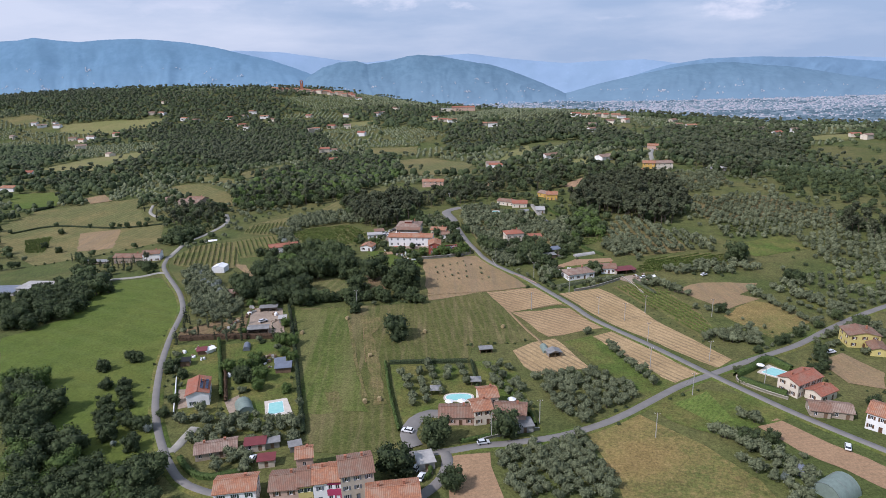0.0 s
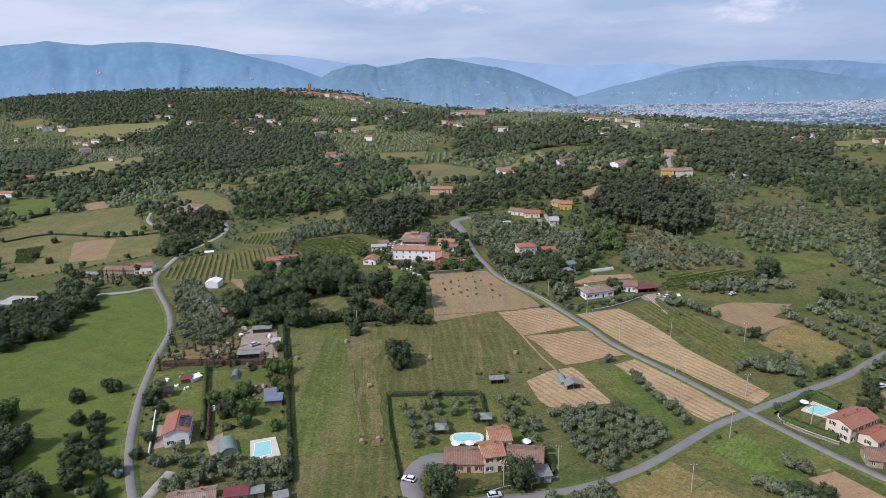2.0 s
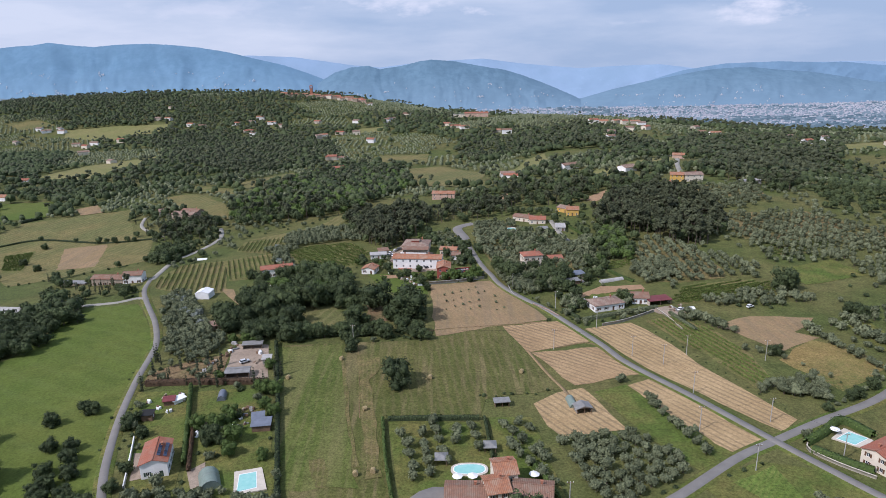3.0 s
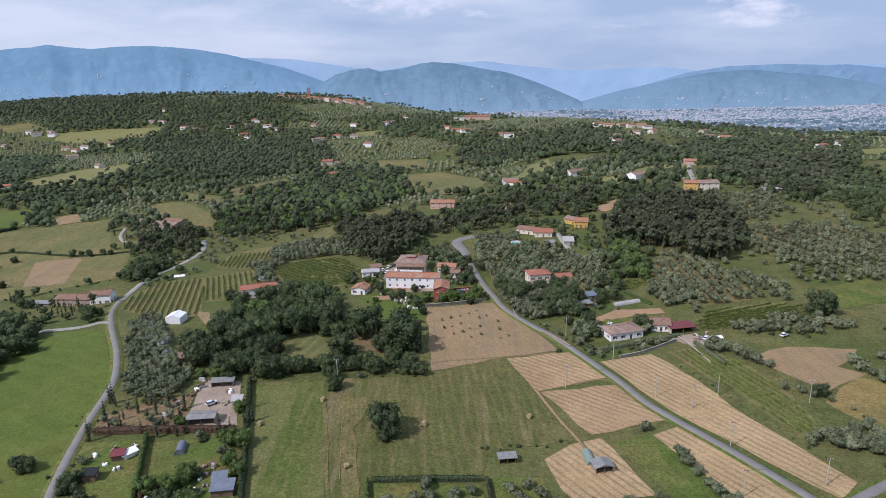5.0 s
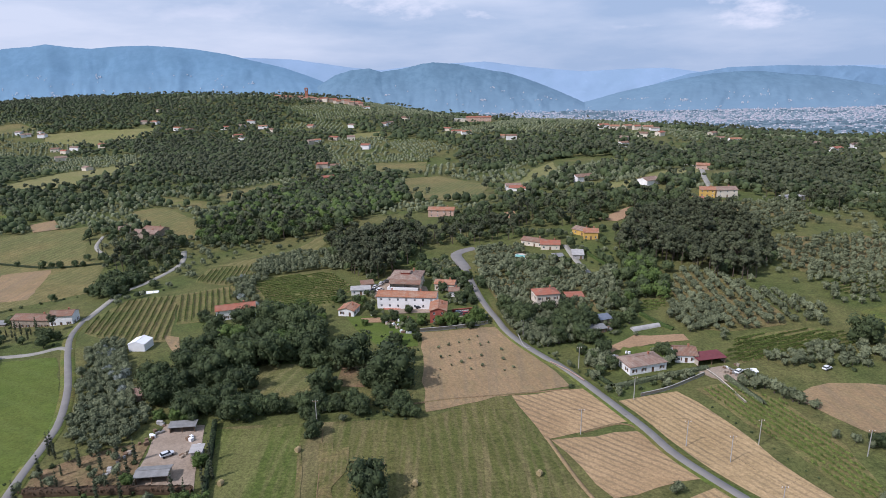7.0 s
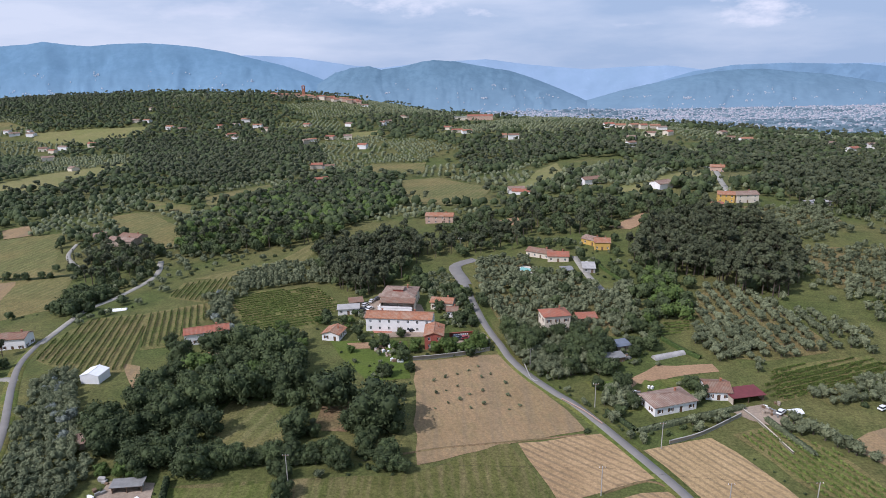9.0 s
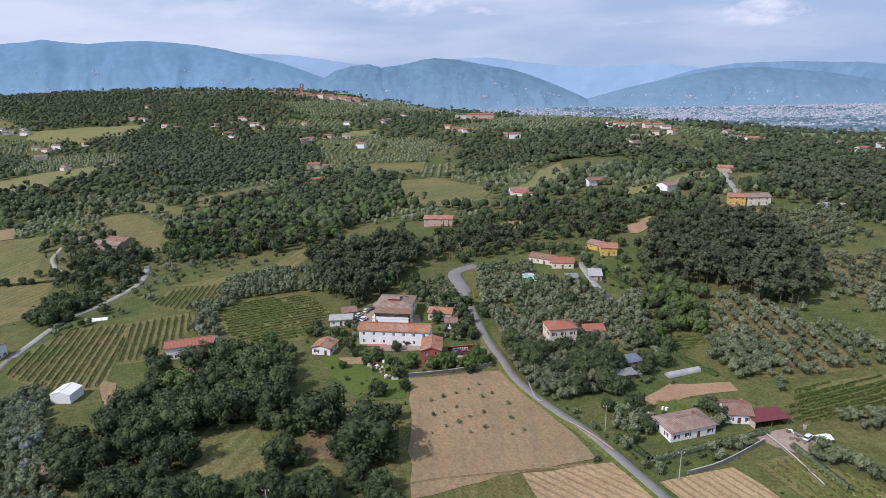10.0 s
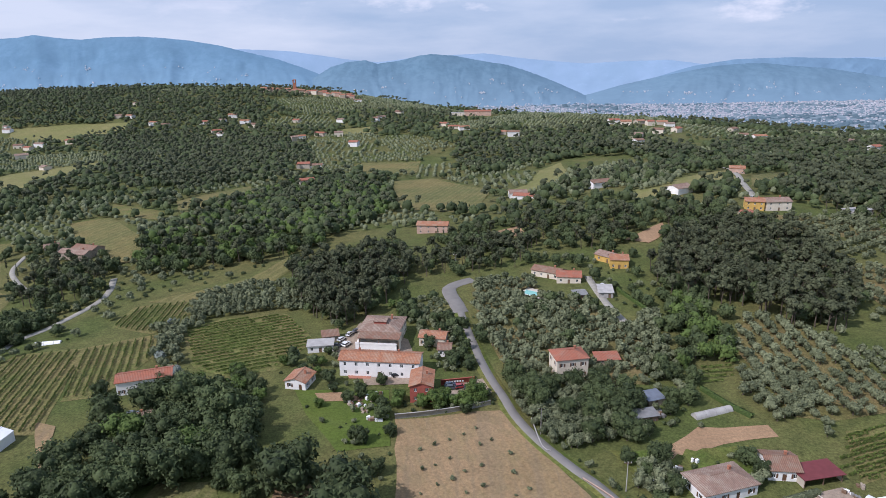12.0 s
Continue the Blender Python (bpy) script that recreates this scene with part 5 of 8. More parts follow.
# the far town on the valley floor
# town walls, roofs and trees carry painted haze and a faint glow
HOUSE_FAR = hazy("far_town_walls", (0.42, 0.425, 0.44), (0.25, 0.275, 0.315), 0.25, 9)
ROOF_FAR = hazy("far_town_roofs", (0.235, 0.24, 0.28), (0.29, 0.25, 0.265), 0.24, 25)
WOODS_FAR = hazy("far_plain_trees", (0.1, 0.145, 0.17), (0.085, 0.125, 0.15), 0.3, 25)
TV, TQ, TI = [], [], []
for i in range(8200):
    y = far_rng.uniform(2450, 3900)
    x = far_rng.uniform(-0.1 * y, 0.85 * y)
    dens = noise.noise(Vector((x / 420, y / 200, 1.7))) + (0.35 if y > 3050 else -0.25)
    if dens < far_rng.uniform(-0.5, 0.4):
        if far_rng.random() < 0.5:
            continue
        w, d, h, m = far_rng.uniform(8, 28), far_rng.uniform(6, 12), far_rng.uniform(3, 7), 2
    else:
        big = far_rng.random() < 0.03
        w, d, h, m = (far_rng.uniform(18, 40), 20, far_rng.uniform(3, 5), 0) if big else (far_rng.uniform(3.0, 8.5), far_rng.uniform(5, 8), far_rng.uniform(2.5, 6.5), 0)
    z = hz(x, y) + 2
    k = len(TV)
    TV += [(x - w / 2, y - d / 2, z), (x + w / 2, y - d / 2, z), (x + w / 2, y + d / 2, z), (x - w / 2, y + d / 2, z), (x - w / 2, y - d / 2, z + h), (x + w / 2, y - d / 2, z + h), (x + w / 2, y, z + h * 1.25), (x - w / 2, y, z + h * 1.25), (x + w / 2, y + d / 2, z + h), (x - w / 2, y + d / 2, z + h)]
    TQ += [(k, k + 1, k + 5, k + 4), (k + 1, k + 2, k + 8, k + 5), (k + 3, k, k + 4, k + 9), (k + 4, k + 5, k + 6, k + 7), (k + 7, k + 6, k + 8, k + 9)]
    TI += [m, m, m, 2 if m == 2 else 1, 2 if m == 2 else 1]
tagged(new("far_town", mesh_from("far_town", TV, np.array(TQ), [HOUSE_FAR, ROOF_FAR, WOODS_FAR], TI)), "town of pale houses in painted haze across the valley floor", "town", kind="stuff")
# villages dotted on the far mountain feet
TV, TQ = [], []
for i in range(330):
    spec = far_rng.choice(RIDGES[2:] + RIDGES[2:3] + RIDGES[4:5])
    x = far_rng.uniform(spec[0][0][0], spec[0][-1][0])
    v = 0.04 + 0.62 * far_rng.random() ** 1.5
    for k2 in range(far_rng.choice([1, 1, 1, 2, 4, 9])):
        px, py, pz = slope_point(x + far_rng.uniform(-25, 25), v + far_rng.uniform(-0.02, 0.02), *spec)
        w, d, hh = far_rng.uniform(3, 7), 5, far_rng.uniform(2, 4)
        k = len(TV)
        TV += [(px, py - d, pz - 2), (px + w, py - d, pz - 2), (px + w, py - d, pz + hh), (px, py - d, pz + hh), (px, py, pz + hh + 1), (px + w, py, pz + hh + 1)]
        TQ += [(k, k + 1, k + 2, k + 3), (k + 3, k + 2, k + 5, k + 4)]
tagged(new("far_villages", mesh_from("far_villages", TV, np.array(TQ), [HOUSE_FAR])), "pale specks of mountain villages in painted haze", "village", kind="stuff")


# ---- pools, yards, vehicles, poles ----
def oval(cx, cy, rx, ry, n=28, sq=2.6):
    out = []
    for i in range(n):
        a = 2 * math.pi * i / n
        c, s = math.cos(a), math.sin(a)
        out.append((cx + rx * math.copysign(abs(c) ** (2 / sq), c), cy + ry * math.copysign(abs(s) ** (2 / sq), s)))
    return out


def pool(ring, rim, label):
    """A swimming pool: paved rim standing above the grass, coping, water."""
    cx, cy = sum(p[0] for p in ring) / len(ring), sum(p[1] for p in ring) / len(ring)
    z = max(hz(x, y) for x, y in rim) + 0.3
    o = tagged(new("swimming_pool"), label, "pool")
    o.location = (cx, cy, z)
    SITES.append((cx, cy, 6))

    def slab(name, pts, z0, z1, mat):
        bm = bmesh.new()
        lo = [bm.verts.new((x - cx, y - cy, z0)) for x, y in pts]
        hi = [bm.verts.new((x - cx, y - cy, z1)) for x, y in pts]
        bm.faces.new(hi)
        bm.faces.new(lo[::-1])
        for i in range(len(pts)):
            j = (i + 1) % len(pts)
            bm.faces.new((lo[i], lo[j], hi[j], hi[i]))
        return part(name, bm, mat, o)

    grow = [((x - cx) * 1.07 + cx, (y - cy) * 1.07 + cy) for x, y in ring]
    slab("paving", rim, -0.8, 0.02, PAVING)
    slab("coping", grow, 0.0, 0.07, TARP)
    slab("water", ring, 0.0, 0.09, WATER)
    return o


(p1x, p1y), = [(4.5, 208.0)]
pool(oval(p1x, p1y, 4.6, 2.3), oval(p1x, p1y, 5.6, 3.2), "turquoise oval pool with pale paved rim")
pool([(-61.9, 197.4), (-56.9, 199.4), (-59.1, 206.6), (-63.6, 205.2)], [(-62.5, 196.0), (-53.7, 198.6), (-58.0, 209.0), (-65.7, 206.8)], "turquoise rectangular pool on a pale terrace")
pool([(121.5, 222.5), (125.0, 219.0), (131.0, 222.4), (127.2, 226.1)], [(120.0, 223.0), (126.5, 217.0), (132.2, 221.4), (127.1, 228.6)], "turquoise pool in a hedged garden")
pool([(36.6, 467.8), (41.9, 463.3), (44.0, 468.2), (38.8, 472.1)], [(34.8, 468.0), (44.3, 458.7), (49.3, 467.5), (40.0, 475.4)], "turquoise pool on a pale terrace above olives")


def umbrella(x, y, label="open white garden parasol by the pool"):
    o = tagged(new("parasol"), label, "parasol", "parasols by the pools")
    o.location = (x, y, hz(x, y))
    bm = bmesh.new()
    box_bm(bm, -0.04, 0.04, -0.04, 0.04, -0.1, 2.5)
    part("pole", bm, WOOD, o)
    bm = bmesh.new()
    bmesh.ops.create_cone(bm, segments=8, radius1=1.6, radius2=0.05, depth=0.6, matrix=Matrix.Translation((0, 0, 2.5)))
    part("canopy", bm, TARP, o)


for x, y in [(0.9, 202.1), (5.3, 202.3), (23.2, 203.0), (122.2, 225.4)]:
    umbrella(x, y)


def gazebo(x, y):
    o = tagged(new("gazebo"), "wooden garden gazebo with pale pyramid roof", "gazebo")
    o.location = (x, y, hz(x, y))
    for sx in (-1.6, 1.6):
        for sy in (-1.6, 1.6):
            bm = bmesh.new()
            box_bm(bm, sx - 0.08, sx + 0.08, sy - 0.08, sy + 0.08, -0.3, 2.4)
            part("post", bm, WOOD, o)
    part("roof", roof_bm(3.6, 3.6, 2.4, 0.45, 0.3, "hip"), GREYMETAL, o)


for x, y in [(-3.9, 211.5), (11.2, 218.0)]:
    gazebo(x, y)


def tunnel(ab, w, h, mat, label):
    """A polytunnel or barrel shed: ribbed half-round cover with end walls."""
    (ax, ay), (bx, by) = ab
    L = math.hypot(bx - ax, by - ay)
    o = tagged(new("polytunnel"), label, "greenhouse")
    o.matrix_basis = pose(ax, ay, hz(ax, ay), 0, 0, math.degrees(math.atan2(by - ay, bx - ax)))
    SITES.append(((ax + bx) / 2, (ay + by) / 2, L / 2))
    n, k = int(L / 1.2) + 1, 11
    v = []
    for i in range(n):
        for j in range(k):
            a = math.pi * j / (k - 1)
            r = 1 + (0.015 if i % 2 else 0)
            v.append((L * i / (n - 1), math.cos(a) * w / 2 * r, math.sin(a) * h * r - 0.2))
    part("cover", mesh_from("cover", v, grid_faces(n, k), [mat]), None, o)
    for x in (0.05, L - 0.05):
        bm = bmesh.new()
        bm.faces.new([bm.verts.new((x, math.cos(math.pi * j / 10) * w / 2 * 0.98, math.sin(math.pi * j / 10) * h * 0.98 - 0.2)) for j in range(11)])
        part("end_wall", bm, mat, o)
    for i in range(0, n, 3):
        rib = [(L * i / (n - 1) + dx, math.cos(math.pi * j / 10) * w / 2 * 1.03, math.sin(math.pi * j / 10) * h * 1.03 - 0.2) for dx in (-0.05, 0.05) for j in range(11)]
        part("hoop", mesh_from("hoop", rib, grid_faces(2, 11), [GREYMETAL]), None, o)


tunnel([(-69.9, 198.7), (-73.1, 205.8)], 6, 3.2, GREENTARP, "grey-green barrel-roofed garden tunnel")
tunnel([(-83.9, 248.1), (-85.0, 253.5)], 3.2, 2.2, BLUEMETAL, "small bluish polytunnel on the lawn")
tunnel([(42.4, 244.3), (41.8, 251.0)], 3.2, 1.8, GREENTARP, "old barrel shed behind the metal barn")
tunnel([(102.9, 148.1), (111.0, 152.7)], 9, 4.5, GREENTARP, "dull green barrel-roofed shed")
tunnel([(102.2, 160.2), (103.3, 158.0)], 4, 3.0, BLUEMETAL, "dull teal polytunnel among bushes")
tunnel([(79.4, 371.2), (92.4, 375.8)], 3.0, 1.7, CONCRETE, "long pale glass greenhouse")
tunnel([(-170.3, 438.9), (-160.2, 440.7)], 3, 1.6, TARP, "long white row cover at the vineyard edge")


def low_wall(pts, w, h, mat, label, name="garden_wall"):
    L = smooth_line(pts, 3)
    v = []
    for i, p in enumerate(L):
        d = (L[min(i + 1, len(L) - 1)] - L[max(i - 1, 0)]).normalized()
        s = Vector((-d.y, d.x)) * w / 2
        z = hz(p.x, p.y)
        for q, zz in ((p - s, z - 0.5), (p - s, z + h), (p - s * 1.2, z + h), (p - s * 1.2, z + h + 0.1), (p + s * 1.2, z + h + 0.1), (p + s * 1.2, z + h), (p + s, z + h), (p + s, z - 0.5)):
            v.append((q.x, q.y, zz))
    tagged(new(name, mesh_from(name, v, grid_faces(len(L), 8), [mat])), label, "wall")


low_wall([(110.7, 219.8), (109.5, 216.1), (114.2, 208.7), (120.8, 201.7)], 0.35, 1.0, PAVING, "pale stucco wall along the road")
low_wall([(-13.1, 371.7), (-2.4, 373.6), (8.3, 376.4), (17.2, 379.6)], 0.35, 1.5, CONCRETE, "grey block wall above the brown field")
low_wall([(97.7, 337.7), (100.6, 328.4), (103.2, 311.8)], 0.35, 0.8, PAVING, "pale concrete kerb wall along the drive")
low_wall([(39.8, 342.6), (45.8, 335.4), (50.4, 327.7)], 0.3, 0.7, PINK, "low pinkish brick wall by the road")
low_wall([(29.3, 371.2), (30.9, 356.9), (33.1, 354.8)], 0.25, 0.5, CONCRETE, "pale curved wall at a gateway")
low_wall([(0.9, 391.8), (12.5, 393.8)], 0.4, 1.9, REDWALL, "long brick-red boundary wall by the car park")
(sx1, sy1), (sx2, sy2) = [(2.8, 392.1), (10.6, 393.4)]
sign = tagged(new("wall_sign"), "pale worn lettering strip on the red wall", "sign")
sign.matrix_basis = pose(sx1, sy1 - 0.28, hz(sx1, sy1) + 0.8, 0, 0, math.degrees(math.atan2(sy2 - sy1, sx2 - sx1)))
for i in range(7):
    bm = bmesh.new()
    box_bm(bm, 0.9 * i, 0.9 * i + 0.6, -0.03, 0.03, 0, 0.6)
    part("bar", bm, TARP, sign)
low_wall([(9.8, 179.6), (14.7, 182.0), (24.8, 185.0), (30.5, 186.1)], 0.3, 0.9, CONCRETE, "grey wall along the villa's lane")
low_wall([(68.5, 317.2), (79.8, 321.8), (96.5, 332.4)], 0.3, 1.2, CONCRETE, "dark grey field boundary wall")
low_wall([(-95.3, 199.1), (-99.9, 212.6), (-104.1, 224.5)], 0.3, 1.2, TARP, "white garden wall beside the house")


def bale(x, y):
    o = tagged(new("hay_bale"), "round straw-coloured hay bale on the mown field", "hay bale", "bales on the hay field")
    o.matrix_basis = pose(x, y, hz(x, y) + 0.12, 0, 0, far_rng.uniform(0, 180))
    bm = bmesh.new()
    bmesh.ops.create_cone(bm, cap_ends=True, segments=18, radius1=0.85, radius2=0.85, depth=1.4, matrix=Matrix.Translation((0, 0, 0.8)) @ Matrix.Rotation(radians(90), 4, "X"))
    bmesh.ops.bevel(bm, geom=bm.edges[:], offset=0.1, segments=2, affect="EDGES")
    part("roll", bm, STRAWBALE, o)


for x, y in [(-45.8, 281.2), (-63.7, 264.7), (-31.2, 242.2), (-29.2, 205.2), (-24.1, 206.6), (-9.0, 265.9), (26.6, 271.3)]:
    bale(x, y)


CARBODY = {}


def car(x, y, ang, col=(0.6, 0.61, 0.62), label="silver parked hatchback car"):
    o = tagged(new("car"), label, "car")
    o.matrix_basis = pose(x, y, hz(x, y) + 0.36, 0, 0, ang)
    if col not in CARBODY:
        bm = bmesh.new()
        prof = [(-2.05, 0.35), (-2.1, 0.75), (-1.9, 0.95), (0.95, 0.98), (1.9, 0.8), (2.05, 0.55), (2.05, 0.32)]
        a = [bm.verts.new((px, -0.85, pz)) for px, pz in prof]
        b = [bm.verts.new((px, 0.85, pz)) for px, pz in prof]
        bm.faces.new(a)
        bm.faces.new(b[::-1])
        for i in range(len(prof)):
            j = (i + 1) % len(prof)
            bm.faces.new((a[i], b[i], b[j], a[j]))
        bmesh.ops.recalc_face_normals(bm, faces=bm.faces[:])
        bmesh.ops.bevel(bm, geom=bm.edges[:], offset=0.07, segments=2, affect="EDGES")
        paint = plain("car_paint_%d" % len(CARBODY), col, 0.3, 0.1, 0.05, 1.0, 0.6)
        body = mesh_of("body", bm, paint)
        bm = bmesh.new()
        lo, hi = [(-1.9, 0.94), (1.0, 0.94)], [(-1.55, 1.42), (0.25, 1.44)]
        v = [bm.verts.new(p) for p in ((lo[0][0], -0.78, 0.94), (lo[1][0], -0.78, 0.94), (lo[1][0], 0.78, 0.94), (lo[0][0], 0.78, 0.94), (hi[0][0], -0.62, 1.42), (hi[1][0], -0.62, 1.44), (hi[1][0], 0.62, 1.44), (hi[0][0], 0.62, 1.42))]
        for f in ((0, 1, 5, 4), (1, 2, 6, 5), (2, 3, 7, 6), (3, 0, 4, 7)):
            bm.faces.new([v[i] for i in f])
        glass = mesh_of("glazing", bm, GLASS)
        bm = bmesh.new()
        box_bm(bm, -1.58, 0.28, -0.65, 0.65, 1.42, 1.48)
        top = mesh_of("roof", bm, paint)
        bm = bmesh.new()
        bmesh.ops.create_cone(bm, cap_ends=True, segments=14, radius1=0.32, radius2=0.32, depth=0.22, matrix=Matrix.Rotation(radians(90), 4, "X"))
        CARBODY[col] = (body, glass, top, mesh_of("wheel", bm, RUBBER))
    body, glass, top, wheel = CARBODY[col]
    part("body", body, None, o)
    part("glazing", glass, None, o)
    part("roof", top, None, o)
    for sx in (-1.3, 1.3):
        for sy in (-0.78, 0.78):
            part("wheel", wheel, None, o, "", pose(sx, sy, 0.32))


LIGHTC, DARKC, WHITEC, REDC = (0.6, 0.61, 0.62), (0.08, 0.09, 0.1), (0.78, 0.78, 0.77), (0.35, 0.05, 0.05)
for pts, ang, col, label in [
    ([(-13.1, 186.0)], 160, WHITEC, "white car parked on the villa's forecourt"), ([(11.5, 178.3)], 12, LIGHTC, "silver hatchback on the asphalt lane"),
    ([(-60.4, 172.0)], 85, WHITEC, "white car parked by garden sheds"), ([(-9.3, 165.8), (-7.9, 161.4)], 70, WHITEC, "white van parked in the car park"),
    ([(-39.8, 422.3)], 20, DARKC, "dark car parked by the villa"), ([(-36.7, 423.6), (-39.0, 427.8)], 60, WHITEC, "white car parked by the villa"),
    ([(4.7, 388.8), (10.8, 388.7)], 10, DARKC, "dark car parked by the red wall"), ([(7.6, 389.5)], 20, REDC, "dark red car parked by the red wall"), ([(13.1, 384.0)], 150, WHITEC, "white car parked at the gateway"),
    ([(72.9, 468.0), (73.4, 472.5)], 80, LIGHTC, "silver car on the drive"), ([(109.9, 333.4)], 40, WHITEC, "white car in the yard"), ([(143.7, 335.0)], 30, WHITEC, "white car in the bungalow yard"),
    # the first pair are added car shapes in place of a white hooped greenhouse frame
    ([(157.3, 238.2), (154.0, 240.6)], 15, WHITEC, "white car shape standing in for a hooped greenhouse frame"), ([(199.2, 606.0)], 40, WHITEC, "white car on the hill lane"), ([(-98.8, 392.3)], 10, DARKC, "dark car at the farmhouse"),
    ([(-84.6, 278.2)], 40, LIGHTC, "silver car in the gravel yard"), ([(122.9, 170.8)], 60, WHITEC, "white car by the farm"), ([(-97.0, 374.6)], 20, LIGHTC, "silver car below the farmhouse"),
]:
    for x, y in pts:
        car(x, y, ang, col, label)


def pole(x, y, h=9.0):
    o = tagged(new("utility_pole"), "weathered wooden utility pole with crossarm", "utility pole", "poles of the power line")
    z = hz(x, y)
    o.location = (x, y, z)
    bm = bmesh.new()
    bmesh.ops.create_cone(bm, cap_ends=True, segments=8, radius1=0.16, radius2=0.11, depth=h + 1, matrix=Matrix.Translation((0, 0, h / 2 - 0.5)))
    part("post", bm, CONCRETE, o)
    bm = bmesh.new()
    box_bm(bm, -0.9, 0.9, -0.07, 0.07, h - 0.5, h - 0.36)
    part("crossarm", bm, WOOD, o)
    for dx in (-0.8, 0, 0.8):
        bm = bmesh.new()
        bmesh.ops.create_cone(bm, cap_ends=True, segments=6, radius1=0.08, radius2=0.05, depth=0.3, matrix=Matrix.Translation((dx, 0, h - 0.2)))
        part("insulator", bm, TARP, o)
    return (x, y, z + h - 0.1)


def wire(a, b):
    n = 14
    v = []
    for i in range(n + 1):
        t = i / n
        p = Vector(a).lerp(Vector(b), t) - Vector((0, 0, 4 * 1.2 * t * (1 - t)))
        v += [p + Vector((0, 0, 0.02)), p + Vector((0, 0.02, -0.015)), p + Vector((0, -0.02, -0.015)), p + Vector((0, 0, 0.02))]
    tagged(new("power_line", mesh_from("power_line", v, grid_faces(n + 1, 4), [RUBBER])), "thin sagging overhead power line", "cable")


for pts in ([(-43.1, 296.8), (42.6, 293.2), (96.4, 286.8)], [(65.3, 314.8), (73.9, 286.4), (87.5, 254.1), (125.9, 280.5)], [(84.1, 278.0), (80.6, 229.1), (105.9, 233.9), (117.1, 211.6)], [(66.8, 179.8), (88.8, 206.7)], [(14.3, 182.0), (31.1, 189.9)], [(31.2, 363.0), (50.2, 338.1)], [(6.3, 504.0), (31.2, 363.0)]):
    tops = [pole(x, y) for x, y in pts]
    for a, b in zip(tops, tops[1:]):
        wire(a, b)


# yard clutter: pallets, drums, heaps
def heap(x, y, w, mat, label, name="material_heap"):
    o = tagged(new(name), label, "clutter")
    for i in range(4):
        bm = bmesh.new()
        sx, sy, sz = far_rng.uniform(0.3, 0.7) * w, far_rng.uniform(0.2, 0.5) * w, far_rng.uniform(0.3, 1.1)
        ox, oy = far_rng.uniform(-0.5, 0.5) * w, far_rng.uniform(-0.5, 0.5) * w
        box_bm(bm, ox, ox + sx, oy, oy + sy, -0.3, sz)
        bmesh.ops.bevel(bm, geom=bm.edges[:], offset=0.06, segments=1, affect="EDGES")
        part("crate", bm, mat if i else WOOD, o)
    o.matrix_basis = pose(x, y, hz(x, y) + 0.15, 0, 0, far_rng.uniform(0, 180))


for x, y in [(-98.0, 275.7), (-96.3, 279.3), (-97.2, 270.5), (-94.0, 288.0), (-94.8, 284.1), (-78.9, 277.5), (-93.1, 296.3), (-80.4, 286.9), (-75.8, 281.9), (-93.0, 290.8)]:
    heap(x, y, 2.6, far_rng.choice([STONE, TARP, WOOD, CONCRETE, GREYMETAL]), "stacked building material in the gravel yard")
for x, y in [(-108.9, 247.4), (-104.0, 243.5), (-98.9, 240.3), (-72.8, 236.1), (-71.6, 238.6), (-68.8, 238.5), (-72.7, 231.3), (-79.0, 233.9), (-64.4, 234.5), (-73.3, 242.6), (-78.4, 225.5), (-84.0, 231.6), (-69.6, 232.7), (-76.2, 236.2)]:
    heap(x, y, 1.8, far_rng.choice([TARP, WOOD, BLUEMETAL, GREYMETAL, STONE]), "stored garden clutter on the grass", "garden_clutter")
for x, y in [(62.0, 372.9), (63.2, 370.8), (66.4, 372.9), (62.8, 379.2), (59.3, 376.1), (68.7, 371.9), (-24.7, 380.4), (-21.1, 381.4), (-18.6, 378.7), (-27.3, 379.4), (-21.6, 370.5), (79.4, 344.4), (67.3, 346.8)]:
    heap(x, y, 1.8, far_rng.choice([TARP, WOOD, BLUEMETAL, GREYMETAL, STONE]), "stored clutter beside the sheds", "garden_clutter")
for x, y in [(107.1, 336.6), (108.1, 335.0), (111.7, 338.7), (104.7, 333.5), (107.5, 331.9)]:
    heap(x, y, 1.8, far_rng.choice([TARP, STONE, GREYMETAL]), "stored material in the bungalow yard", "garden_clutter")
for x, y in [(-74.8, 240.4), (-70.9, 242.5), (-70.2, 230.2), (-99.8, 251.6), (-99.2, 247.6), (-104.7, 250.5), (-83.8, 225.4)]:
    heap(x, y, 2.0, far_rng.choice([TARP, TARP, GREYMETAL, STONE]), "pale stored garden things on the grass", "garden_clutter")
for x, y in [(-19.8, 385.8), (-18.0, 380.1), (-24.4, 378.3), (-27.9, 379.6), (-21.2, 370.5), (-17.7, 370.3), (-23.0, 374.8), (-35.0, 389.7), (-22.4, 383.9)]:
    heap(x, y, 2.2, far_rng.choice([TARP, STONE, STONE, CONCRETE]), "pale rubble and stones below the farmhouse", "rubble_heap")
for x, y in [(57.8, 377.1), (58.6, 373.2), (59.4, 369.5), (66.3, 372.4), (67.6, 371.1), (70.0, 373.0), (71.4, 370.9), (64.2, 371.1), (70.8, 378.8), (69.4, 380.1), (55.3, 376.6), (60.7, 367.8), (57.0, 370.2)]:
    heap(x, y, 2.4, far_rng.choice([TARP, GREYMETAL, WOOD, BLUEMETAL, STONE]), "scrap and sheeting in the shed yard", "scrap_heap")
TURQ = plain("faded_turquoise_cloth", (0.3, 0.6, 0.58), 0.8, 0, 0.15, 0.6)
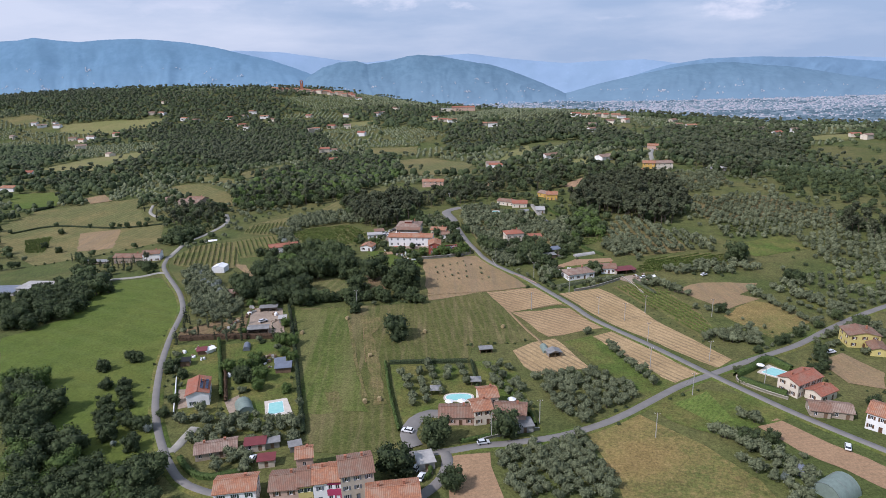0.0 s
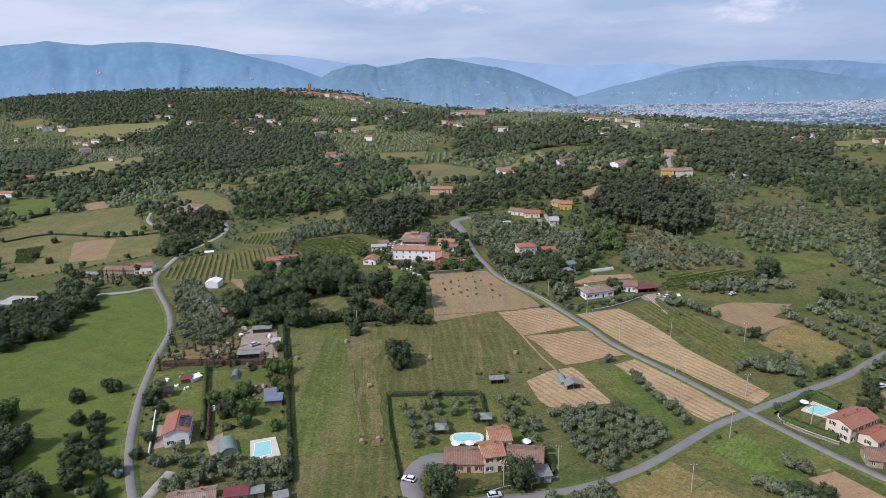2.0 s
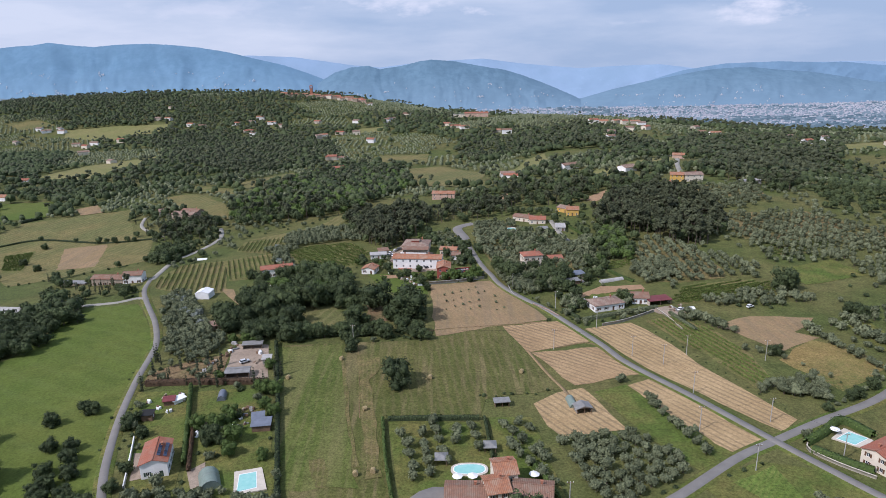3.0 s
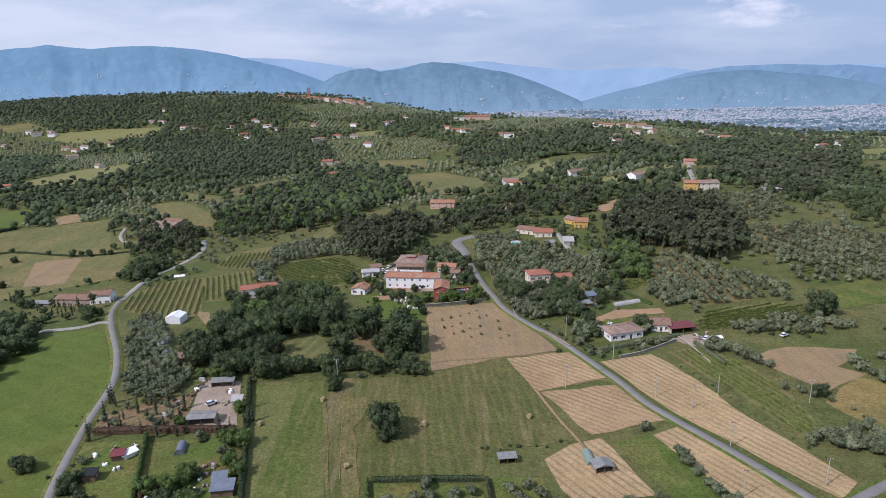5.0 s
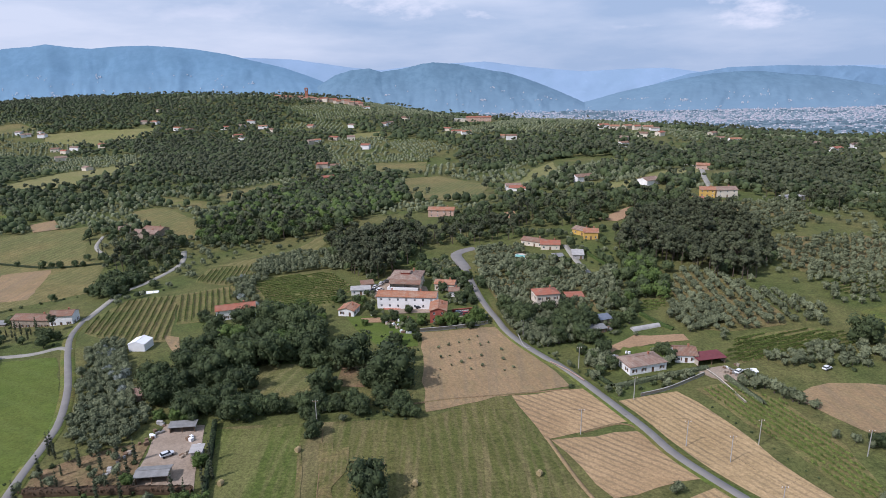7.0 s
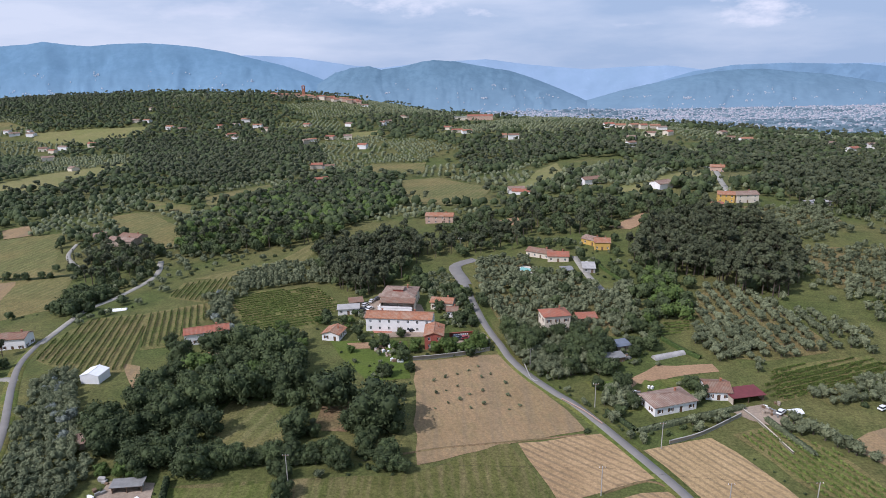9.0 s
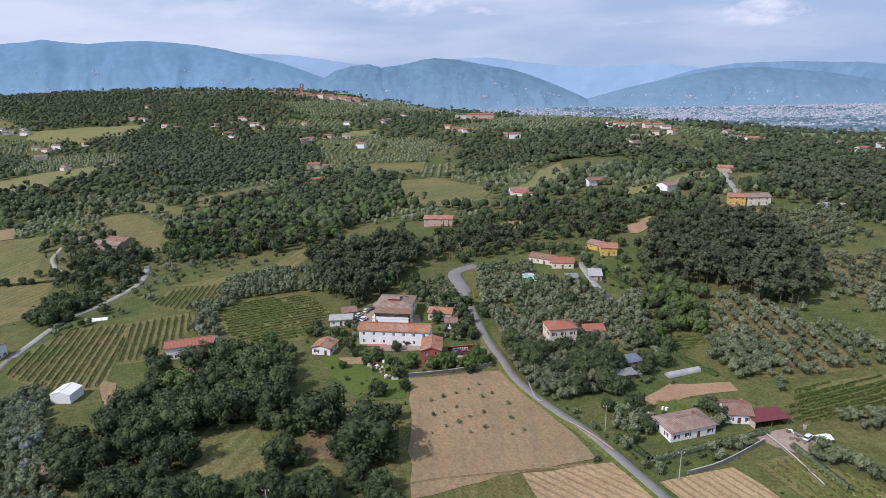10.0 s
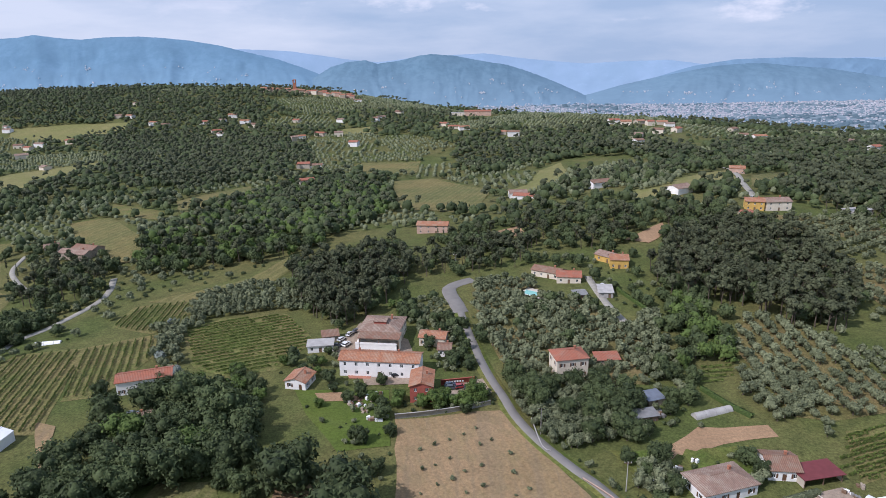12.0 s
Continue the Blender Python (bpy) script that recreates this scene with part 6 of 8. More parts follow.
for x, y in [(67.1, 347.0), (62.2, 344.7), (59.1, 342.2), (71.9, 349.7)]:
    heap(x, y, 1.7, far_rng.choice([TURQ, TARP]), "turquoise and white garden things on the lawn", "garden_clutter")
for (x, y), ang, col, label in zip([(-14.5, 397.8), (-10.3, 397.9), (4.2, 390.5), (13.8, 386.0), (-36.2, 423.0), (-33.8, 435.5), (-36.6, 432.5)], (8, 8, 20, 70, 60, 40, 75), ((0.03, 0.03, 0.035), (0.75, 0.75, 0.74), (0.04, 0.06, 0.09), (0.6, 0.61, 0.62), (0.78, 0.78, 0.77), (0.12, 0.12, 0.13), (0.6, 0.6, 0.6)),
                                   ("black car parked before the farmhouse", "white car parked before the farmhouse", "dark blue car in the car park", "silver car beside the cypress", "white car beside the garages", "dark grey car in the villa's court", "pale grey car in the villa's court")):
    car(x, y, ang, col, label)


# ---- trees ----
def ball(level, cut=False):
    """An icosphere as points and triangles, open below if cut."""
    ico = bmesh.new()
    bmesh.ops.create_icosphere(ico, subdivisions=level, radius=1)
    v, t = np.array([x.co[:] for x in ico.verts]), [[x.index for x in f.verts] for f in ico.faces if not cut or f.calc_center_median().z > -0.4]
    ico.free()
    return v, t


BALLS = [ball(1), ball(2), ball(1, True), ball(2, True)]


def lump_crown(rng, lumps, cards, size, level=1, flat=1.0, up=0.0, core=0.84, loose=0.55, cut=False):
    """A crown of leaf clumps set over several lumps (centre, radius), round uneven cores. Gives points, quads, triangles, tint."""
    v, q, tri, tint = [], [], [], []
    area = np.array([r * r for _, r in lumps])
    tone = rng.uniform(0, 0.22, len(lumps))
    for k in rng.choice(len(lumps), cards, p=area / area.sum()) if cards else []:
        c, r = lumps[k]
        n = rng.normal(size=3)
        n[2] = n[2] * 0.8 + 0.3
        n /= np.linalg.norm(n)
        p = np.array(c) + n * r * rng.uniform(0.8, 1.22) * np.array((1, 1, flat))
        m = n + rng.normal(size=3) * loose + np.array((0, 0, up))
        m /= np.linalg.norm(m)
        a = np.cross(m, rng.normal(size=3))
        a /= np.linalg.norm(a)
        b = np.cross(m, a)
        s1, s2 = size * rng.uniform(0.55, 1.3) / 2, size * rng.uniform(0.55, 1.3) / 2
        i = len(v)
        v += [p - a * s1 * 1.25, p - b * s2 * 1.25 + a * s1, p + b * s2 * 1.25 + a * s1 * 0.6]
        tri.append([i, i + 1, i + 2])
        tint += [tone[k] + rng.uniform(0.05, 0.5)] * 3
    for k, (c, r) in enumerate(lumps):
        iv, it = BALLS[(1 if k == len(lumps) - 1 and level else 0) + (2 if cut else 0)]
        i = len(v)
        bumps = 1 + 0.16 * np.sin(iv @ rng.normal(size=(3, 1)) * 4 + rng.uniform(0, 6)) + rng.uniform(-0.12, 0.12, (len(iv), 1))
        v += list(np.array(c) + iv * r * core * np.array((1, 1, flat)) * bumps)
        tri += [[a + i for a in t] for t in it]
        tint += list(tone[k] + rng.uniform(0.0, 0.3, len(iv)))
    return np.array(v), np.array(q, dtype=int).reshape(-1, 4), np.array(tri).reshape(-1, 3), np.array(tint)


def trunk_mesh(rng, h, r, limbs):
    """A tapered trunk with limbs, five-sided."""
    v, f = [], []

    def tube(path):
        base = len(v)
        for p, rad in path:
            for k in range(5):
                a = 2 * math.pi * k / 5
                v.append((p[0] + rad * math.cos(a), p[1] + rad * math.sin(a), p[2]))
        for i in range(len(path) - 1):
            for k in range(5):
                f.append((base + i * 5 + k, base + i * 5 + (k + 1) % 5, base + i * 5 + 5 + (k + 1) % 5, base + i * 5 + 5 + k))

    bend = rng.uniform(-0.08, 0.08, 2) * h
    tube([((0, 0, -0.4), r * 1.3), ((bend[0] * 0.4, bend[1] * 0.4, h * 0.45), r), ((bend[0], bend[1], h), r * 0.6)])
    for i in range(limbs):
        a = rng.uniform(0, 6.28)
        L = h * rng.uniform(0.4, 0.7)
        s = np.array((bend[0] * 0.6, bend[1] * 0.6, h * rng.uniform(0.5, 0.8)))
        tube([(s, r * 0.5), (s + np.array((math.cos(a), math.sin(a), 0.9)) * L, r * 0.2)])
    return np.array(v), np.array(f)


def make_kind(kind, lod, seed):
    """A tree shape at one of four levels of detail, for trees near by to far away."""
    rng = np.random.default_rng(seed * 17 + lod * 101 + sum(map(ord, kind)))
    n = {"olive": (250, 110, 8, 0), "oak": (1250, 200, 20, 0), "pine": (520, 160, 18, 0), "cypress": (150, 80, 20, 8), "bush": (80, 44, 10, 0)}[kind][lod]
    grow = (1.0, 1.6, 2.3, 2.6)[lod]
    core, big = (0.8, 0.86, 1.0, 1.06)[lod], lod < 3
    around = lambda i, r: (r * math.cos(i * 2.4) * rng.uniform(0.45, 1.15), r * math.sin(i * 2.4) * rng.uniform(0.45, 1.15))
    if kind == "olive":
        k = (6, 4, 1, 0)[lod]
        lumps = [((rng.uniform(-1.2, 1.2), rng.uniform(-1.2, 1.2), rng.uniform(1.6, 2.9)), rng.uniform(0.7, 1.15)) for _ in range(k)] + [((0, 0, 2.0), 1.35 if lod < 2 else 1.75)]
        c = lump_crown(rng, lumps, n, 0.46 * grow, lod < 2, core=core, cut=lod > 0)
        t = trunk_mesh(rng, 1.5, 0.18, 2)
    elif kind == "oak":
        k = (17, 8, 4, 2)[lod]
        lumps = [((*around(i, 2.7), rng.uniform(1.6, 6.2)), rng.uniform(0.9, 1.75)) for i in range(k)] + [((0, 0, 4.0), 3.0)]
        c = lump_crown(rng, lumps, n, (0.48 if lod == 0 else 0.58) * grow, big, core=core, cut=lod > 0)
        t = trunk_mesh(rng, 4.6, 0.28, 4)
    elif kind == "pine":
        k = (9, 6, 3, 2)[lod]
        lumps = [((*around(i, 1.8), rng.uniform(6.4, 10.4)), rng.uniform(0.85, 1.5)) for i in range(k)] + [((0, 0, 8.6), 1.8)]
        c = lump_crown(rng, lumps, n, 0.52 * grow, big, 0.8, core=core, cut=lod > 0)
        t = trunk_mesh(rng, 8.4, 0.2, 3)
    elif kind == "cypress":
        lumps = [((rng.uniform(-0.08, 0.08), rng.uniform(-0.08, 0.08), z), r) for z, r in ((0.9, 0.5), (1.8, 0.62), (2.9, 0.66), (4.0, 0.62), (5.2, 0.52), (6.3, 0.4), (7.3, 0.26), (8.1, 0.13))[::1 if lod < 2 else 2]]
        c = lump_crown(rng, lumps, n, 0.36 * min(grow, 1.8), False, 1.0 if lod < 2 else 1.5, 0.3, core, cut=lod > 0)
        t = trunk_mesh(rng, 1.2, 0.13, 0)
    else:
        lumps = [((rng.uniform(-0.6, 0.6), rng.uniform(-0.6, 0.6), rng.uniform(0.4, 1.1)), rng.uniform(0.5, 0.9)) for _ in range((3, 3, 1, 0)[lod])] + [((0, 0, 0.6), 0.8)]
        c = lump_crown(rng, lumps, n, 0.42 * grow, False, core=core, cut=lod > 0)
        t = trunk_mesh(rng, 0.6, 0.06, 0)
    return c, t


LEAF = {"olive": OLIVE, "oak": OAK, "pine": PINE, "cypress": PINE, "bush": OAK, "bright": BRIGHT, "silver": SILVER}
SHAPE = {"bright": "oak", "silver": "olive"}
KITS = {(k, d): [make_kind(k, d, s) for s in range((5, 4, 5, 5)[d])] for k in ("olive", "oak", "pine", "cypress", "bush") for d in range(4)}
RNG = np.random.default_rng(7)


def forest(name, spots, label, category, near=400, far=580):
    """Many trees as one mesh. spots: rows of x, y, kind, scale."""
    V, Q, T, tints, qi, ti, mats = [], [], [], [], [], [], []
    off = 0
    for (x, y, kind, sc) in spots:
        lod = 0 if y < 285 or (y < near and -190 < x < 150) else (1 if y < far else 2 if y < 860 else 3)
        kit = KITS[SHAPE.get(kind, kind), lod]
        (cv, cq, ct, cn), (tv, tq) = kit[RNG.integers(len(kit))]
        a = RNG.uniform(0, 6.28)
        wide = sc * (1.0 if y < 820 or kind in ("cypress", "olive") else 1.28)          # the far woods close their canopy
        R = np.array([[math.cos(a), -math.sin(a), 0], [math.sin(a), math.cos(a), 0], [0, 0, 1]]) * np.array([[wide], [wide], [sc * RNG.uniform(0.88, 1.15)]])
        P = np.array((x, y, hz(x, y)))
        leaf = LEAF[kind]
        if leaf not in mats:
            mats.append(leaf)
        m = mats.index(leaf)
        V.append(cv @ R.T + P)
        Q.append(cq + off)
        qi += [m] * len(cq)
        if len(ct):
            T.append(ct + off)
            ti += [m] * len(ct)
        tints.append(cn + RNG.uniform(-0.12, 0.5))
        off += len(cv)
        if lod < 2 and kind != "bush" and (y < 420 or kind == "pine"):
            if BARK not in mats:
                mats.append(BARK)
            V.append(tv @ R.T + P)
            Q.append(tq + off)
            qi += [mats.index(BARK)] * len(tq)
            tints.append(np.zeros(len(tv)))
            off += len(tv)
    me = mesh_from(name, np.concatenate(V), [np.concatenate(Q), np.concatenate(T)], mats, qi + ti, np.concatenate(tints))
    return tagged(new(name, me), label, category, kind="stuff")


TREE_PARTS = {}


def tree(kind, x, y, sc=1.0, name=None, label="", group="", squash=1.0):
    """One tree as a thing of its own: trunk and crown."""
    kit = KITS[SHAPE.get(kind, kind), 0]
    k = int(RNG.integers(len(kit)))
    if (kind, k) not in TREE_PARTS:
        (cv, cq, ct, cn), (tv, tq) = kit[k]
        TREE_PARTS[kind, k] = (mesh_from("crown", cv, [cq, ct], [LEAF[kind]], None, cn + 0.1), mesh_from("trunk", tv, tq, [BARK]))
    crown, trunk = TREE_PARTS[kind, k]
    t = new(name or kind + "_tree")
    t.matrix_basis = pose(x, y, hz(x, y) - (0.9 * sc if kind in ("oak", "bright") else 0.2), 0, 0, RNG.uniform(0, 360)) @ Matrix.Diagonal((sc, sc, sc * squash, 1))
    for nm, me in (("trunk", trunk), ("crown", crown)):
        o = new(nm, me)
        o.parent = t
    return tagged(t, label, "tree", group)


def rows_in(poly, spacing, angle, jit=0.6, gap=0.05, across=None):
    """Spots on a turned grid inside a plot."""
    P = np.array(poly)
    c, s = math.cos(radians(angle)), math.sin(radians(angle))
    ctr = P.mean(0)
    rad = np.abs(P - ctr).max() * 1.5
    out = []
    for u in np.arange(-rad, rad, spacing):
        for w in np.arange(-rad, rad, across or spacing):
            if RNG.random() < gap:
                continue
            x = ctr[0] + c * u - s * w + RNG.uniform(-jit, jit)
            y = ctr[1] + s * u + c * w + RNG.uniform(-jit, jit)
            out.append((x, y))
    A = np.array(out)
    return A[inside(P, A[:, 0], A[:, 1])]


def wild(poly, spacing, keep=0.95):
    return rows_in(poly, spacing, RNG.uniform(0, 90), spacing * 0.42, 1 - keep)


def along(pts, spacing, jit=0.5):
    return np.array([(p.x + RNG.uniform(-jit, jit), p.y + RNG.uniform(-jit, jit)) for p in smooth_line(pts, spacing)])


def free(A, margin=1.5, plots=True):
    """Drops spots on roads, on houses and, if asked, on fields."""
    L, keep = np.array(LINES), np.ones(len(A), bool)
    for i in range(0, len(L), 200):
        B = L[i:i + 200]
        keep &= (np.hypot(A[:, None, 0] - B[None, :, 0], A[:, None, 1] - B[None, :, 1]) > B[None, :, 2] + margin).all(1)
    for x, y, *r in SITES:
        dx, dy = A[:, 0] - x, A[:, 1] - y
        if len(r) == 1:
            keep &= np.hypot(dx, dy) > r[0]
        else:
            keep &= (np.abs(dx * r[0] + dy * r[1]) > r[2]) | (np.abs(dy * r[0] - dx * r[1]) > r[3])
    for p in TREELESS:
        keep &= ~inside(p, A[:, 0], A[:, 1])
    if plots:
        for p in AREAS:
            keep &= ~inside(p, A[:, 0], A[:, 1])
    return A[keep]


def spots(A, kinds, lo, hi):
    return [(float(x), float(y), kinds[RNG.integers(len(kinds))], float(RNG.uniform(lo, hi))) for x, y in A]


# olive trees that stand close enough to be told apart, as things
near_olives = np.concatenate([
    free(rows_in([(14.0, 173.6), (38.7, 184.7), (45.4, 181.7), (46.9, 164.0), (47.7, 149.8), (17.4, 151.1)], 3.9, 28, 0.7), 1.0, False),
    free(rows_in([(30.3, 223.4), (58.0, 228.2), (70.7, 207.6), (58.6, 196.9), (45.1, 188.6), (39.4, 192.5), (36.0, 212.4)], 4.4, 35, 0.8), 1.0, False),
    free(rows_in([(-21.9, 234.0), (8.4, 233.6), (11.0, 214.1), (0.1, 214.3), (-9.0, 198.6), (-14.4, 193.2)], 5.6, 12, 0.9, 0.12), 1.0, False),
    free(rows_in([(12.2, 235.0), (25.3, 234.8), (30.6, 195.4), (19.0, 213.8)], 5.4, 30, 0.7, 0.1), 1.0, False),
    free(rows_in([(-95.0, 194.5), (-50.7, 195.3), (-45.6, 179.3), (-87.3, 180.6)], 4.0, 10, 1.2, 0.12), 1.0, False),
])
for x, y in near_olives[np.argsort(near_olives[:, 1])][:300]:
    tree("olive", x, y, RNG.uniform(0.92, 1.32), "olive_tree", "grey-green olive tree with a short twisted trunk", "olives of the near groves", RNG.uniform(0.85, 1.05))
rest = near_olives[np.argsort(near_olives[:, 1])][300:]

groves = [
    ([(14.1, 486.4), (42.7, 487.9), (45.4, 466.7), (64.9, 450.9), (80.5, 422.2), (71.5, 390.8), (51.9, 387.8), (35.0, 388.1), (25.0, 392.0), (20.1, 416.4), (14.8, 449.9)], 5.0, 20, 0.06),
    ([(79.2, 441.6), (90.5, 440.9), (84.5, 401.4), (78.0, 387.1), (68.7, 394.4)], 5.2, 20, 0.06),
    ([(121.0, 438.9), (138.0, 434.4), (147.3, 416.2), (151.2, 385.7), (147.6, 375.2), (119.8, 368.4), (110.4, 371.0), (109.7, 395.0), (109.6, 413.9)], 6.0, 90, 0.05),
    ([(147.3, 416.2), (164.1, 403.0), (176.0, 385.0), (165.0, 372.5), (151.2, 376.0)], 6.0, 90, 0.08),
    ([(182.6, 486.4), (250.0, 490.2), (271.9, 450.6), (286.1, 381.8), (258.3, 341.1), (218.5, 337.9), (222.9, 394.9), (182.3, 393.0), (179.6, 432.9)], 6.6, -66, 0.1),
    ([(163.9, 315.4), (273.3, 363.1), (226.3, 294.6), (178.6, 270.2)], 7.5, -66, 0.15),
    ([(-126.5, 464.2), (-122.9, 481.3), (-95.7, 500.3), (-62.8, 494.9), (-59.8, 461.4), (-96.3, 459.6), (-104.7, 436.2), (-102.7, 405.4), (-122.7, 444.4)], 4.6, 15, 0.1),
    ([(-154.7, 362.1), (-140.1, 362.4), (-112.1, 316.1), (-97.6, 297.2), (-103.0, 276.8), (-121.0, 287.3), (-127.7, 302.4)], 4.2, 30, 0.06),
    ([(24.2, 383.2), (42.4, 387.3), (60.4, 384.1), (62.6, 365.6), (45.1, 354.8), (37.1, 354.8), (27.7, 364.4)], 4.8, 25, 0.1),
    ([(175.1, 510.7), (240.6, 565.6), (239.1, 515.8), (186.9, 486.1)], 7.5, 30, 0.1),
    ([(196.4, 563.4), (259.1, 580.1), (225.4, 511.6), (192.0, 511.9)], 7.5, 30, 0.15),
    ([(61.2, 684.7), (162.7, 839.5), (219.3, 750.6), (159.8, 655.6), (107.6, 639.0)], 6.5, 30, 0.1),
    ([(153.0, 265.6), (182.4, 276.7), (196.2, 265.7), (174.3, 229.9), (161.4, 241.2)], 6.0, 30, 0.2),
    ([(110.6, 368.1), (123.3, 335.4), (178.5, 339.7), (176.5, 348.9)], 5.0, 10, 0.2),
    ([(26.9, 382.2), (58.4, 388.8), (72.8, 375.9), (59.3, 363.0), (51.8, 356.1), (40.0, 356.2), (30.2, 366.0)], 4.8, 25, 0.15),
    ([(104.0, 398.0), (119.5, 402.4), (125.9, 381.0), (117.0, 370.7), (103.9, 368.9), (98.5, 379.6)], 5.0, 30, 0.15),
    ([(54.0, 348.1), (62.9, 349.5), (67.6, 342.5), (62.4, 337.0), (57.7, 332.9), (53.7, 338.6)], 4.6, 25, 0.25),
]
spots_olive = spots(rest, ["olive"], 1.0, 1.45)
for poly, sp, ang, gap in groves:
    spots_olive += spots(free(rows_in(poly, sp * 0.72, ang, 0.45, gap, sp * 0.98), 0.8, False), ["olive"], 0.8, 1.28)
# rows of olives along field edges
for line, sp in [
    ([(63.6, 263.4), (73.0, 251.0), (79.4, 232.7), (86.8, 215.5)], 4.0), ([(67.5, 258.4), (74.2, 230.5), (79.1, 211.4)], 4.5), ([(71.8, 251.1), (80.1, 227.7)], 5),
    ([(91.2, 197.6), (98.8, 190.4), (107.4, 181.2), (115.3, 172.7)], 3.6), ([(86.2, 182.2), (93.3, 170.6), (98.6, 157.6)], 3.8), ([(88.1, 178.8), (96.7, 170.5), (103.4, 157.4)], 4.5),
    ([(87.3, 165.0), (95.9, 152.6)], 4.0), ([(25.0, 371.8), (29.4, 357.5), (35.1, 342.5), (38.2, 335.5)], 3.2), ([(22.5, 373.4), (26.9, 357.5)], 4.5),
    ([(118.4, 261.7), (131.3, 251.8)], 3.6), ([(119.6, 255.5), (131.8, 247.7)], 3.6), ([(178.7, 318.3), (182.5, 290.8), (195.7, 281.1)], 4.5), ([(157.5, 308.0), (166.9, 267.8)], 4.5),
    ([(85.1, 340.2), (63.4, 337.0), (54.1, 340.3)], 3.2), ([(111.6, 327.7), (120.9, 310.8), (128.0, 306.4)], 3.0),
]:
    spots_olive += spots(free(along(line, sp), 0.4, False), ["olive"], 0.9, 1.4)
spots_olive += spots(rows_in([(-5.9, 357.3), (13.5, 370.4), (22.0, 357.4), (26.0, 342.5), (28.1, 335.4), (-5.4, 334.9)], 5.0, 35, 0.5, 0.12, 7.5), ["olive"], 0.22, 0.45)
spots_olive.sort(key=lambda q: q[1])
spare = max(0, 300 - len(near_olives))
for x, y, kind, sc in spots_olive[:spare]:
    tree(kind, x, y, sc, "olive_tree", "grey-green olive tree in a field row", "olives along the fields", 0.95)
spots_olive = spots_olive[spare:]
forest("olive_grove", spots_olive, "grey-green olive trees in regular rows", "olive grove")

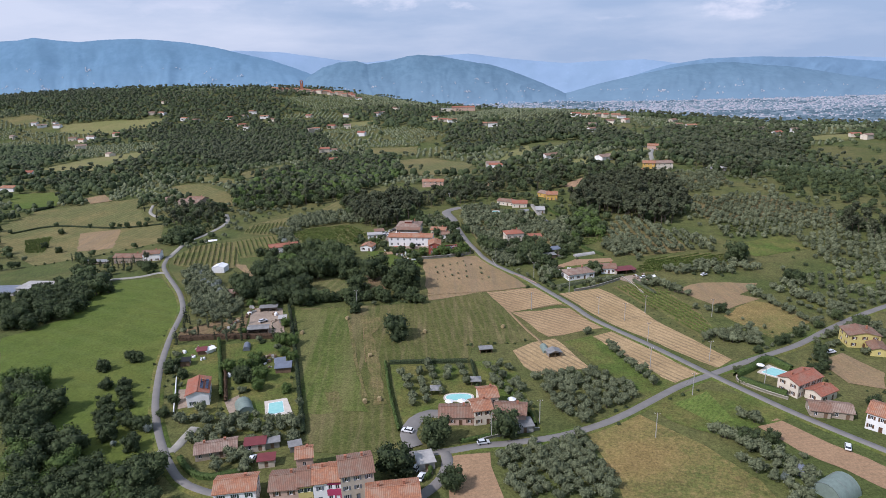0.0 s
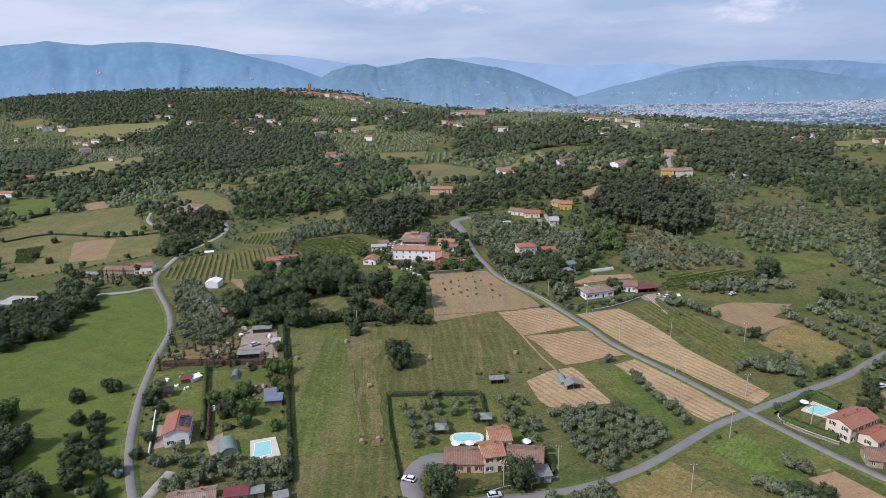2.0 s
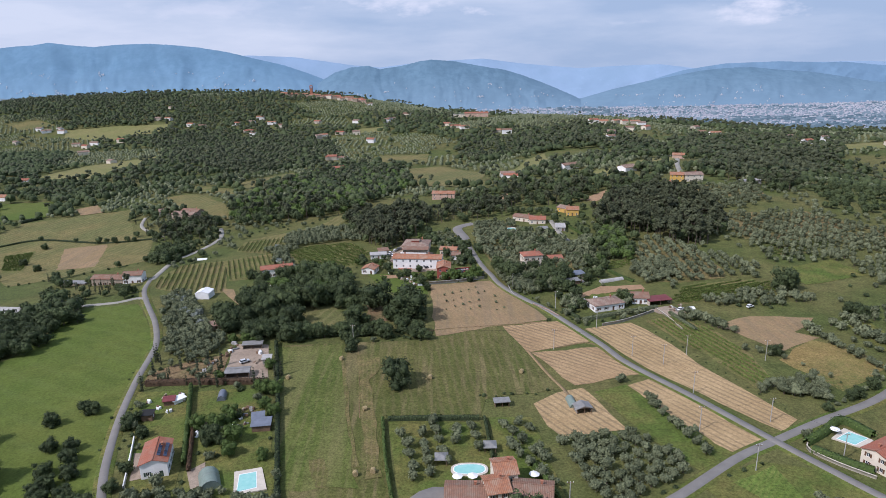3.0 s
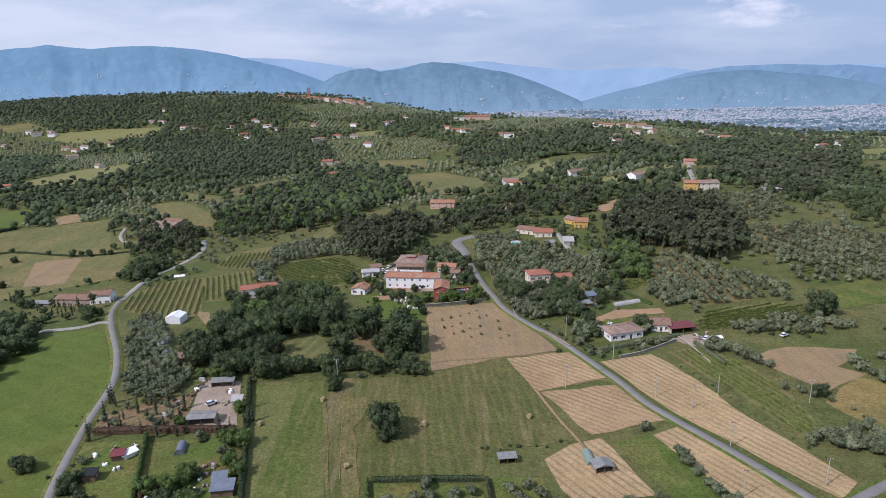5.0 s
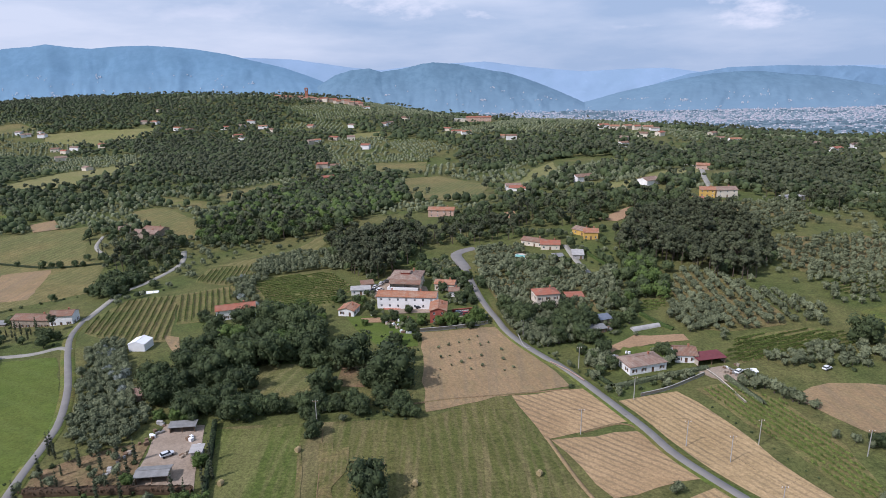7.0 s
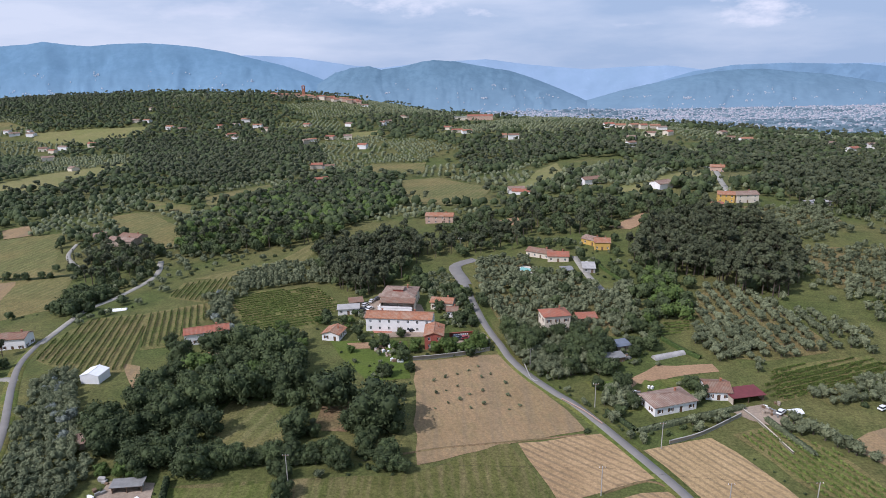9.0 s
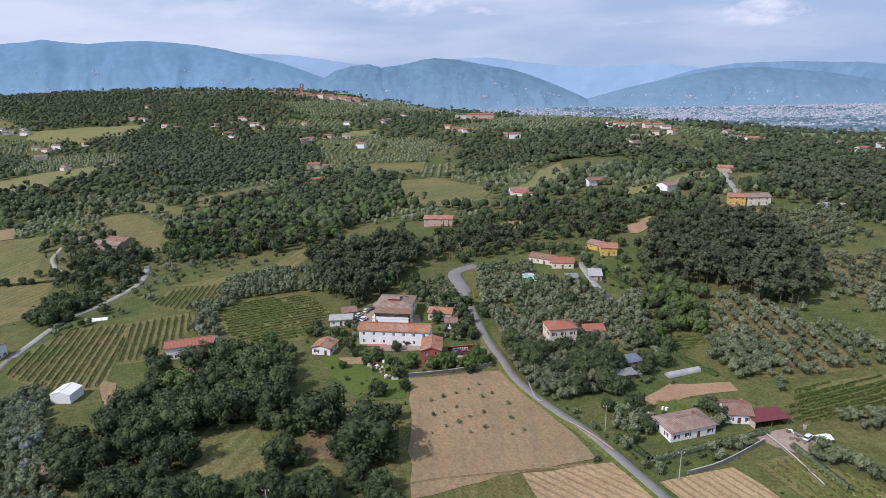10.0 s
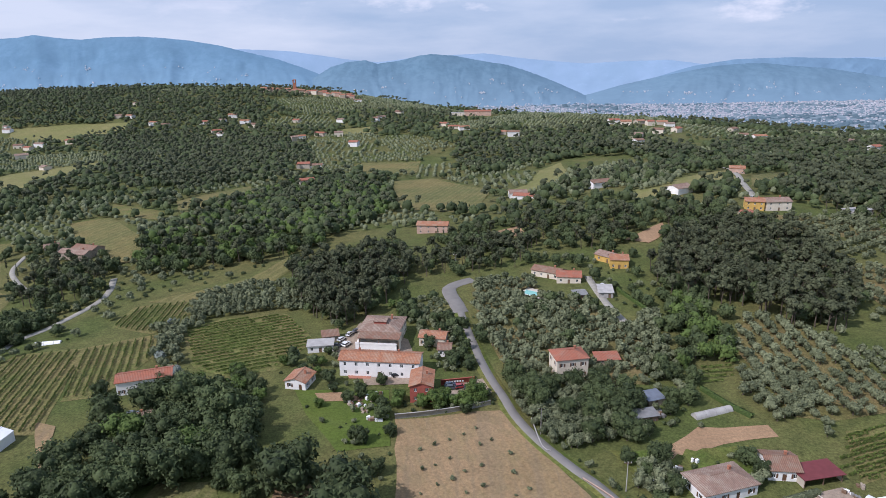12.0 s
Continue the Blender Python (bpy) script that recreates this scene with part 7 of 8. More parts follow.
# garden trees and shrubs, verges and thickets
shrubs = []
for poly, sp, kinds, lo, hi, keep in [
    ([(-119.5, 254.9), (-113.1, 258.5), (-89.5, 195.4), (-95.8, 195.6)], 3.4, ["olive", "bush", "oak"], 0.5, 0.9, 0.75),
    ([(-89.9, 198.9), (-78.8, 203.4), (-75.5, 193.9), (-92.5, 193.1)], 3.2, ["olive", "bush"], 0.8, 1.2, 0.8),
    ([(-89.3, 236.5), (-74.1, 241.1), (-66.5, 211.6), (-80.1, 208.8)], 3.6, ["olive", "bush", "bright", "oak"], 0.45, 0.9, 0.7),
    ([(-76.7, 196.7), (-64.9, 203.7), (-62.1, 194.5), (-75.2, 193.2)], 3.6, ["olive", "olive", "bush"], 0.7, 1.1, 0.7),
    ([(-72.6, 254.4), (-64.6, 257.1), (-53.1, 209.3), (-60.2, 211.4)], 4.0, ["olive", "bush", "bright"], 0.5, 1.0, 0.7),
    ([(-55.3, 194.3), (-52.1, 207.3), (-45.6, 179.3), (-50.9, 178.8)], 3.6, ["olive", "bush"], 0.7, 1.1, 0.7),
    ([(-81.0, 177.4), (-60.2, 173.2), (-58.0, 165.3), (-76.0, 165.9)], 3.8, ["olive", "olive", "bush"], 0.8, 1.2, 0.8),
    ([(-85.6, 257.5), (-70.2, 260.1), (-68.7, 253.2), (-84.5, 253.5)], 3.6, ["bush", "olive"], 0.7, 1.2, 0.6),
    ([(149.2, 253.5), (198.2, 265.6), (183.9, 244.3), (170.9, 249.1), (155.3, 231.0), (142.2, 231.7)], 4.6, ["oak", "olive", "bush"], 0.5, 0.9, 0.75),
    ([(142.2, 231.7), (163.6, 241.1), (145.7, 208.0), (140.2, 212.6)], 5.0, ["oak", "olive", "bush"], 0.4, 0.8, 0.6),
    ([(158.8, 225.7), (174.3, 229.9), (146.4, 188.2), (147.1, 203.7)], 5.0, ["oak", "olive", "bush"], 0.4, 0.8, 0.55),
    ([(90.6, 180.3), (110.9, 181.0), (104.4, 153.5), (92.2, 151.5), (89.6, 166.4)], 4.0, ["olive", "oak", "bush"], 0.6, 1.0, 0.75),
    ([(89.1, 151.6), (105.5, 161.4), (99.0, 144.1), (85.0, 140.2)], 4.6, ["olive", "silver"], 0.9, 1.4, 0.8),
    ([(110.0, 256.1), (134.4, 263.8), (138.6, 254.2), (124.6, 242.5)], 4.0, ["olive", "olive"], 0.9, 1.3, 0.85),
    ([(-83.4, 353.8), (-61.8, 362.8), (-45.0, 332.7), (-53.0, 303.5), (-69.4, 299.8)], 6.0, ["oak"], 0.6, 0.95, 0.8),
    ([(-95.3, 296.8), (-77.9, 300.0), (-74.7, 288.2), (-92.2, 288.7)], 3.4, ["bright", "oak", "bush"], 0.4, 0.6, 0.8),
    ([(-124.1, 280.8), (-104.6, 286.4), (-89.5, 275.8), (-86.1, 259.2), (-116.3, 259.2)], 5.0, ["olive", "bush", "cypress"], 0.6, 1.0, 0.65),
    ([(-58.5, 411.5), (-37.1, 410.3), (-33.0, 385.9), (-40.6, 386.1), (-56.2, 402.5)], 5.0, ["oak", "olive", "bright"], 0.4, 0.7, 0.55),
    ([(-33.0, 385.9), (-9.6, 389.1), (-8.9, 378.6), (-30.2, 380.5)], 4.6, ["olive", "bush", "oak"], 0.4, 0.7, 0.55),
    ([(-9.8, 449.5), (19.0, 446.6), (17.9, 392.1), (4.7, 400.2), (-7.6, 427.5)], 4.4, ["oak", "olive", "bush"], 0.45, 0.8, 0.7),
    ([(-0.9, 385.3), (17.9, 386.7), (17.5, 379.9), (-0.6, 373.6)], 3.4, ["bush", "bright", "olive"], 0.5, 0.9, 0.75),
    ([(-23.2, 463.4), (-10.5, 461.9), (-9.5, 443.7), (-19.1, 444.6)], 4.4, ["oak", "bright"], 0.5, 0.8, 0.8),
    ([(-42.8, 379.0), (-15.3, 378.6), (-11.7, 339.7), (-22.5, 341.9), (-35.3, 360.0)], 6.0, ["bush", "olive", "oak"], 0.35, 0.75, 0.5),
    ([(53.8, 387.7), (87.2, 386.9), (84.9, 371.1), (73.2, 357.2), (52.2, 357.4), (48.6, 371.6)], 4.6, ["olive", "bush", "oak"], 0.5, 1.0, 0.7),
    ([(53.0, 352.4), (61.6, 356.0), (74.5, 346.9), (99.0, 351.9), (98.3, 345.6), (70.6, 340.2), (55.1, 329.2)], 4.0, ["olive", "bush", "oak"], 0.5, 0.9, 0.7),
    ([(58.8, 320.5), (81.7, 330.7), (100.9, 336.7), (97.9, 332.0), (59.7, 315.1)], 3.2, ["olive", "olive", "bush"], 0.7, 1.1, 0.9),
    ([(103.4, 328.9), (112.5, 333.4), (111.2, 314.9), (105.0, 312.3)], 3.6, ["olive"], 0.8, 1.2, 0.85),
    ([(86.0, 441.2), (89.0, 397.5), (87.2, 386.9), (73.4, 390.7), (72.0, 422.7)], 4.6, ["olive", "bush", "oak"], 0.5, 0.9, 0.7),
    ([(21.3, 446.4), (55.5, 466.8), (86.9, 421.9), (76.1, 387.2), (53.8, 387.7)], 7.0, ["bush", "olive", "oak"], 0.5, 0.9, 0.6),
    ([(34.2, 516.3), (83.0, 524.5), (109.5, 495.0), (86.0, 441.2), (72.5, 453.0), (70.7, 492.7)], 6.0, ["oak", "olive", "bush"], 0.5, 0.9, 0.75),
    ([(-158.3, 469.8), (-119.8, 438.1), (-106.0, 410.4), (-87.0, 387.6), (-92.0, 404.6), (-123.7, 463.7)], 4.6, ["olive", "silver", "olive"], 0.9, 1.4, 0.85),
    ([(-208.2, 479.6), (-189.0, 475.7), (-148.5, 442.4), (-159.7, 421.8)], 7.0, ["bush", "oak"], 0.5, 0.9, 0.4),
    ([(-179.9, 528.3), (-115.7, 535.2), (-86.3, 545.7), (-106.1, 514.9), (-156.4, 487.3)], 6.0, ["olive", "bush"], 0.7, 1.2, 0.5),
    ([(-44.4, 453.1), (-31.0, 464.4), (-34.4, 452.0), (-47.4, 430.5)], 4.6, ["oak", "olive"], 0.5, 0.8, 0.8),
    ([(129.2, 352.7), (171.8, 368.3), (175.5, 340.0), (132.4, 326.2)], 5.2, ["olive", "bush"], 0.8, 1.3, 0.6),
    ([(200.7, 386.2), (272.7, 378.4), (258.3, 341.1), (185.0, 321.9)], 8.0, ["olive", "bush"], 0.8, 1.4, 0.5),
    ([(283.1, 435.4), (303.2, 407.0), (282.8, 377.0), (250.1, 392.0)], 6.0, ["oak", "pine"], 0.8, 1.1, 0.8),
    ([(-120.5, 191.5), (-107.3, 196.0), (-93.6, 183.9), (-101.1, 178.1), (-112.1, 178.5)], 5.5, ["oak", "silver"], 0.6, 0.95, 0.8),
    ([(-251.5, 416.4), (-224.9, 405.3), (-168.0, 379.8), (-169.4, 364.3), (-211.8, 360.2)], 5.0, ["oak", "cypress", "bush"], 0.5, 0.9, 0.7),
    ([(-149.9, 357.9), (-138.7, 356.6), (-113.9, 316.2), (-115.6, 308.9), (-136.2, 333.9)], 3.8, ["silver", "olive"], 0.9, 1.3, 0.8),
    ([(57.8, 352.4), (81.1, 355.8), (97.1, 351.9), (92.5, 345.0), (69.2, 341.9), (55.9, 340.2)], 4.4, ["bush", "oak", "olive"], 0.5, 0.9, 0.7),
    ([(-39.5, 380.7), (-24.5, 378.7), (-14.7, 372.1), (-11.7, 339.7), (-19.5, 341.9)], 5.0, ["bush", "bush", "olive"], 0.3, 0.7, 0.6),
    ([(-203.1, 446.7), (-200.1, 468.8), (-183.4, 464.2), (-184.9, 430.9)], 5.0, ["oak"], 0.8, 1.1, 0.9),
    ([(-198.1, 480.1), (-175.6, 498.8), (-167.9, 484.2), (-181.4, 452.1)], 4.0, ["oak", "bush"], 0.4, 0.7, 0.8),
    ([(-9.0, 470.0), (9.5, 461.1), (16.4, 425.3), (17.6, 399.4), (3.8, 399.7), (-6.9, 408.8), (-9.6, 448.3)], 4.0, ["oak", "olive", "bush", "olive"], 0.5, 0.9, 0.85),
    ([(-40.4, 393.4), (-24.5, 393.0), (-16.7, 380.0), (-34.1, 380.6)], 3.8, ["bush", "oak", "olive"], 0.45, 0.7, 0.8),
    ([(-13.6, 381.3), (19.3, 389.1), (21.9, 378.2), (-0.5, 375.2), (-13.2, 375.3)], 2.6, ["bush", "bush", "bright", "olive"], 0.5, 0.8, 0.9),
    ([(24.1, 393.8), (37.8, 386.2), (57.1, 390.4), (67.6, 374.2), (61.1, 359.9), (41.1, 358.0), (25.0, 377.2)], 4.0, ["olive", "olive", "olive", "oak"], 0.8, 1.15, 0.92),
    ([(16.0, 448.7), (19.9, 444.8), (25.1, 407.1), (23.3, 399.1)], 4.5, ["olive", "bush"], 0.6, 0.9, 0.4),
    ([(-60.6, 425.2), (-39.5, 419.8), (-35.9, 393.4), (-47.7, 389.8), (-56.6, 399.8)], 4.4, ["oak", "bush", "olive"], 0.45, 0.75, 0.75),
    ([(-17.6, 469.1), (-8.9, 468.0), (-7.6, 430.3), (-15.6, 434.5)], 4.2, ["oak", "olive"], 0.6, 0.85, 0.8),
]:
    shrubs += spots(free(wild(poly, sp, keep), 0.6, False), kinds, lo, hi)
for pts, sp, kinds, lo, hi in [
    ([(-109.0, 212.9), (-116.0, 230.5), (-122.2, 250.7), (-126.6, 271.2)], 6, ["bush"], 0.3, 0.7), ([(-98.1, 197.4), (-105.4, 216.9), (-113.1, 239.9), (-120.8, 270.9)], 3.2, ["bush", "olive", "oak"], 0.5, 0.85),
    ([(56.5, 188.8), (73.3, 200.1), (91.4, 210.8)], 6, ["bush"], 0.4, 0.9), ([(62.3, 295.1), (75.2, 269.2), (90.6, 239.0), (98.7, 224.2)], 9, ["bush"], 0.2, 0.5),
    ([(27.7, 351.4), (40.1, 331.4), (46.4, 321.2)], 3, ["olive", "bush"], 0.6, 1.0), ([(35.0, 358.6), (48.7, 338.0), (58.3, 320.7)], 3, ["olive", "bush"], 0.5, 0.9),
    ([(-72.2, 299.9), (-64.3, 302.8), (-41.8, 305.0), (-11.7, 302.8)], 2.2, ["oak", "bush", "oak"], 0.5, 0.9), ([(-72.9, 303.0), (-42.3, 308.9), (-11.8, 307.4)], 3.0, ["oak", "bush", "oak"], 0.5, 0.95), ([(35.6, 182.8), (47.1, 189.2), (63.1, 199.0)], 5, ["bush", "olive"], 0.5, 0.9),
    ([(103.6, 220.2), (111.5, 223.5), (124.7, 232.8), (152.3, 250.4), (176.7, 267.1)], 5, ["bush", "olive"], 0.5, 0.9), ([(124.9, 238.1), (149.2, 253.5), (175.4, 269.2), (213.3, 288.3)], 4.5, ["bush", "olive", "oak"], 0.5, 0.8),
    ([(10.2, 252.8), (14.6, 252.7), (34.9, 255.8)], 4, ["bush"], 0.4, 0.8), ([(91.2, 308.8), (101.6, 279.1), (114.8, 241.4)], 5, ["bush"], 0.3, 0.5),
    ([(112.9, 296.1), (134.0, 280.3), (146.8, 253.7)], 5, ["bush", "olive"], 0.5, 0.9), ([(-353.8, 511.4), (-326.8, 529.4), (-264.3, 509.6), (-226.8, 509.0)], 7, ["bush", "oak"], 0.5, 0.7), ([(-289.2, 399.7), (-271.3, 406.9), (-229.9, 430.1), (-202.6, 445.5)], 6, ["bush", "oak"], 0.5, 0.8),
]:
    shrubs += spots(free(along(pts, sp, 1.0), 0.3, False), kinds, lo, hi)
shrubs.sort(key=lambda q: q[1])
for x, y, kind, sc in shrubs[:160]:
    tree(kind, x, y, sc, {"bush": "garden_shrub", "olive": "olive_tree", "silver": "silver_willow", "cypress": "cypress_tree"}.get(kind, "garden_tree"),
         {"bush": "dense dark green garden shrub", "olive": "small grey-green olive tree in a garden", "silver": "pale silvery-leaved tree by the meadow"}.get(kind, "leafy green tree beside gardens and lanes"))
shrubs = shrubs[160:]
forest("shrubbery", shrubs, "mixed garden trees, shrubs and verge thickets", "shrubs")

# woods
spots_wood = []
for poly, sp, kinds, lo, hi in [
    ([(99.6, 488.8), (131.0, 534.5), (161.6, 550.1), (188.3, 533.4), (189.5, 496.8), (174.5, 447.7), (156.3, 423.9), (136.3, 426.7), (120.5, 447.0), (105.3, 450.6), (95.8, 462.7)], 4.6, ["pine", "pine", "pine", "oak"], 0.8, 1.3),
    ([(95.8, 462.7), (105.3, 450.6), (117.4, 439.4), (103.5, 404.6), (83.9, 399.5), (91.2, 435.8)], 5.0, ["oak", "bright", "oak"], 0.7, 1.0),
    ([(227.9, 658.6), (396.5, 835.0), (499.5, 871.2), (265.7, 540.3), (236.4, 564.5), (218.3, 594.5)], 7.0, ["oak", "pine"], 0.8, 1.15),
    ([(302.4, 975.4), (616.3, 1039.4), (480.7, 844.0), (227.9, 658.6), (274.0, 774.6)], 8.0, ["oak", "pine"], 0.8, 1.2),
    ([(-166.0, 719.4), (-153.5, 824.4), (-54.7, 792.1), (-35.3, 656.5), (-61.1, 605.9), (-76.4, 560.9), (-105.6, 533.5), (-165.9, 525.6), (-200.6, 591.9), (-187.1, 641.7)], 6.0, ["oak", "oak", "pine", "bright"], 0.7, 1.25),
    ([(-526.5, 1162.7), (-476.6, 1206.4), (-315.0, 1149.9), (-207.4, 1120.8), (-153.9, 936.0), (-204.2, 824.0), (-224.3, 733.8), (-285.8, 815.8), (-426.5, 1000.8)], 8.0, ["oak", "pine"], 0.8, 1.2),
    ([(3.7, 1013.0), (79.4, 1064.5), (244.1, 1122.6), (269.9, 903.4), (221.5, 814.1), (180.1, 914.0), (100.2, 878.5), (32.2, 833.1), (3.8, 889.6)], 8.0, ["oak", "pine"], 0.8, 1.2),
    ([(-8.7, 556.7), (34.5, 611.0), (112.8, 597.0), (189.8, 671.4), (195.9, 626.0), (152.6, 551.4), (122.3, 536.0), (88.7, 523.3), (19.9, 527.3)], 6.5, ["oak", "pine", "oak"], 0.7, 1.1),
    ([(-84.5, 525.1), (-28.1, 549.3), (-14.3, 507.9), (-23.2, 463.4), (-41.9, 438.2), (-52.6, 445.0), (-69.8, 476.7)], 4.6, ["pine", "oak", "pine"], 0.8, 1.15),
    ([(-15.4, 527.1), (36.7, 546.7), (44.7, 505.2), (15.7, 494.0), (-12.4, 498.9)], 6.0, ["pine", "oak"], 0.7, 1.0),
    ([(-169.7, 223.0), (-158.9, 225.0), (-142.2, 207.9), (-130.9, 190.9), (-112.1, 173.0), (-97.1, 165.4), (-89.8, 172.0), (-83.7, 163.4), (-77.5, 152.0), (-71.3, 150.4), (-129.5, 148.5), (-124.2, 152.6)], 6.0, ["oak", "oak", "bright"], 0.85, 1.45),
    ([(-206.5, 277.4), (-191.4, 278.6), (-182.7, 284.4), (-182.8, 307.4), (-181.1, 327.0), (-189.7, 347.3), (-213.9, 365.2), (-221.8, 333.4), (-232.5, 316.6)], 6.6, ["oak"], 0.8, 1.35),
    ([(-108.7, 367.3), (-95.5, 376.9), (-61.9, 381.1), (-51.2, 363.0), (-49.8, 346.5), (-58.9, 341.5), (-62.1, 330.2), (-100.9, 330.1), (-103.6, 341.7)], 7.6, ["oak", "oak", "oak", "oak", "bright"], 0.95, 1.75),
    ([(-91.0, 387.8), (-72.2, 401.2), (-53.1, 390.2), (-59.5, 379.3), (-79.2, 372.9)], 5.5, ["oak", "bright"], 0.6, 0.85),
    ([(-116.7, 316.3), (-93.8, 343.5), (-80.3, 331.4), (-63.1, 301.6), (-74.5, 297.1), (-87.1, 297.1)], 7.2, ["oak", "oak"], 1.0, 1.6),
    ([(-10.5, 461.9), (4.6, 473.3), (9.5, 447.5), (-3.6, 408.8), (-9.8, 427.7)], 6.0, ["oak", "olive"], 0.5, 0.8),
    ([(0.6, 408.6), (11.8, 447.3), (15.0, 408.0), (16.3, 392.2), (4.7, 400.2)], 5.0, ["oak", "olive"], 0.4, 0.7),
    ([(-292.0, 611.1), (-225.5, 635.8), (-185.4, 567.3), (-192.1, 539.6), (-228.9, 529.7)], 8.0, ["oak", "olive"], 0.6, 1.0),
    ([(-62.3, 307.5), (-45.0, 332.7), (-12.5, 332.3), (-11.6, 299.8), (-40.8, 295.9)], 6.0, ["oak", "bush", "olive"], 0.5, 0.9),
    ([(-1537.0, 2314.3), (-689.9, 1560.3), (-368.5, 1445.1), (-283.2, 1170.6), (-470.5, 1127.4), (-780.0, 1331.8), (-904.6, 1348.9)], 10.0, ["oak", "pine"], 0.7, 1.0),
    ([(-775.8, 1141.7), (-636.7, 1123.7), (-556.5, 877.4), (-606.3, 882.7)], 8.0, ["oak"], 0.8, 1.2),
    ([(-556.5, 877.4), (-398.8, 777.0), (-242.3, 761.6), (-211.6, 660.6), (-282.5, 660.7), (-406.0, 668.8)], 9.0, ["oak", "olive"], 0.7, 1.1),
    ([(-234.5, 516.5), (-224.3, 552.1), (-185.6, 540.5), (-174.0, 496.3), (-196.9, 479.1)], 6.5, ["oak", "pine"], 0.7, 1.1),
]:
    spots_wood += spots(free(wild(poly, sp), 1.0), kinds, lo, hi)

# the wide country beyond: parcels of olive grove, wood and open ground, with trees along their edges
seeds = wild([(-1700, 560), (1350, 560), (1350, 1250), (600, 1500), (-300, 1950), (-1700, 2200)], 95.0, 1.0)
turn = RNG.uniform(0, 90, len(seeds))
sort = np.array([noise.fractal(Vector((x / 260, y / 260, 3.3)), 0.9, 2.0, 4) + RNG.uniform(-0.3, 0.3) + (0.3 if (y > 1250 and x < -250) or (y > 640 and x > 0.33 * y) else 0.0) for x, y in seeds])


def parcel(A):
    """The parcel that each spot lies in, and how far it is from the parcel's edge."""
    d = np.hypot(A[:, None, 0] - seeds[None, :, 0], (A[:, None, 1] - seeds[None, :, 1]) * 1.5)
    two = np.partition(d, 1, axis=1)
    return d.argmin(1), two[:, 1] - two[:, 0]


def in_reach(A):
    return A[(np.abs(A[:, 0]) < A[:, 1] * 0.7 + 50) & (A[:, 1] > 600)]


land = [(-1500, 600), (1150, 600), (1250, 1250), (500, 1500), (-300, 1900), (-1600, 2150)]
A = free(in_reach(wild(land, 10.5, 0.97)), 2.0)
where, edge = parcel(A)
for (x, y), k, e in zip(A, where, edge):
    if sort[k] > 0.16 or (e < 7 and RNG.random() < 0.55):
        spots_wood.append((x, y, ("oak", "pine")[int(RNG.random() < 0.35)], float(RNG.uniform(0.75, 1.35) * (1.0 if sort[k] > 0.16 else 0.75))))
    elif RNG.random() < 0.05:
        spots_wood.append((x, y, "oak", float(RNG.uniform(0.5, 0.9))))
for ang in (0, 30, 60):
    A = free(in_reach(rows_in(land, 8.0, ang, 0.9, 0.1)), 2.0)
    where, edge = parcel(A)
    pick = (np.floor(turn[where] / 30) * 30 == ang) & (sort[where] <= 0.16) & (sort[where] > -0.42) & (edge > 5)
    spots_wood += spots(A[pick], ["olive"], 0.9, 1.3)
B = free(wild([(-700, 420), (700, 420), (800, 640), (-800, 640)], 9.0, 0.8), 2.0)
for x, y in B[np.abs(B[:, 0]) < B[:, 1] * 0.7 + 40]:
    d = noise.fractal(Vector((x / 90, y / 90, 7.3)), 0.9, 2.0, 3)
    if abs(x) > 140 + 0.2 * y and d > 0.05:
        spots_wood.append((x, y, "oak", float(RNG.uniform(0.6, 1.0))))
    elif abs(x) > 150 and d > -0.25:
        spots_wood.append((x, y, "olive", float(RNG.uniform(0.8, 1.2))))
spots_wood.sort(key=lambda q: q[1])
for x, y, kind, sc in spots_wood[:130]:
    tree(kind, x, y, sc, "broadleaf_tree" if kind == "oak" else "leafy_tree", "tall broadleaf tree at the edge of a wood", "trees of the near wood")
spots_wood = spots_wood[130:]
forest("woodland", spots_wood, "dark oak and pine woodland covering the slopes", "woodland")

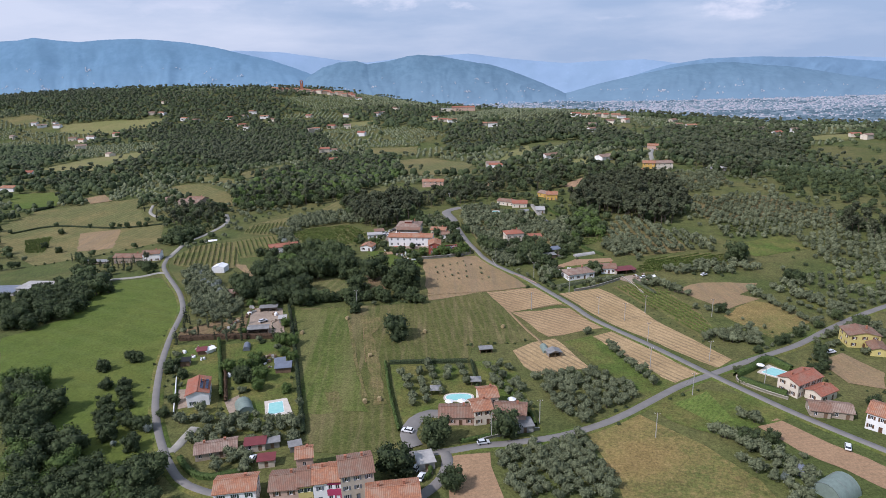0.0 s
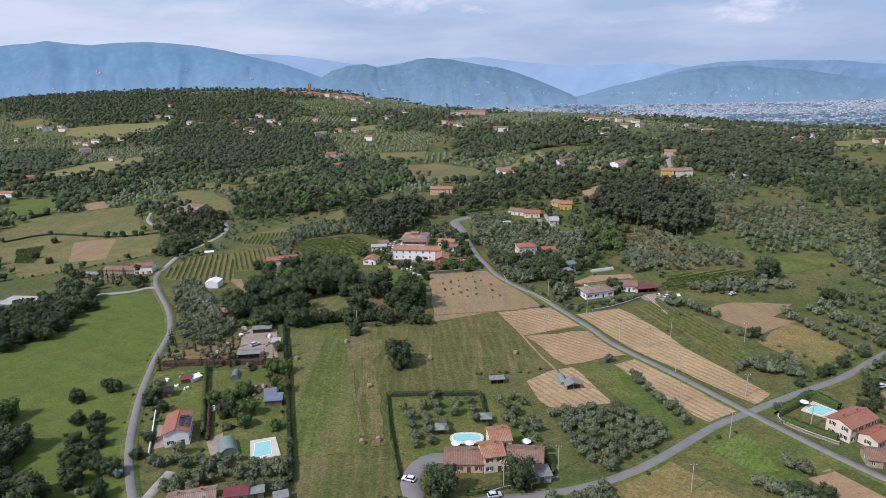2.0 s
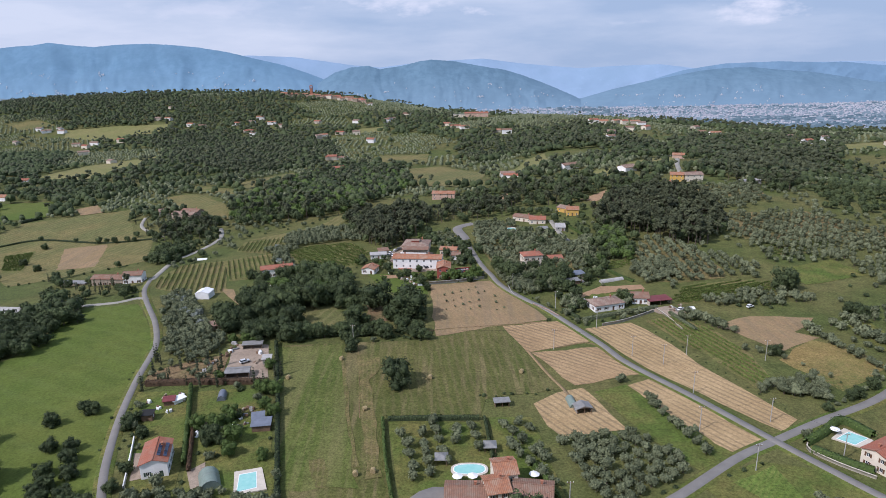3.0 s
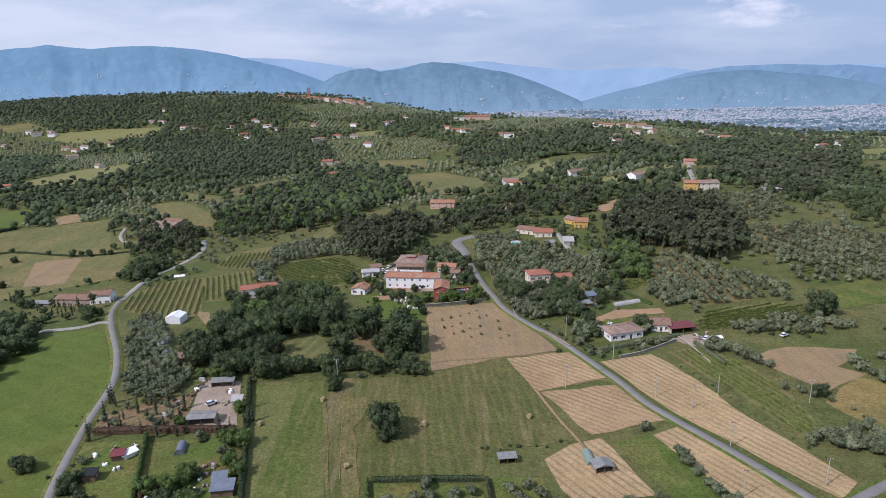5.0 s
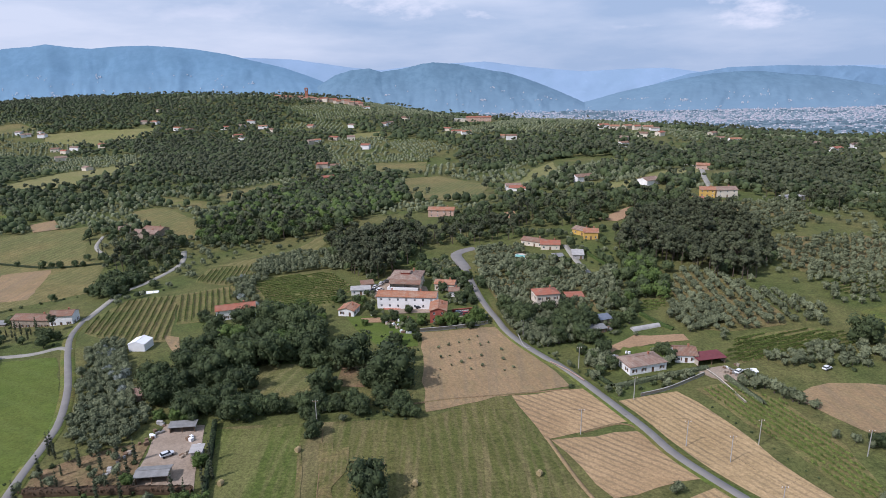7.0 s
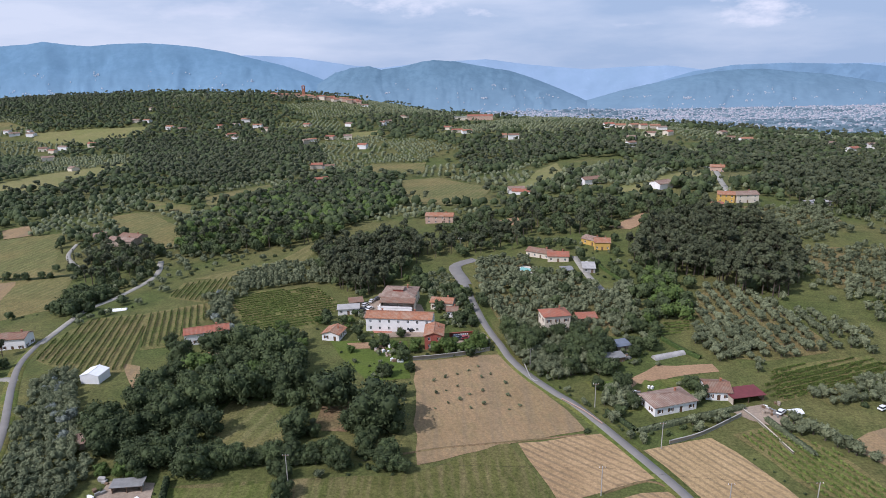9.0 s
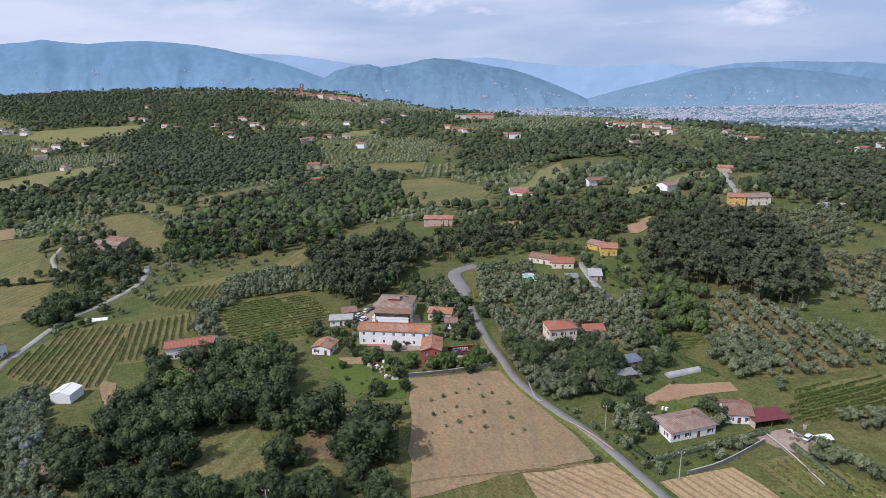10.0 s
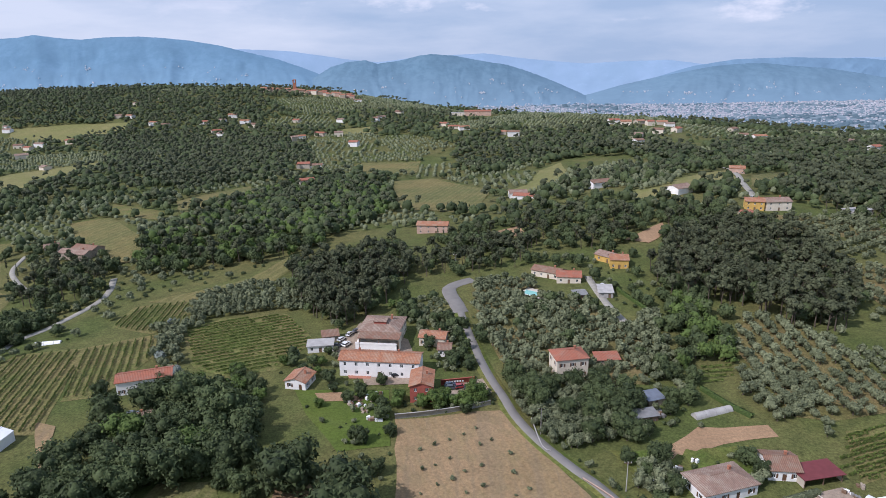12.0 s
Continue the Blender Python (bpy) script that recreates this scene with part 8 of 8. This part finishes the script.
# single trees standing clear
for kind, sc, pts in [
    ("oak", 2.2, [(-37.9, 337.0)]), ("oak", 2.35, [(-20.7, 324.5)]), ("oak", 1.2, [(-28.2, 323.5), (-46.4, 319.8)]),
    ("oak", 1.5, [(-21.1, 261.0)]), ("oak", 1.45, [(-3.6, 179.5)]), ("oak", 1.3, [(18.6, 182.9)]), ("oak", 1.35, [(-15.3, 164.4)]), ("oak", 1.1, [(1.0, 155.9)]),
    ("oak", 0.8, [(-42.9, 290.2)]), ("oak", 1.8, [(170.9, 356.8)]), ("oak", 0.75, [(132.1, 285.3)]), ("oak", 1.2, [(-186.9, 439.9)]), ("pine", 0.85, [(-186.0, 386.7)]),
    ("oak", 0.7, [(-136.3, 233.0), (-127.8, 217.9), (-121.2, 218.4), (-118.5, 211.8), (-114.2, 204.6), (-128.5, 240.7), (-122.6, 205.8), (-119.6, 196.6), (-116.1, 192.6), (-106.8, 191.6), (-118.0, 200.0), (-126.1, 240.6)]),
    ("oak", 0.7, [(-276.4, 445.0), (-308.3, 504.9), (-297.3, 462.9)]), ("oak", 1.0, [(185.9, 323.5), (188.5, 321.6)]),
    ("cypress", 1.0, [(-117.2, 268.0), (-120.4, 279.6), (-108.6, 273.3), (-101.3, 271.5), (-99.1, 276.8), (-91.4, 267.8), (-93.2, 275.7), (-68.2, 263.4), (-70.9, 257.9), (-66.9, 267.3), (-70.7, 275.8), (-116.0, 255.6), (-95.1, 257.8), (-88.8, 258.4), (-75.0, 259.3)]),
    ("cypress", 1.0, [(12.7, 382.3), (-263.8, 558.5), (-245.8, 541.6), (-238.3, 523.4), (-225.9, 529.1), (-217.1, 523.1), (-238.2, 544.4)]), ("cypress", 0.9, [(11.1, 556.3), (16.3, 552.4), (20.8, 551.1), (26.0, 549.7), (-4.1, 570.8), (-0.6, 569.9)]),
    ("bright", 0.6, [(-96.4, 299.3), (-89.7, 263.9), (-86.0, 297.1), (-73.1, 274.0)]), ("bright", 0.5, [(-56.9, 409.1), (-38.2, 378.9), (-21.2, 382.1)]), ("oak", 0.55, [(-19.4, 393.1), (9.2, 375.1), (-29.6, 382.3), (-13.8, 363.0), (-24.6, 361.5)]),
    ("oak", 0.8, [(-180.0, 441.8), (-92.5, 354.7), (-115.1, 389.3), (-94.8, 392.0)]), ("bright", 0.6, [(-96.7, 394.2), (-81.0, 373.0)]), ("oak", 0.7, [(9.3, 436.6), (63.1, 453.9), (55.4, 438.2), (67.2, 439.9)]),
]:
    for x, y in pts:
        tree(kind, x, y, sc * RNG.uniform(0.92, 1.08), {"oak": "broadleaf_tree", "bright": "leafy_tree", "cypress": "cypress_tree", "pine": "umbrella_pine"}[kind],
             {"oak": "dark green broadleaf tree with a dense rounded crown", "bright": "fresh green garden tree with loose crown", "cypress": "slender dark green cypress by a yard", "pine": "umbrella pine with a spreading dark crown"}[kind],
             {"cypress": "cypresses of yards and drives"}.get(kind, ""))

# hedges, clipped and loose
def hedge(name, pts, w, h, label, leaf):
    V, Q, tint = [], [], []
    for p in smooth_line(pts, 0.55):
        for _ in range(7):
            n = RNG.normal(size=3)
            n[2] = abs(n[2])
            n /= np.linalg.norm(n)
            c = np.array((p.x, p.y, hz(p.x, p.y) + h * 0.5)) + np.clip(n * 1.3, -1, 1) * np.array((w / 2, w / 2, h / 2)) * RNG.uniform(0.75, 1.1)
            a = np.cross(n + RNG.normal(size=3) * 0.3, RNG.normal(size=3))
            a /= np.linalg.norm(a)
            b = np.cross(n, a)
            i = len(V)
            V += [c - a * 0.35, c - b * 0.35, c + a * 0.35, c + b * 0.35]
            Q.append((i, i + 1, i + 2, i + 3))
            tint += [RNG.uniform(0.1, 0.7)] * 4
    o = tagged(new(name), label, "hedge")
    f = new("foliage", mesh_from("foliage", V, np.array(Q), [leaf], None, tint))
    f.parent = o
    L = smooth_line(pts, 2.5)
    v = []
    for i, p in enumerate(L):
        d = (L[min(i + 1, len(L) - 1)] - L[max(i - 1, 0)]).normalized()
        s = Vector((-d.y, d.x)) * w * 0.42
        z = hz(p.x, p.y)
        for q, zz in ((p - s, z - 0.2), (p - s * 0.9, z + h * 0.92), (p + s * 0.9, z + h * 0.92), (p + s, z - 0.2)):
            v.append((q.x, q.y, zz))
    # inner fill at the dark end of the leaf tint: shade between leaves as colour
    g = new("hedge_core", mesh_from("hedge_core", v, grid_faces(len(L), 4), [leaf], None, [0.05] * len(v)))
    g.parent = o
    return o


for pts, w, h, label, leaf in [
    ([(-76.5, 296.2), (-66.5, 260.0), (-56.1, 219.7), (-47.4, 185.7)], 1.6, 2.2, "tall dark boundary hedge beside the hay field", OAK),
    ([(-98.5, 257.9), (-90.4, 234.2), (-82.2, 210.0)], 1.4, 2.4, "clipped green hedge between two gardens", BRIGHT),
    ([(-116.5, 259.8), (-96.5, 260.7), (-70.5, 261.2)], 1.8, 2.4, "long reddish-brown hedge along the yard", REDLEAF),
    ([(-88.9, 236.5), (-84.7, 223.0), (-79.5, 206.9)], 1.3, 1.8, "rust-coloured hedge beside the clipped one", REDLEAF),
    ([(-24.3, 235.5), (-20.7, 210.6), (-16.0, 186.4)], 1.0, 1.8, "clipped green hedge round the olive lawn", BRIGHT),
    ([(-22.5, 235.5), (-6.6, 236.3), (8.6, 236.6)], 1.4, 1.8, "loose green hedge behind the olive lawn", OAK),
    ([(10.4, 236.6), (11.8, 214.0)], 1.0, 1.6, "thin green boundary hedge", OAK),
    ([(110.3, 219.8), (119.0, 225.5), (128.7, 232.6), (133.2, 223.3)], 2.6, 2.5, "thick clipped hedge round a pool garden", BRIGHT),
    ([(110.4, 216.1), (115.7, 209.5), (121.5, 204.1)], 2.6, 2.3, "thick clipped hedge along the road wall", BRIGHT),
    ([(-83.3, 173.1), (-76.9, 165.9), (-70.6, 163.6), (-60.1, 166.7)], 1.8, 1.8, "curved clipped garden hedge", BRIGHT),
    ([(4.2, 179.2), (10.6, 181.2), (19.1, 184.2)], 1.4, 1.5, "clipped hedge along the villa's lane", BRIGHT),
    ([(23.7, 209.4), (27.6, 199.3), (29.5, 188.2)], 1.2, 2.0, "tall clipped hedge beside the villa", BRIGHT),
    ([(60.6, 322.8), (77.6, 329.2), (99.1, 336.7)], 1.8, 1.8, "loose grey-green hedge above the field wall", OLIVE),
    ([(103.4, 329.5), (105.9, 320.3), (108.6, 310.3)], 1.8, 1.8, "loose grey-green hedge beside the drive", OLIVE),
    ([(53.2, 334.7), (56.8, 329.2), (59.7, 323.9)], 1.4, 1.6, "garden hedge behind the roadside wall", OAK),
    ([(88.2, 441.0), (80.1, 464.2), (78.6, 473.9)], 1.2, 1.6, "bright clipped hedge along a drive", BRIGHT),
    ([(87.2, 386.9), (92.5, 377.0), (96.9, 370.8)], 1.4, 1.6, "hedge between sheds and field", BRIGHT),
    ([(-6.5, 170.5), (-5.2, 164.8), (-6.4, 160.8)], 1.2, 1.6, "clipped round hedge by the car park", BRIGHT),
    ([(-353.8, 511.4), (-326.8, 529.4), (-264.3, 509.6), (-226.8, 509.0)], 1.2, 1.4, "dark hedge line between terraces", OAK),
    ([(-381.0, 587.9), (-369.5, 600.2)], 3.0, 2.6, "thick dark thicket between terraces", OAK),
]:
    hedge("hedge", pts, w, h, label, leaf)


# vines
def vineyard(name, poly, angle, spacing, label, leaf=VINE, hgt=1.5):
    P = np.array(poly)
    S = rows_in(poly, 1.25, angle, 0.12, 0.03, spacing)
    V, Q, tint = [], [], []
    c, s = math.cos(radians(angle)), math.sin(radians(angle))
    for x, y in S:
        z = hz(x, y)
        t0 = RNG.uniform(0, 0.5)
        for _ in range(13):
            p = np.array((x + c * RNG.uniform(-0.6, 0.6), y + s * RNG.uniform(-0.6, 0.6), z + RNG.uniform(0.45, hgt * 0.8)))
            a = np.array((c, s, RNG.uniform(-0.3, 0.3))) * RNG.uniform(0.28, 0.5)
            b = np.array((-s * RNG.uniform(-1, 1), c * RNG.uniform(-1, 1), 0.9)) * RNG.uniform(0.17, 0.3)
            i = len(V)
            V += [p - a, p - b, p + a, p + b]
            Q.append((i, i + 1, i + 2, i + 3))
            tint += [t0 + RNG.uniform(-0.12, 0.5)] * 4
        i = len(V)
        V += [(x, y, z - 0.1), (x + 0.07, y, z - 0.1), (x + 0.07, y, z + hgt), (x, y, z + hgt)]
        Q.append((i, i + 1, i + 2, i + 3))
        tint += [0] * 4
    tagged(new(name, mesh_from(name, V, np.array(Q), [leaf], None, tint)), label, "vineyard", kind="stuff")


vineyard("vine_rows", [(-106.7, 441.1), (-96.5, 454.5), (-68.2, 457.2), (-50.4, 428.7), (-59.4, 405.3), (-76.3, 401.4), (-90.6, 409.1)], 20, 3.1, "close green vine rows on wires", VINE, 1.15)
vineyard("vine_rows", [(-166.8, 379.5), (-174.1, 401.2), (-169.2, 427.0), (-145.6, 430.0), (-137.2, 410.0), (-122.6, 367.1), (-141.1, 364.8)], 106, 3.3, "staked vine rows with brown strips")
vineyard("vine_rows", [(-143.5, 429.5), (-118.2, 441.5), (-111.6, 425.4), (-115.5, 390.3), (-127.3, 387.6)], 110, 3.0, "green vine rows below a farmhouse")
vineyard("vine_rows", [(-145.0, 454.2), (-145.6, 475.9), (-119.6, 482.2), (-114.8, 459.0), (-123.6, 444.8)], 97, 2.9, "fine green vine rows on a slope")
vineyard("vine_rows", [(120.8, 361.8), (143.2, 368.2), (160.6, 370.0), (163.4, 358.8), (113.1, 341.4)], 19, 3.0, "trained vine rows behind the bungalow", VINE, 1.2)
vineyard("vine_rows", [(90.0, 321.1), (103.2, 325.2), (115.8, 312.4), (121.0, 285.5), (120.0, 263.6), (113.0, 258.4), (104.9, 285.9)], 109, 2.7, "vine rows along the stubble field")
vineyard("vine_rows", [(108.1, 345.2), (120.2, 360.8), (167.7, 366.7), (169.0, 354.2), (115.8, 341.1)], 19, 3.0, "trained vines in long straight rows")
vineyard("vine_rows", [(188.5, 418.5), (239.1, 437.0), (229.7, 415.9), (190.5, 403.3)], 19, 3.2, "low vine rows on a hillside terrace")
vineyard("vine_rows", [(90.7, 399.3), (103.5, 404.6), (101.0, 393.5), (87.2, 386.9)], 5, 3.0, "small plot of trained vines")
vineyard("vine_rows", [(-328.5, 489.1), (-311.4, 496.0), (-289.6, 448.4), (-303.1, 448.2)], 70, 3.0, "short vine rows on the terraces")
